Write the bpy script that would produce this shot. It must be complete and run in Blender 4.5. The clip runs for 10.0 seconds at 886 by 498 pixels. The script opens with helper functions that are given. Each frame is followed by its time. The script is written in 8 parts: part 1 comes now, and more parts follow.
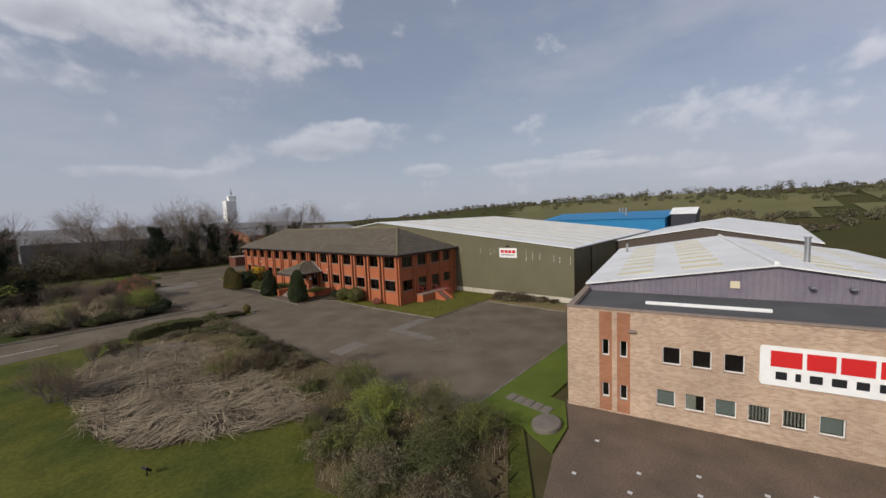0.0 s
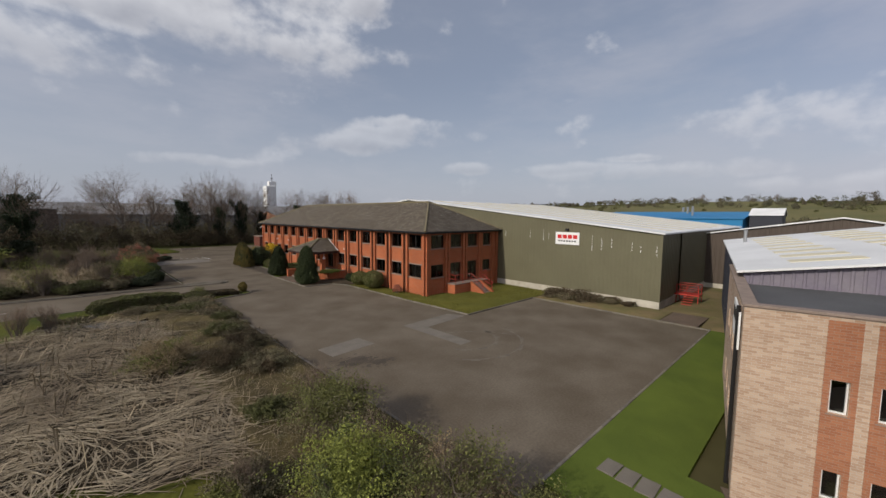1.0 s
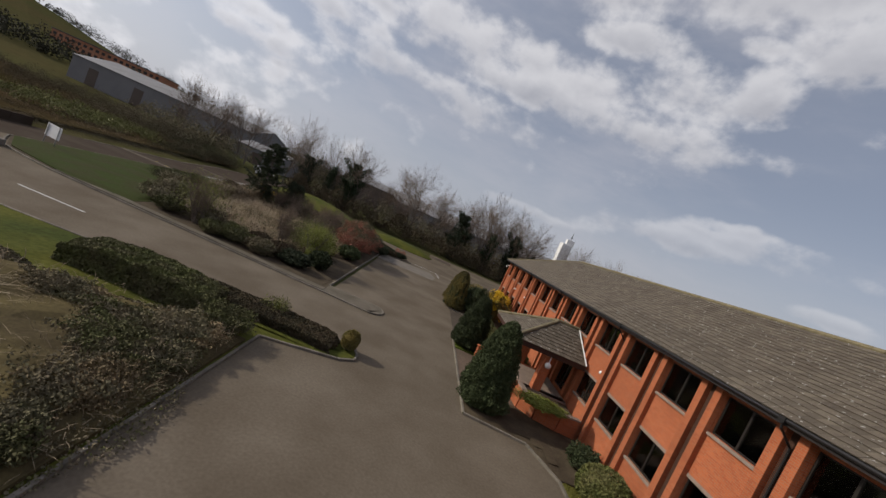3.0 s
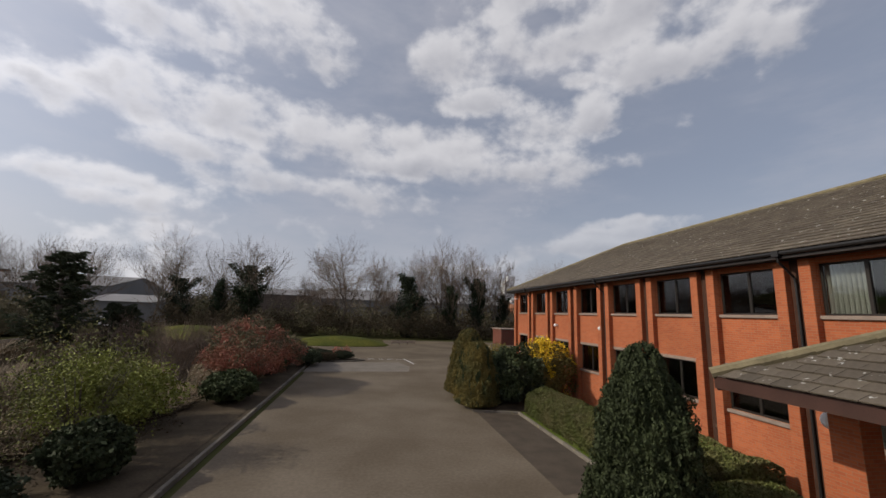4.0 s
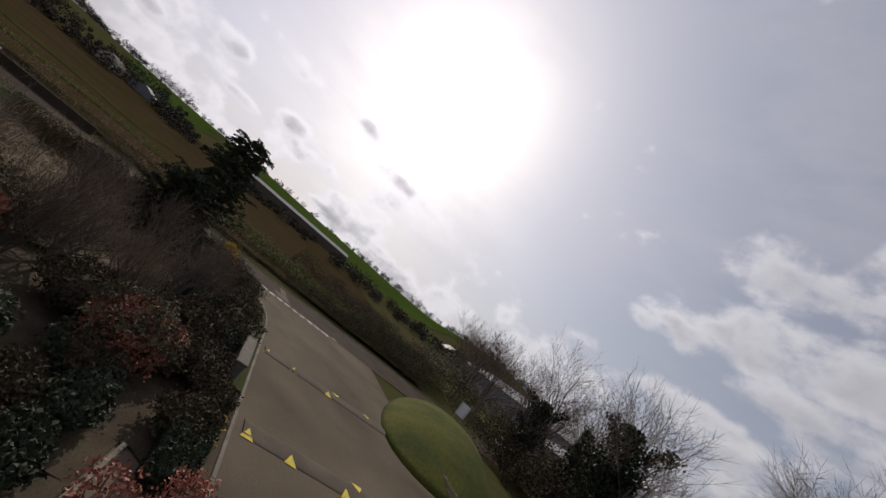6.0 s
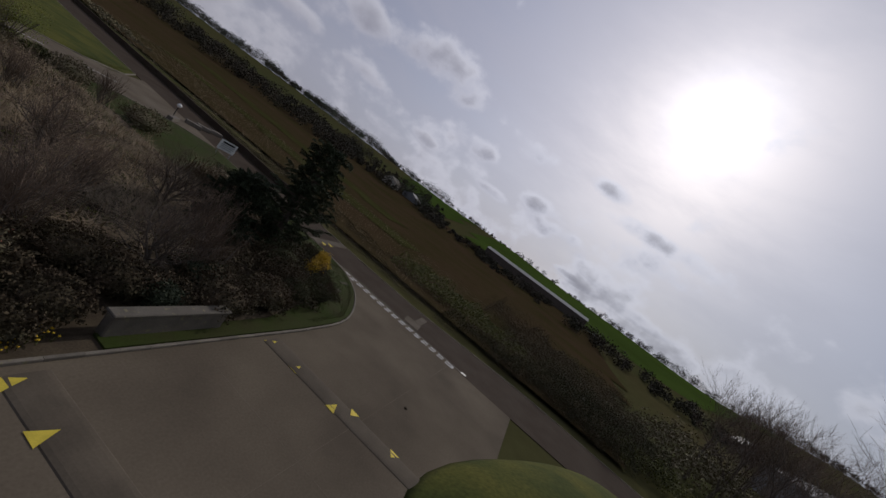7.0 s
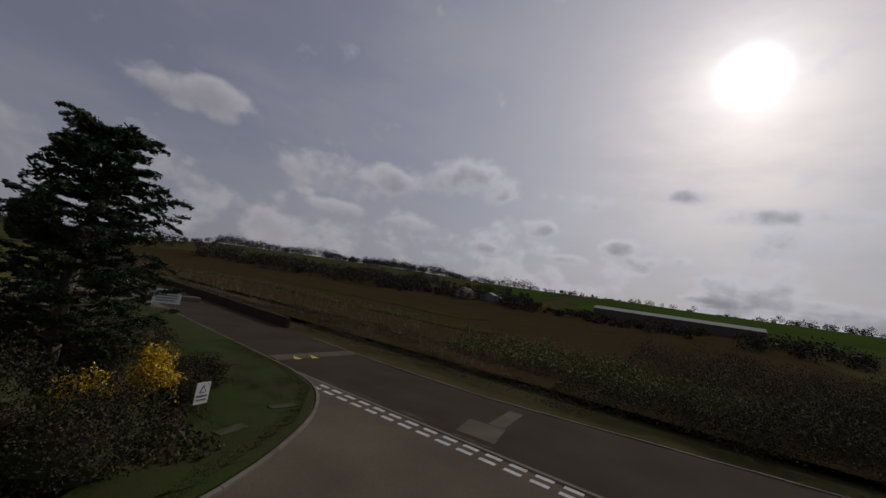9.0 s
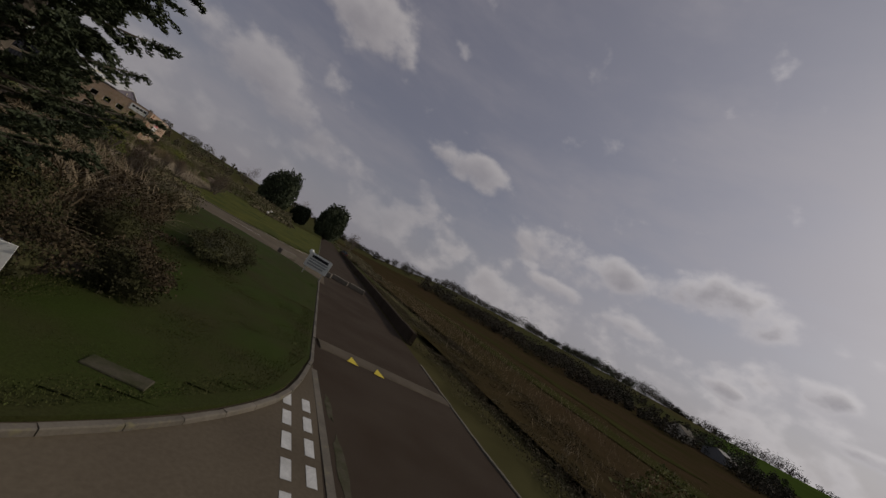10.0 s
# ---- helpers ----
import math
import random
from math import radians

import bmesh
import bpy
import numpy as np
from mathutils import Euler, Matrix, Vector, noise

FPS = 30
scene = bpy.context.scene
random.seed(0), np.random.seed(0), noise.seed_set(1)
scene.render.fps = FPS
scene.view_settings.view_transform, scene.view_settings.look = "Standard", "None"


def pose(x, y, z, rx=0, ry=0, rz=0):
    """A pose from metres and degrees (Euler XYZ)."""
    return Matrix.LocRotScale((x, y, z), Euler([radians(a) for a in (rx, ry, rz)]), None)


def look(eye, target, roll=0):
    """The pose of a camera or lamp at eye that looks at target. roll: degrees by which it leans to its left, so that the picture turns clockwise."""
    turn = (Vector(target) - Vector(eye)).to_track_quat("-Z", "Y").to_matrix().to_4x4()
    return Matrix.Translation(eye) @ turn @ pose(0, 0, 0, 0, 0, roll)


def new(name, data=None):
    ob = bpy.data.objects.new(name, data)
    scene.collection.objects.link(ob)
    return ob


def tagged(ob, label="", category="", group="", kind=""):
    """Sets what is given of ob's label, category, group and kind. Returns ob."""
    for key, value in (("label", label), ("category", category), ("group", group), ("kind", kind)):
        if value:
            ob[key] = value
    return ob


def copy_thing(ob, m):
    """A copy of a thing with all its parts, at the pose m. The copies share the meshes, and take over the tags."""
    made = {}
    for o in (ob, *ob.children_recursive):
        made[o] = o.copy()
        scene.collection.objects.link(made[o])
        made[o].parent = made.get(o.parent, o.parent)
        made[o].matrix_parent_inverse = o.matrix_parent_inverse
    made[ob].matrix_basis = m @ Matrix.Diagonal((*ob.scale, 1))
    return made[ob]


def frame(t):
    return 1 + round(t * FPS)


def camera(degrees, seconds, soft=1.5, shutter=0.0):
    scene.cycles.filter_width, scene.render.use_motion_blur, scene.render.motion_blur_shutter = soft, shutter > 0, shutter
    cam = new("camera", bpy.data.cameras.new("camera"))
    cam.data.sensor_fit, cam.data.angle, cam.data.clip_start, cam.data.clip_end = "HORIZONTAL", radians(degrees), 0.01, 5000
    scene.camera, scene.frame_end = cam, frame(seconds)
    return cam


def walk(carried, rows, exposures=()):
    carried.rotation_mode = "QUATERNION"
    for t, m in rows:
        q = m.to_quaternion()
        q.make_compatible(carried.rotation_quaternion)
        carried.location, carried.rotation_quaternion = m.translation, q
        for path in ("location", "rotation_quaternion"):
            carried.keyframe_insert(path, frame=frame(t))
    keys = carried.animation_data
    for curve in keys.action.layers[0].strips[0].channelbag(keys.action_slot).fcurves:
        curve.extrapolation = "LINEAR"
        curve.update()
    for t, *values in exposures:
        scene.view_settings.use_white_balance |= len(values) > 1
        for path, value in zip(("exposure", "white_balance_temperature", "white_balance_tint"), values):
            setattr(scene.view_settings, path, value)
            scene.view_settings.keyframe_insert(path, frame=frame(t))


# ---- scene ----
cam = camera(98.84, 10.0, soft=1.5)
walk(cam, [
    (0.0, pose(-34.27, -37.40, 11.87, 85.08, 2.42, -49.66)),
    (0.5, pose(-30.57, -34.26, 10.31, 85.14, -2.45, -46.55)),
    (1.0, pose(-26.58, -30.01, 8.75, 84.93, -0.43, -44.14)),
    (1.5, pose(-22.62, -24.93, 7.83, 88.58, 0.33, -43.01)),
    (2.0, pose(-17.76, -18.89, 8.37, 88.99, -9.40, -28.26)),
    (2.2, pose(-15.82, -16.26, 8.35, 87.27, -15.50, -20.01)),
    (3.3, pose(-11.60, 2.20, 7.79, 87.09, -21.95, 1.98)),
    (3.4, pose(-11.55, 4.27, 7.42, 89.76, -17.64, -1.12)),
    (3.5, pose(-11.50, 6.27, 7.03, 92.35, -14.31, -3.73)),
    (4.0, pose(-12.44, 16.38, 4.82, 99.70, -2.03, -10.71)),
    (4.5, pose(-12.38, 24.92, 3.64, 102.14, 0.50, -11.87)),
    (5.0, pose(-11.80, 35.35, 3.45, 106.80, 1.50, -11.50)),
    (5.3, pose(-11.10, 41.60, 3.50, 109.70, 0.40, -1.20)),
    (5.4, pose(-10.45, 43.75, 3.65, 111.03, -7.34, 7.33)),
    (5.5, pose(-9.80, 45.90, 3.80, 111.20, -15.20, 15.90)),
    (5.6, pose(-9.00, 48.17, 4.17, 111.47, -21.58, 25.36)),
    (5.7, pose(-8.20, 50.43, 4.53, 110.57, -27.92, 35.29)),
    (5.8, pose(-7.40, 52.70, 4.90, 108.30, -34.00, 46.00)),
    (6.0, pose(-7.10, 56.90, 5.90, 105.30, -39.30, 62.60)),
    (6.2, pose(-7.73, 60.82, 7.45, 94.86, -43.29, 84.21)),
    (7.3, pose(-16.81, 69.37, 9.12, 88.43, -33.88, 118.10)),
    (7.4, pose(-17.63, 69.65, 9.18, 89.08, -33.24, 121.55)),
    (7.5, pose(-18.46, 69.92, 9.24, 87.52, -33.74, 121.80)),
    (8.0, pose(-23.22, 70.44, 8.59, 88.77, -32.46, 126.60)),
    (8.5, pose(-28.01, 68.73, 6.68, 95.71, -14.29, 121.98)),
    (9.0, pose(-32.89, 67.03, 4.98, 97.05, -9.29, 123.70)),
    (9.5, pose(-37.68, 65.46, 3.89, 99.34, -16.38, 132.86)),
    (10.0, pose(-42.70, 62.20, 3.75, 98.04, -30.84, 154.54)),
], exposures=[
    (0.0, 0.0, 6250, 10), (1.0, 0.0, 6300, 10), (2.0, 0.0, 6350, 10), (3.5, 0.0, 6450, 11), (4.5, 0.02, 6650, 11), (5.0, 0.0, 7050, 12), (5.3, -0.1, 7100, 12), (5.5, -0.2, 6900, 12), (6.0, -0.33, 6500, 13),
    (6.2, -0.4, 6400, 13), (7.3, -1.05, 5950, 13), (8.0, -1.12, 6050, 12), (8.5, -1.15, 6150, 13), (9.0, -1.2, 6300, 12), (9.5, -1.2, 6500, 11), (10.0, -1.15, 6700, 11),
])

# ---- world and sun ----
SUN = Vector((-0.86, 0.053, 0.512)).normalized()
sun_data = bpy.data.lights.new("sun", "SUN")
sun_data.energy, sun_data.angle, sun_data.color = 2.9, radians(0.8), (1.0, 0.91, 0.78)
sun_lamp = new("sun", sun_data)
sun_lamp.matrix_world = look((0, 0, 60), tuple(Vector((0, 0, 60)) - SUN))

world = bpy.data.worlds.new("sky")
scene.world = world
world.use_nodes = True


def build_sky():
    nt = world.node_tree
    nt.nodes.clear()
    N, L = nt.nodes, nt.links

    def node(kind, **kw):
        n = N.new(kind)
        for k, v in kw.items():
            if k == "operation":
                n.operation = v
            elif k == "blend_type":
                n.blend_type = v
        return n

    def val(v):
        n = N.new("ShaderNodeValue")
        n.outputs[0].default_value = v
        return n.outputs[0]

    def math_(op, a, b=None, c=None, clamp=False):
        n = N.new("ShaderNodeMath")
        n.operation, n.use_clamp = op, clamp
        for i, x in enumerate((a, b, c)):
            if x is None:
                continue
            if isinstance(x, (int, float)):
                n.inputs[i].default_value = x
            else:
                L.new(x, n.inputs[i])
        return n.outputs[0]

    def vmath(op, a, b=None):
        n = N.new("ShaderNodeVectorMath")
        n.operation = op
        for i, x in enumerate((a, b)):
            if x is None:
                continue
            if isinstance(x, (tuple, Vector)):
                n.inputs[i].default_value = tuple(x)
            else:
                L.new(x, n.inputs[i])
        return n

    def smooth(x, lo, hi):
        n = N.new("ShaderNodeMapRange")
        n.interpolation_type = "SMOOTHSTEP"
        L.new(x, n.inputs[0])
        n.inputs[1].default_value, n.inputs[2].default_value = lo, hi
        return n.outputs[0]

    def mix(fac, a, b, mode="MIX"):
        n = N.new("ShaderNodeMix")
        n.data_type, n.blend_type = "RGBA", mode
        if isinstance(fac, (int, float)):
            n.inputs[0].default_value = fac
        else:
            L.new(fac, n.inputs[0])
        for i, x in ((6, a), (7, b)):
            if isinstance(x, tuple):
                n.inputs[i].default_value = (*x, 1)
            else:
                L.new(x, n.inputs[i])
        return n.outputs[2]

    def fbm(vec, scale, detail, rough=0.55, dist=0.0):
        n = N.new("ShaderNodeTexNoise")
        L.new(vec, n.inputs["Vector"])
        n.inputs["Scale"].default_value, n.inputs["Detail"].default_value = scale, detail
        n.inputs["Roughness"].default_value, n.inputs["Distortion"].default_value = rough, dist
        return n.outputs[0]

    sky = N.new("ShaderNodeTexSky")
    sky.sky_type, sky.sun_disc = "NISHITA", False
    sky.sun_elevation, sky.sun_rotation = radians(30.7), math.atan2(SUN.x, SUN.y)
    sky.air_density, sky.dust_density, sky.ozone_density = 1.0, 2.0, 1.0
    coord = N.new("ShaderNodeTexCoord")
    d = coord.outputs["Generated"]
    sep = N.new("ShaderNodeSeparateXYZ")
    L.new(d, sep.inputs[0])
    up = math_("MAXIMUM", sep.outputs[2], 0.0)
    # cumulus masses where the sky has them, broken up by noise in the sky's directions
    field = upper = None
    for az, el, ra, re_ in CLOUDS:
        a, e = math.radians(az), math.radians(el)
        c = Vector((math.sin(a) * math.cos(e), math.cos(a) * math.cos(e), math.sin(e)))
        east = Vector((math.cos(a), -math.sin(a), 0))
        north = c.cross(east) * -1
        rel = vmath("SUBTRACT", d, c).outputs[0]
        u = vmath("DOT_PRODUCT", rel, east / math.radians(ra)).outputs["Value"]
        v = vmath("DOT_PRODUCT", rel, north / math.radians(re_)).outputs["Value"]
        fwd = vmath("DOT_PRODUCT", d, c).outputs["Value"]
        r2 = math_("ADD", math_("MULTIPLY", u, u), math_("MULTIPLY", v, v))
        blob = math_("MULTIPLY", math_("SUBTRACT", 1.0, math_("MINIMUM", r2, 2.6)), math_("GREATER_THAN", fwd, 0.0))
        blob = math_("ADD", blob, math_("MULTIPLY", math_("LESS_THAN", fwd, 0.0), -1.6))
        field = blob if field is None else math_("MAXIMUM", field, blob)
        v2 = math_("SUBTRACT", v, 0.6)
        r3 = math_("ADD", math_("MULTIPLY", u, u), math_("MULTIPLY", v2, v2))
        blob2 = math_("SUBTRACT", math_("SUBTRACT", 1.0, math_("MINIMUM", r3, 2.6)), math_("MULTIPLY", math_("LESS_THAN", fwd, 0.0), 2.0))
        upper = blob2 if upper is None else math_("MAXIMUM", upper, blob2)
    # lumps in the sky's directions, flatter than wide
    lump = vmath("MULTIPLY", vmath("ADD", d, (3.1, 7.7, 0.4)).outputs[0], (1.0, 1.0, 1.35)).outputs[0]
    n1 = fbm(lump, 9.0, 6.0, 0.53, 0.0)
    n1b = fbm(vmath("ADD", lump, (SUN.x * 0.012, SUN.y * 0.012, 0.02)).outputs[0], 9.0, 4.0, 0.5, 0.0)
    n2 = fbm(lump, 5.0, 4.0, 0.55)
    base = math_("MULTIPLY_ADD", n1, 4.8, -2.4)
    # scattered small heaps low over the horizon, more of them southwards
    band = math_("MULTIPLY", smooth(up, 0.02, 0.06), smooth(up, 0.34, 0.12))
    south = smooth(sep.outputs[1], 0.35, -0.55)
    sunward = smooth(sep.outputs[0], 0.1, -0.6)
    loose = math_("ADD", math_("MULTIPLY_ADD", n2, 5.0, -3.7), math_("MULTIPLY", band, math_("MULTIPLY_ADD", math_("MAXIMUM", south, sunward), 0.95, 0.35)))
    dens = math_("ADD", math_("MULTIPLY", math_("MAXIMUM", field, loose), 0.85), base)
    cover = smooth(dens, -0.35, 0.85)
    # low clouds fade into the haze, less so on the sun's side
    faded = math_("MULTIPLY_ADD", smooth(up, 0.03, 0.42), 0.62, 0.38)
    cover = math_("MULTIPLY", cover, math_("MAXIMUM", faded, smooth(sep.outputs[0], 0.1, -0.45)))
    thick = smooth(dens, 0.35, 1.7)
    under = smooth(math_("SUBTRACT", field, upper), -0.4, 1.1)
    relief = math_("ADD", math_("MULTIPLY", math_("SUBTRACT", n1b, n1), 1.6), math_("MULTIPLY", under, 0.45))
    veil = smooth(fbm(vmath("MULTIPLY", d, (1.0, 1.0, 3.0)).outputs[0], 2.2, 6.0, 0.6, 0.15), 0.36, 0.75)
    sund = vmath("DOT_PRODUCT", d, SUN).outputs["Value"]
    near = math_("MAXIMUM", sund, 0.0)
    west = math_("POWER", near, 2.0)
    glow = math_("ADD", math_("MULTIPLY", math_("POWER", near, 2600.0), 60.0),
                 math_("ADD", math_("ADD", math_("MULTIPLY", math_("POWER", near, 300.0), 1.2), math_("MULTIPLY", math_("POWER", near, 90.0), 0.45)), math_("ADD", math_("MULTIPLY", math_("POWER", near, 8.0), 0.36), math_("MULTIPLY", math_("POWER", near, 2.5), 0.6))))
    rim = math_("MULTIPLY", math_("MULTIPLY", cover, math_("SUBTRACT", 1.0, thick)), math_("MULTIPLY", math_("POWER", near, 3.0), 0.5))
    glow = math_("ADD", glow, rim)
    clear = mix(0.5, sky.outputs[0], (3.78, 4.06, 4.95))
    hazed = mix(math_("MULTIPLY_ADD", smooth(up, 0.35, 0.0), 0.55, 0.1), clear, (5.4, 5.6, 6.3))
    hazed = mix(math_("MULTIPLY", veil, 0.45), hazed, (5.8, 5.76, 6.25))
    # bright lit edges, greyer thick bellies, darker towards the sun
    belly = math_("ADD", math_("MULTIPLY", thick, math_("MULTIPLY_ADD", west, 0.5, 0.22)), relief, clamp=True)
    white = mix(belly, (8.1, 8.0, 8.15), (4.0, 4.05, 4.5))
    body = mix(math_("MULTIPLY", cover, 0.82), hazed, white)
    # haze lit by the sun fills the gaps, not the thick cloud before it
    gl = vmath("SCALE", (0.965, 0.97, 1.03))
    shade = math_("MULTIPLY_ADD", math_("MULTIPLY", thick, cover), -0.6, 1.0)
    L.new(math_("MULTIPLY", math_("MULTIPLY", glow, 5.0), shade), gl.inputs["Scale"])
    lift = vmath("SCALE", body)
    L.new(math_("MULTIPLY_ADD", south, 0.13, 1.0), lift.inputs["Scale"])
    mauve = vmath("SCALE", (0.28, 0.0, 0.1))
    L.new(south, mauve.inputs["Scale"])
    total = vmath("ADD", vmath("ADD", lift.outputs[0], mauve.outputs[0]).outputs[0], gl.outputs[0]).outputs[0]
    bg = N.new("ShaderNodeBackground")
    bg.inputs["Strength"].default_value = 0.085
    L.new(total, bg.inputs["Color"])
    out = N.new("ShaderNodeOutputWorld")
    L.new(bg.outputs[0], out.inputs["Surface"])


# cumulus masses: azimuth and height of the centre, half width and half height, in degrees
NORTH_CLOUDS = [
    (30.8, 32.4, 3.4, 1.3), (-29.3, 33.4, 8.1, 4.2), (-15.1, 36, 9.9, 4.3), (-42.9, 20.6, 3.1, 1.3), (-37.9, 21.6, 5.5, 2.1), (-31.4, 23.5, 9.7, 3.5), (-20.9, 24.5, 12.6, 4), (-7.9, 23.5, 12, 3.9),
    (1.7, 24.3, 7.6, 4), (12.7, 24, 7.6, 4), (11.1, 35.6, 6.2, 4.2), (16.4, 30.8, 7.3, 2.4), (25.2, 27.1, 8.2, 4.8), (32.4, 27.9, 4.3, 3.6), (-23.2, 19.2, 9.2, 2.2),
    (-32.7, 13.6, 7.5, 2), (-30.6, 11.9, 6.1, 1.6), (-13.4, 17.4, 10.9, 1.9), (0.3, 16.9, 10.6, 2.2), (6.9, 22, 12.5, 2.6), (22.7, 22.1, 12.3, 2.8), (31.4, 10.1, 8.1, 1.3),
]
WEST_CLOUDS = [
    (-161.3, 19.5, 6.4, 2.0), (-142.0, 14.6, 8.5, 2.6), (-135.1, 15.2, 4.5, 2.2), (174, 27, 6, 4), (168, 13, 9, 4), (-123.2, 17.8, 7.7, 3.5), (-141.8, 10.1, 4.3, 1.2), (-130.4, 10, 3.4, 1.2), (-111, 12.1, 3.3, 1.4),
    (-105.6, 16.2, 4.1, 1.7), (-99, 10.3, 3.9, 1.3), (-94.6, 8.9, 4.1, 1.2), (-92.1, 17.6, 2.8, 1.3), (-84.1, 14.8, 5.7, 1.3), (-79.7, 12.6, 6, 1.7), (-106.2, 8, 3.7, 0.8), (-123.9, 5.9, 3.9, 1),
    (-118.6, 8.2, 2.9, 1), (-85.2, 6.1, 2.9, 0.9), (-80.3, 5.5, 4, 0.8), (-89.5, 4.7, 3.1, 0.6), (-77.8, 14.4, 5.7, 1.7),
]
EAST_CLOUDS = [
    (40.6, 39.2, 19.6, 5.5), (43.9, 33, 10.7, 4), (36.7, 13.1, 5.2, 1.1), (9.4, 50, 14, 5), (24.5, 45, 12, 5), (38.4, 11.7, 9.4, 2), (47.1, 6.9, 4.6, 0.9), (63, 6.6, 9.7, 1),
    (70.5, 7.7, 4.4, 0.6), (74.1, 5.9, 14.1, 1.1), (92, 3.8, 8.7, 1.1), (10.1, 6.7, 7.3, 0.8),
]
CLOUDS = NORTH_CLOUDS + WEST_CLOUDS + EAST_CLOUDS
build_sky()

# ---- materials ----
def material(name, base, rough=0.85, vary=0.25, scale=3.0, fine=40.0, bump=0.15, metal=0.0, second=None, amount=0.5, spec=0.3, island=False):
    """A surface with colour variation at two scales and a fine relief."""
    m = bpy.data.materials.new(name)
    m.use_nodes = True
    nt = m.node_tree
    N, L = nt.nodes, nt.links
    b = N["Principled BSDF"]
    b.inputs["Roughness"].default_value, b.inputs["Metallic"].default_value = rough, metal
    b.inputs["Specular IOR Level"].default_value = spec
    co = N.new("ShaderNodeTexCoord")
    big, small = N.new("ShaderNodeTexNoise"), N.new("ShaderNodeTexNoise")
    big.inputs["Scale"].default_value, big.inputs["Detail"].default_value = scale, 5.0
    small.inputs["Scale"].default_value, small.inputs["Detail"].default_value = fine, 3.0
    L.new(co.outputs["Object"], big.inputs["Vector"]), L.new(co.outputs["Object"], small.inputs["Vector"])
    ramp = N.new("ShaderNodeMapRange")
    ramp.inputs[1].default_value, ramp.inputs[2].default_value = 0.35, 0.68
    L.new(big.outputs[0], ramp.inputs[0])
    mix = N.new("ShaderNodeMix")
    mix.data_type = "RGBA"
    c2 = second or tuple(c * (1 - vary) for c in base)
    mix.inputs[6].default_value, mix.inputs[7].default_value = (*base, 1), (*c2, 1)
    fac = N.new("ShaderNodeMath")
    fac.operation = "MULTIPLY"
    fac.inputs[1].default_value = amount * 2 if second else 1.0
    fac.use_clamp = True
    L.new(ramp.outputs[0], fac.inputs[0]), L.new(fac.outputs[0], mix.inputs[0])
    hsv = N.new("ShaderNodeHueSaturation")
    L.new(mix.outputs[2], hsv.inputs["Color"])
    v = N.new("ShaderNodeMapRange")
    v.inputs[3].default_value, v.inputs[4].default_value = 1 - vary, 1 + vary
    L.new(small.outputs[0], v.inputs[0])
    last = v.outputs[0]
    if island:
        info = N.new("ShaderNodeObjectInfo")
        geo = N.new("ShaderNodeNewGeometry")
        add = N.new("ShaderNodeMath")
        L.new(geo.outputs["Random Per Island"], add.inputs[0]), L.new(info.outputs["Random"], add.inputs[1])
        r = N.new("ShaderNodeMapRange")
        r.inputs[2].default_value, r.inputs[3].default_value, r.inputs[4].default_value = 2.0, 0.55, 1.45
        L.new(add.outputs[0], r.inputs[0])
        mul = N.new("ShaderNodeMath")
        mul.operation = "MULTIPLY"
        L.new(last, mul.inputs[0]), L.new(r.outputs[0], mul.inputs[1])
        last = mul.outputs[0]
    L.new(last, hsv.inputs["Value"])
    L.new(hsv.outputs[0], b.inputs["Base Color"])
    if bump:
        bp = N.new("ShaderNodeBump")
        bp.inputs["Strength"].default_value, bp.inputs["Distance"].default_value = bump, 0.02
        L.new(small.outputs[0], bp.inputs["Height"]), L.new(bp.outputs[0], b.inputs["Normal"])
    return m


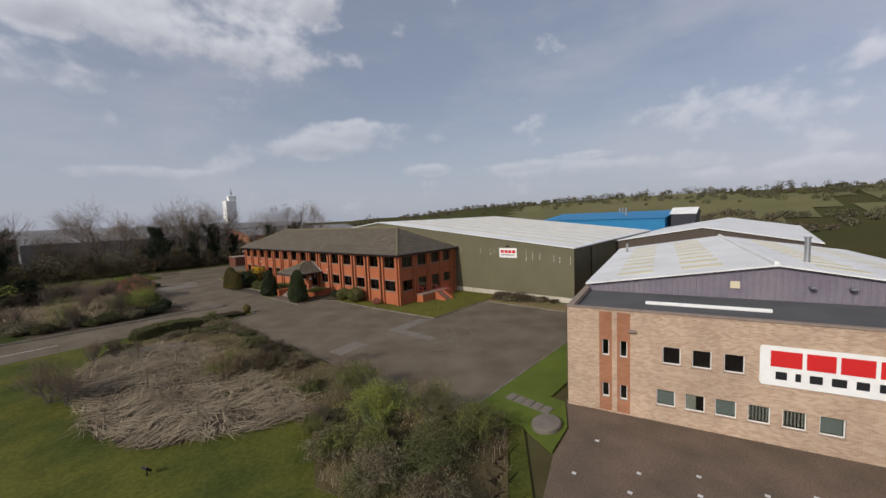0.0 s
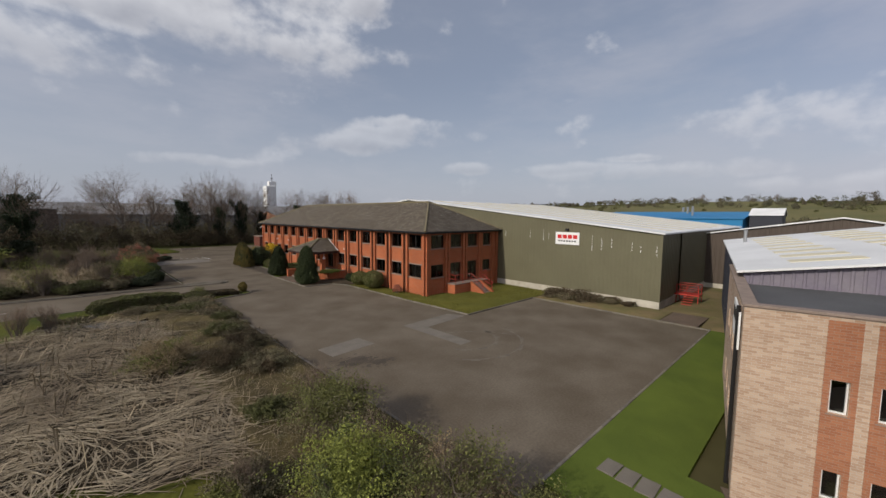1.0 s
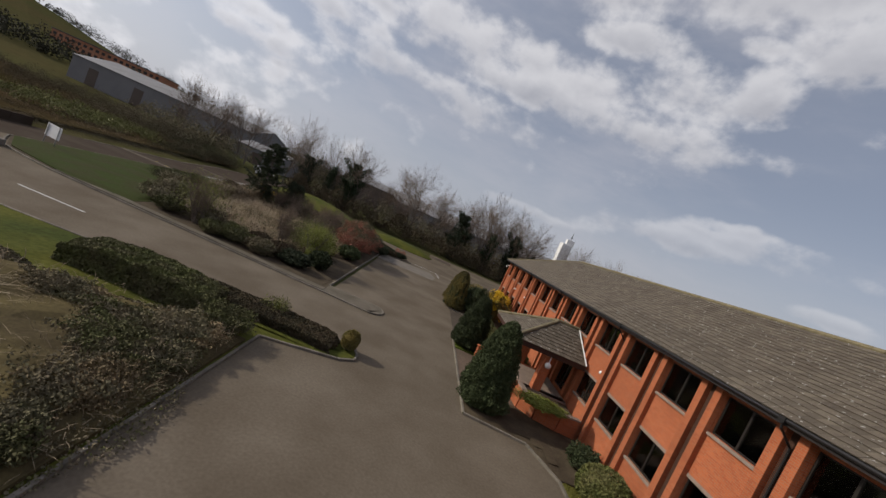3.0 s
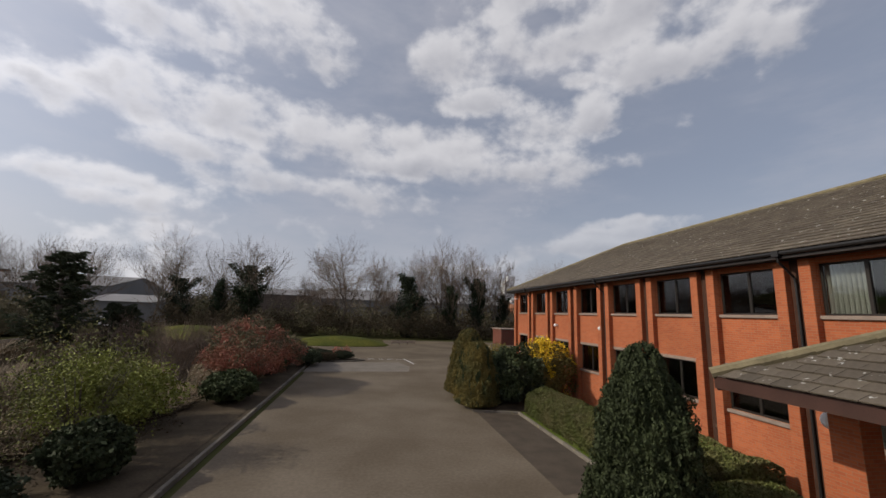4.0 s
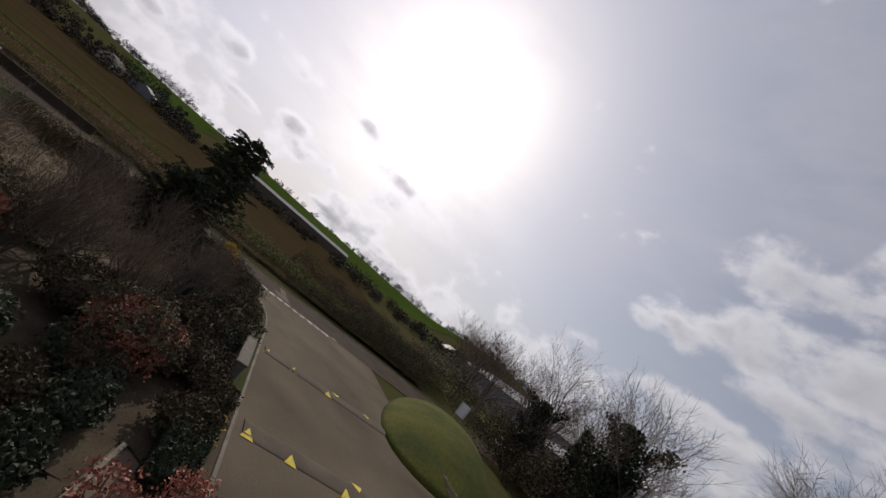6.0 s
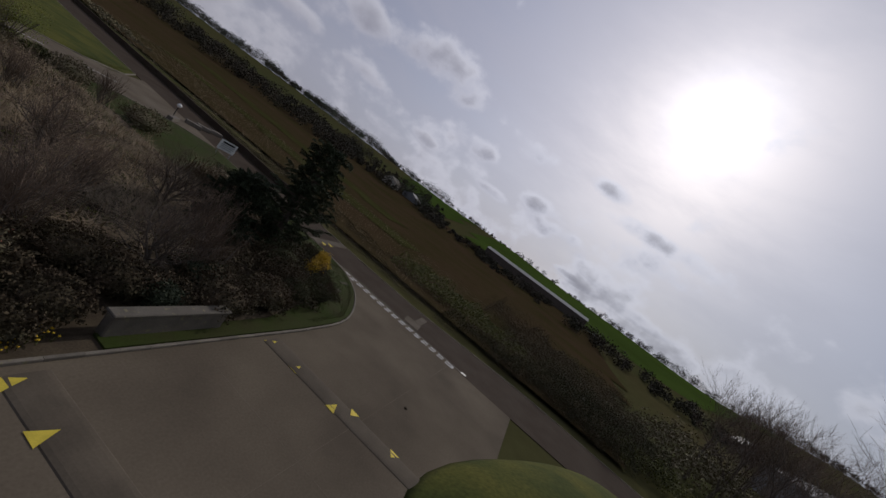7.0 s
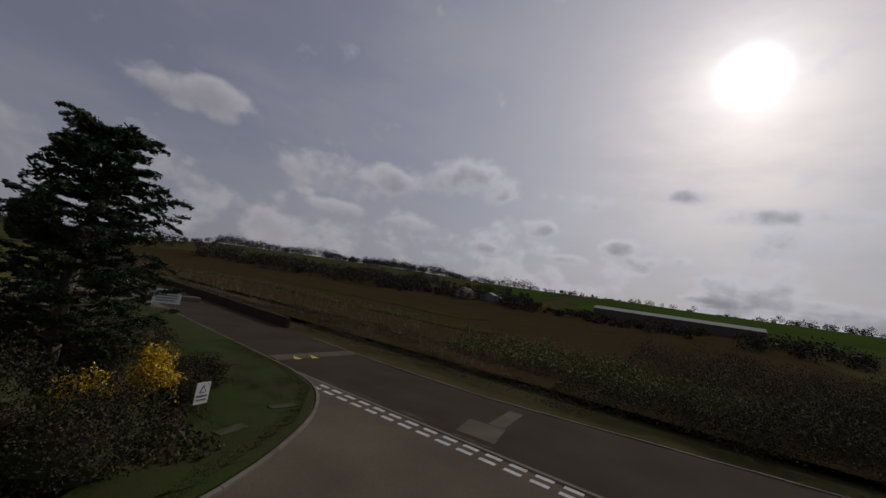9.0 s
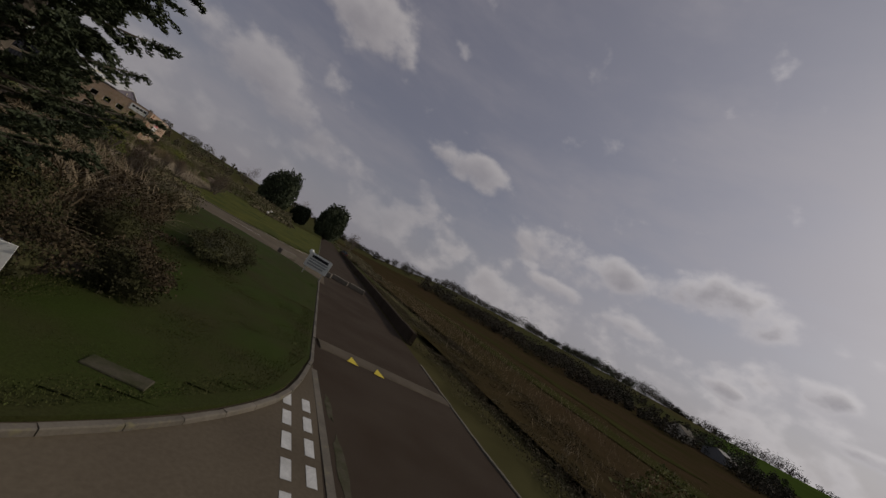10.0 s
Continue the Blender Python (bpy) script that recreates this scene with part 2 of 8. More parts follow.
def brickwork(name, c1, c2, mortar, contrast=0.0, turn=False):
    """Stretcher courses, 225 x 75 mm with joints, on walls in the world's axes."""
    m = material(name, c1, 0.9, 0.2, 0.7, 60.0, 0.0)
    nt = m.node_tree
    N, L = nt.nodes, nt.links
    b = N["Principled BSDF"]
    co = N.new("ShaderNodeTexCoord")
    sp = N.new("ShaderNodeSeparateXYZ")
    L.new(co.outputs["Object"], sp.inputs[0])
    add = N.new("ShaderNodeMath")
    L.new(sp.outputs[0], add.inputs[0]), L.new(sp.outputs[1], add.inputs[1])
    cb = N.new("ShaderNodeCombineXYZ")
    L.new(add.outputs[0], cb.inputs[0]), L.new(sp.outputs[2], cb.inputs[1])
    t = N.new("ShaderNodeTexBrick")
    L.new(cb.outputs[0], t.inputs["Vector"])
    t.inputs["Scale"].default_value = 1.0
    t.inputs["Brick Width"].default_value, t.inputs["Row Height"].default_value = 0.225, 0.075
    t.inputs["Mortar Size"].default_value, t.inputs["Mortar Smooth"].default_value = 0.007, 0.1
    t.inputs["Bias"].default_value = contrast
    t.inputs["Color1"].default_value, t.inputs["Color2"].default_value, t.inputs["Mortar"].default_value = (*c1, 1), (*c2, 1), (*mortar, 1)
    hsv = [n for n in N if n.bl_idname == "ShaderNodeHueSaturation"][0]
    stain = N.new("ShaderNodeTexNoise")
    stain.inputs["Scale"].default_value, stain.inputs["Detail"].default_value = 0.35, 6.0
    L.new(co.outputs["Object"], stain.inputs["Vector"])
    mr = N.new("ShaderNodeMapRange")
    mr.inputs[1].default_value, mr.inputs[2].default_value, mr.inputs[3].default_value, mr.inputs[4].default_value = 0.3, 0.7, 0.82, 1.12
    L.new(stain.outputs[0], mr.inputs[0])
    mul = N.new("ShaderNodeMath")
    mul.operation = "MULTIPLY"
    src = hsv.inputs["Value"].links[0].from_socket
    L.new(src, mul.inputs[0]), L.new(mr.outputs[0], mul.inputs[1]), L.new(mul.outputs[0], hsv.inputs["Value"])
    L.new(t.outputs["Color"], hsv.inputs["Color"])
    bp = N.new("ShaderNodeBump")
    bp.inputs["Strength"].default_value, bp.inputs["Distance"].default_value = 0.6, 0.008
    inv = N.new("ShaderNodeMath")
    inv.operation = "SUBTRACT"
    inv.inputs[0].default_value = 1.0
    L.new(t.outputs["Fac"], inv.inputs[1])
    L.new(inv.outputs[0], bp.inputs["Height"]), L.new(bp.outputs[0], b.inputs["Normal"])
    return m


def glass_material(name, tint=(0.62, 0.66, 0.66), rough=0.02):
    """Clear pane: see-through, with gloss that grows towards grazing sight."""
    m = bpy.data.materials.new(name)
    m.use_nodes = True
    N, L = m.node_tree.nodes, m.node_tree.links
    N.remove(N["Principled BSDF"])
    clear, gloss, fres, mix = N.new("ShaderNodeBsdfTransparent"), N.new("ShaderNodeBsdfGlossy"), N.new("ShaderNodeFresnel"), N.new("ShaderNodeMixShader")
    clear.inputs["Color"].default_value = (*tint, 1)
    gloss.inputs["Roughness"].default_value = rough
    fres.inputs["IOR"].default_value = 1.75
    L.new(fres.outputs[0], mix.inputs[0]), L.new(clear.outputs[0], mix.inputs[1]), L.new(gloss.outputs[0], mix.inputs[2])
    L.new(mix.outputs[0], N["Material Output"].inputs["Surface"])
    return m


M = dict(
    asphalt=material("asphalt", (0.11, 0.089, 0.064), 0.92, 0.26, 0.3, 9.0, 0.15, second=(0.155, 0.129, 0.097), amount=0.5, spec=0.05),
    road=material("road_tarmac", (0.05, 0.037, 0.027), 0.92, 0.22, 0.4, 30.0, 0.25, second=(0.064, 0.05, 0.038), amount=0.5, spec=0.03),
    yard=material("yard_tarmac", (0.15, 0.108, 0.08), 0.92, 0.5, 0.5, 11.0, 0.4, second=(0.105, 0.082, 0.06), spec=0.12),
    concrete=material("concrete_paving", (0.14, 0.115, 0.083), 0.9, 0.22, 0.22, 12.0, 0.15, second=(0.092, 0.075, 0.055), spec=0.03),
    hump=material("hump_concrete", (0.115, 0.095, 0.07), 0.9, 0.2, 0.8, 15.0, 0.15, second=(0.085, 0.07, 0.052), spec=0.1),
    front_lawn=material("olive_lawn", (0.13, 0.122, 0.026), 0.95, 0.35, 0.35, 30.0, 0.5, second=(0.1, 0.098, 0.022), amount=0.5, spec=0.1),
    verge=material("verge_grass", (0.034, 0.049, 0.01), 0.95, 0.4, 0.5, 25.0, 0.5, second=(0.042, 0.042, 0.016), amount=0.5, spec=0.06),
    verge_blade=material("verge_grass_blade", (0.07, 0.088, 0.02), 0.9, 0.4, 0.9, 10.0, 0.0, second=(0.085, 0.075, 0.03), island=True),
    verge_bush=material("dark_olive_bush", (0.055, 0.056, 0.02), 0.95, 0.3, 1.0, 10.0, 0.0, second=(0.04, 0.038, 0.018), island=True),
    patch_dark=material("weathered_edging", (0.145, 0.125, 0.098), 0.9, 0.3, 0.8, 14.0, 0.3, second=(0.1, 0.088, 0.066), spec=0.05),
    winter_cover=material("brown_ground_cover_leaf", (0.088, 0.066, 0.036), 0.9, 0.45, 1.6, 8.0, 0.0, second=(0.045, 0.04, 0.02), island=True),
    patch=material("concrete_patch", (0.175, 0.155, 0.128), 0.9, 0.2, 1.0, 20.0, 0.2, spec=0.12),
    scuff=material("tyre_scuffed_asphalt", (0.16, 0.136, 0.106), 0.92, 0.3, 1.5, 25.0, 0.2, spec=0.12),
    stain=material("oily_stain", (0.08, 0.064, 0.047), 0.8, 0.3, 1.5, 25.0, 0.2, spec=0.2),
    kerb=material("kerb_stone", (0.17, 0.15, 0.12), 0.9, 0.25, 2.0, 20.0, 0.2, island=True),
    lawn=material("mown_grass", (0.1, 0.13, 0.022), 0.95, 0.35, 0.35, 30.0, 0.5, second=(0.075, 0.1, 0.018), amount=0.5, spec=0.1),
    rough_grass=material("rough_grass", (0.165, 0.122, 0.058), 0.95, 0.35, 0.5, 18.0, 0.6, second=(0.112, 0.103, 0.036), amount=0.5),
    mulch=material("bare_soil", (0.055, 0.042, 0.028), 0.95, 0.4, 1.0, 15.0, 0.6, second=(0.085, 0.067, 0.043), spec=0.1),
    reedbed=material("reed_litter", (0.05, 0.04, 0.026), 0.95, 0.5, 0.8, 12.0, 0.7, second=(0.034, 0.028, 0.018), spec=0.1),
    pond_lawn=material("mossy_lawn", (0.09, 0.09, 0.018), 0.95, 0.55, 0.3, 5.0, 0.7, second=(0.045, 0.057, 0.013), amount=0.5, spec=0.06),
    bank_ground=material("rough_bank_ground", (0.1, 0.08, 0.036), 0.95, 0.45, 0.5, 9.0, 0.7, second=(0.066, 0.052, 0.028), amount=0.5, spec=0.06),
    pond_reed=material("bleached_reed", (0.34, 0.28, 0.185), 0.85, 0.3, 0.35, 10.0, 0.0, second=(0.2, 0.155, 0.1), island=True),
    water=material("dark_pond_water", (0.012, 0.012, 0.009), 0.12, 0.2, 0.6, 5.0, 0.03, spec=0.5),
    bush_leaf=material("grey_green_bush_leaf", (0.105, 0.125, 0.04), 0.8, 0.3, 1.2, 10.0, 0.0, second=(0.07, 0.075, 0.03), island=True),
    cover_stone=material("mossy_cover_stone", (0.085, 0.076, 0.056), 0.92, 0.35, 3.0, 25.0, 0.4, second=(0.05, 0.052, 0.026), spec=0.06),
    field=material("far_fields", (0.058, 0.062, 0.025), 1.0, 0.3, 0.012, 0.4, 0.0, spec=0.0, second=(0.07, 0.06, 0.028), amount=0.5),
    red_brick=brickwork("red_brick", (0.41, 0.118, 0.045), (0.33, 0.088, 0.034), (0.30, 0.15, 0.085)),
    buff_brick=brickwork("buff_brick", (0.5, 0.37, 0.265), (0.36, 0.235, 0.155), (0.45, 0.39, 0.32), 0.05),
    brown_brick=brickwork("brown_brick", (0.36, 0.15, 0.075), (0.28, 0.11, 0.055), (0.3, 0.2, 0.14)),
    hut_brick=brickwork("dark_red_brick", (0.15, 0.045, 0.028), (0.11, 0.035, 0.022), (0.13, 0.075, 0.055)),
    # near-black brown that paints the shade between the office pilasters
    joint=material("recess_shade_brown", (0.06, 0.028, 0.017), 0.9, 0.2, 2.0, 30.0, 0.1),
    lintel=material("weathered_concrete_sill", (0.26, 0.2, 0.16), 0.9, 0.2, 3.0, 30.0, 0.1),
    frame_dark=material("dark_brown_frame", (0.02, 0.016, 0.013), 0.45, 0.1, 3.0, 30.0, 0.0),
    frame_white=material("white_frame", (0.72, 0.72, 0.7), 0.5, 0.08, 3.0, 30.0, 0.0),
    glass=glass_material("window_glass"),
    pale_blind=material("grey_green_blind", (0.34, 0.38, 0.36), 0.8, 0.1, 2.0, 30.0, 0.0),
    blind=material("cream_blind", (0.55, 0.52, 0.45), 0.8, 0.1, 2.0, 30.0, 0.0),
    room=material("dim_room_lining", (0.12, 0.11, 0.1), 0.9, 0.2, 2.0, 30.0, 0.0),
    tile=material("brown_concrete_tile", (0.084, 0.068, 0.05), 0.9, 0.34, 1.2, 12.0, 0.3, second=(0.108, 0.09, 0.066), island=True),
    ridge_tile=material("lichen_ridge_tile", (0.2, 0.17, 0.1), 0.9, 0.3, 2.0, 12.0, 0.3),
    porch_fascia=material("red_brown_fascia", (0.055, 0.026, 0.019), 0.55, 0.2, 2.0, 30.0, 0.0),
    fascia=material("dark_fascia", (0.025, 0.02, 0.018), 0.5, 0.15, 2.0, 30.0, 0.0),
    gutter=material("black_gutter", (0.018, 0.017, 0.017), 0.4, 0.15, 2.0, 30.0, 0.0),
    green_clad=material("olive_cladding", (0.135, 0.125, 0.075), 0.5, 0.1, 0.3, 8.0, 0.03, second=(0.12, 0.11, 0.066)),
    brown_clad=material("brown_cladding", (0.085, 0.065, 0.05), 0.55, 0.12, 0.3, 8.0, 0.03),
    navy_clad=material("slate_blue_cladding", (0.03, 0.032, 0.042), 0.5, 0.12, 0.3, 8.0, 0.03),
    mauve_clad=material("faded_mauve_cladding", (0.16, 0.14, 0.18), 0.6, 0.15, 0.6, 8.0, 0.05, second=(0.2, 0.18, 0.2)),
    roof_white=material("pale_sheet_roof", (0.72, 0.72, 0.7), 0.5, 0.06, 0.3, 6.0, 0.03, second=(0.62, 0.62, 0.6)),
    rooflight=material("yellowed_rooflight", (0.62, 0.56, 0.38), 0.5, 0.1, 0.6, 8.0, 0.0),
    felt=material("roofing_felt", (0.09, 0.09, 0.092), 0.9, 0.2, 0.5, 15.0, 0.2),
    plinth=material("pale_plinth", (0.5, 0.46, 0.38), 0.9, 0.2, 0.8, 12.0, 0.2, second=(0.33, 0.3, 0.24)),
    blue_clad=material("blue_cladding", (0.02, 0.18, 0.38), 0.5, 0.1, 0.3, 8.0, 0.0),
    red_paint=material("red_paint", (0.42, 0.045, 0.03), 0.5, 0.15, 3.0, 30.0, 0.0),
    white_paint=material("white_paint", (0.78, 0.78, 0.76), 0.55, 0.08, 2.0, 30.0, 0.0),
    sign_red=material("sign_red", (0.55, 0.02, 0.02), 0.5, 0.05, 2.0, 30.0, 0.0),
    sign_black=material("sign_black", (0.015, 0.015, 0.017), 0.5, 0.05, 2.0, 30.0, 0.0),
    line_white=material("worn_white_marking", (0.6, 0.6, 0.58), 0.8, 0.25, 3.0, 30.0, 0.1),
    line_yellow=material("yellow_marking", (0.7, 0.55, 0.06), 0.8, 0.2, 3.0, 30.0, 0.1),
    steel=material("galvanised_steel", (0.4, 0.41, 0.42), 0.4, 0.15, 3.0, 30.0, 0.0, metal=0.8),
    bark=material("grey_bark", (0.15, 0.125, 0.1), 0.95, 0.3, 3.0, 30.0, 0.3),
    twig=material("brown_twig", (0.17, 0.125, 0.09), 0.95, 0.25, 3.0, 30.0, 0.0, island=True),
    dark_leaf=material("dark_conifer_leaf", (0.046, 0.058, 0.028), 0.8, 0.3, 2.0, 10.0, 0.0, island=True),
    yew_leaf=material("yew_leaf", (0.05, 0.066, 0.024), 0.8, 0.3, 2.0, 10.0, 0.0, island=True),
    box_leaf=material("hedge_leaf", (0.09, 0.105, 0.024), 0.75, 0.35, 1.2, 10.0, 0.0, second=(0.13, 0.115, 0.045), island=True),
    gold_leaf=material("golden_conifer_leaf", (0.17, 0.125, 0.03), 0.8, 0.3, 1.0, 10.0, 0.0, second=(0.085, 0.085, 0.028), island=True),
    spring_leaf=material("spring_leaf", (0.19, 0.21, 0.04), 0.75, 0.3, 1.5, 10.0, 0.0, island=True),
    red_leaf=material("red_young_leaf", (0.38, 0.125, 0.085), 0.7, 0.3, 1.5, 10.0, 0.0, second=(0.22, 0.12, 0.065), island=True),
    yellow_flower=material("yellow_blossom", (0.75, 0.5, 0.02), 0.7, 0.2, 1.5, 10.0, 0.0, island=True),
    ivy_leaf=material("ivy_leaf", (0.022, 0.036, 0.012), 0.6, 0.3, 2.0, 10.0, 0.0, island=True),
    moss_leaf=material("dull_green_leaf", (0.088, 0.096, 0.03), 0.85, 0.3, 1.0, 10.0, 0.0, second=(0.09, 0.08, 0.04), island=True),
    far_wood=material("far_winter_wood", (0.088, 0.07, 0.046), 0.95, 0.3, 0.02, 1.0, 0.0, second=(0.075, 0.078, 0.045), island=True),
    ridge_wood=material("dark_ridge_wood", (0.05, 0.04, 0.027), 0.95, 0.3, 0.02, 1.0, 0.0, second=(0.036, 0.036, 0.02), island=True),
    meadow=material("rough_meadow", (0.054, 0.037, 0.021), 0.97, 0.5, 0.05, 1.4, 0.8, second=(0.04, 0.034, 0.014), amount=0.5, spec=0.0),
    strip=material("mown_meadow_strip", (0.05, 0.05, 0.018), 0.95, 0.3, 0.1, 8.0, 0.3, spec=0.0),
    pasture=material("green_pasture", (0.055, 0.085, 0.018), 0.95, 0.2, 0.02, 2.0, 0.2, spec=0.0),
    dry_pasture=material("pale_pasture", (0.15, 0.135, 0.06), 0.95, 0.25, 0.02, 2.0, 0.2, second=(0.11, 0.11, 0.045), spec=0.1),
    grey_clad=material("grey_cladding", (0.16, 0.16, 0.16), 0.6, 0.15, 0.2, 6.0, 0.0),
    grey_roof=material("grey_sheet_roof", (0.2, 0.195, 0.19), 0.6, 0.15, 0.2, 6.0, 0.0, second=(0.15, 0.145, 0.14)),
    greenhouse=material("glasshouse_roof", (0.36, 0.36, 0.34), 0.9, 0.15, 0.2, 6.0, 0.0, spec=0.03),
    car_glass=material("car_glass", (0.02, 0.022, 0.025), 0.08, 0.05, 2.0, 10.0, 0.0, spec=0.6),
    bramble=material("dark_bramble", (0.074, 0.052, 0.03), 0.95, 0.3, 1.0, 10.0, 0.0, second=(0.052, 0.045, 0.022), island=True),
    dead_grass=material("dead_grass", (0.23, 0.175, 0.1), 0.9, 0.3, 1.0, 10.0, 0.0, second=(0.15, 0.115, 0.06), island=True),
    olive_leaf=material("budding_olive_leaf", (0.13, 0.135, 0.035), 0.85, 0.3, 1.0, 10.0, 0.0, second=(0.1, 0.1, 0.04), island=True),
    scrub=material("winter_scrub", (0.15, 0.122, 0.075), 0.9, 0.3, 1.0, 10.0, 0.0, second=(0.105, 0.1, 0.05), island=True),
    reed=material("dry_reed", (0.26, 0.205, 0.13), 0.85, 0.3, 1.0, 10.0, 0.0, second=(0.17, 0.125, 0.075), island=True),
)


def add_lichen(m, scale=7.0, lo=0.66, hi=0.72, colour=(0.42, 0.41, 0.38)):
    """Pale lichen spots over a surface."""
    nt = m.node_tree
    N, L = nt.nodes, nt.links
    b = N["Principled BSDF"]
    src = b.inputs["Base Color"].links[0].from_socket
    n, r, mix = N.new("ShaderNodeTexNoise"), N.new("ShaderNodeMapRange"), N.new("ShaderNodeMix")
    n.inputs["Scale"].default_value, n.inputs["Detail"].default_value = scale, 2.0
    geo = N.new("ShaderNodeNewGeometry")
    L.new(geo.outputs["Position"], n.inputs["Vector"])
    r.inputs[1].default_value, r.inputs[2].default_value = lo, hi
    L.new(n.outputs[0], r.inputs[0])
    mix.data_type = "RGBA"
    mix.inputs[7].default_value = (*colour, 1)
    L.new(r.outputs[0], mix.inputs[0]), L.new(src, mix.inputs[6]), L.new(mix.outputs[2], b.inputs["Base Color"])


add_lichen(M["tile"])
add_lichen(M["kerb"], 5.0, 0.6, 0.75, (0.2, 0.18, 0.1))


# ---- mesh helpers ----
class Shape:
    """Collects faces for one mesh."""

    def __init__(self):
        self.v, self.f, self.m = [], [], []

    def face(self, pts, m=0):
        n = len(self.v)
        self.v += [tuple(p) for p in pts]
        self.f.append(tuple(range(n, n + len(pts))))
        self.m.append(m)

    def add(self, verts, faces, m=0):
        n = len(self.v)
        self.v += [tuple(p) for p in verts]
        self.f += [tuple(i + n for i in f) for f in faces]
        self.m += [m] * len(faces)

    def box(self, x0, y0, z0, x1, y1, z1, m=0, bevel=0.0):
        x0, x1, y0, y1, z0, z1 = min(x0, x1), max(x0, x1), min(y0, y1), max(y0, y1), min(z0, z1), max(z0, z1)
        if bevel <= 0:
            v = [(x, y, z) for z in (z0, z1) for y in (y0, y1) for x in (x0, x1)]
            self.add(v, [(0, 2, 3, 1), (4, 5, 7, 6), (0, 1, 5, 4), (2, 6, 7, 3), (0, 4, 6, 2), (1, 3, 7, 5)], m)
            return
        b = min(bevel, (x1 - x0) / 2.2, (y1 - y0) / 2.2, (z1 - z0) / 2.2)
        ring = lambda i, z: [(x0 + i, y0 + b, z), (x0 + b, y0 + i, z), (x1 - b, y0 + i, z), (x1 - i, y0 + b, z),
                             (x1 - i, y1 - b, z), (x1 - b, y1 - i, z), (x0 + b, y1 - i, z), (x0 + i, y1 - b, z)]
        rings = [ring(b, z0), ring(0, z0 + b), ring(0, z1 - b), ring(b, z1)]
        self.loft(rings, m, True)

    def loft(self, rings, m=0, caps=True):
        n, k = len(self.v), len(rings[0])
        for r in rings:
            self.v += [tuple(p) for p in r]
        for i in range(len(rings) - 1):
            for j in range(k):
                a, b = n + i * k + j, n + i * k + (j + 1) % k
                self.f.append((a, b, b + k, a + k))
                self.m.append(m)
        if caps:
            self.f.append(tuple(range(n + k - 1, n - 1, -1)))
            e = n + (len(rings) - 1) * k
            self.f.append(tuple(range(e, e + k)))
            self.m += [m, m]

    def prism(self, poly, z0, z1, m=0):
        area = sum(a[0] * b[1] - b[0] * a[1] for a, b in zip(poly, poly[1:] + poly[:1]))
        if area < 0:
            poly = poly[::-1]
        self.loft([[(x, y, z0) for x, y in poly], [(x, y, z1) for x, y in poly]], m)

    def tube(self, pts, radii, sides=6, m=0, caps=True):
        pts = [Vector(p) for p in pts]
        if isinstance(radii, (int, float)):
            radii = [radii] * len(pts)
        rings = []
        for i, p in enumerate(pts):
            d = (pts[min(i + 1, len(pts) - 1)] - pts[max(i - 1, 0)])
            d = d.normalized() if d.length > 1e-9 else Vector((0, 0, 1))
            a = d.orthogonal().normalized() if abs(d.z) > 0.999 or i == 0 else (prev - d * prev.dot(d)).normalized()
            prev = a
            b = d.cross(a)
            rings.append([p + (a * math.cos(t) + b * math.sin(t)) * radii[i] for t in (2 * math.pi * j / sides for j in range(sides))])
        self.loft(rings, m, caps)

    def ball(self, c, r, nu=12, nv=8, m=0):
        c = Vector(c)
        r = Vector((r, r, r)) if isinstance(r, (int, float)) else Vector(r)
        rings = []
        for i in range(nv + 1):
            th = -math.pi / 2 + math.pi * i / nv
            q = max(math.cos(th), 0.02)
            rings.append([(c.x + r.x * q * math.cos(a), c.y + r.y * q * math.sin(a), c.z + r.z * math.sin(th)) for a in (2 * math.pi * j / nu for j in range(nu))])
        self.loft(rings, m)

    def mesh(self, name, mats):
        me = bpy.data.meshes.new(name)
        me.from_pydata(self.v, [], self.f)
        for mm in mats:
            me.materials.append(mm)
        if len(mats) > 1:
            me.polygons.foreach_set("material_index", self.m)
        me.update()
        return me


def mats_of(m):
    return [M[x] if isinstance(x, str) else x for x in (m if isinstance(m, (list, tuple)) else [m])]


def part(name, shape, mat, parent, label=""):
    ob = new(name, shape.mesh(name, mats_of(mat)) if isinstance(shape, Shape) else shape)
    ob.parent = parent
    return tagged(ob, label)


def thing(name, label, category, at=(0, 0, 0), group="", turn=0.0):
    ob = new(name)
    ob.empty_display_size = 0.3
    ob.matrix_basis = pose(*at, 0, 0, turn)
    return tagged(ob, label, category, group)


def solid(name, shape, mat, label, category, group="", at=None, kind="", smooth=False):
    me = shape.mesh(name, mats_of(mat))
    if smooth:
        me.polygons.foreach_set("use_smooth", [True] * len(me.polygons))
    ob = new(name, me)
    if at:
        ob.matrix_basis = pose(*at)
    return tagged(ob, label, category, group, kind)


def structure(name, shape, mat, label="", category=""):
    return tagged(new(name, shape.mesh(name, mats_of(mat))), label, category, "", "structure")


def arc(cx, cy, r, a0, a1, n=8):
    return [(cx + r * math.cos(math.radians(a0 + (a1 - a0) * i / n)), cy + r * math.sin(math.radians(a0 + (a1 - a0) * i / n))) for i in range(n + 1)]

# ---- ground ----
SKYLINE = [(-180, 1.2), (-165, 1.0), (-150, 2.6), (-130, 3.2), (-105, 3.4), (-82, 3.2), (-65, 3.0), (-52, 4.2), (-40, 2.6), (-25, 0.8), (0, 0.6), (30, 0.5),
           (45, 1.2), (60, 2.3), (82, 2.7), (100, 2.4), (115, 2.2), (135, 2.0), (160, 1.4), (180, 1.2)]


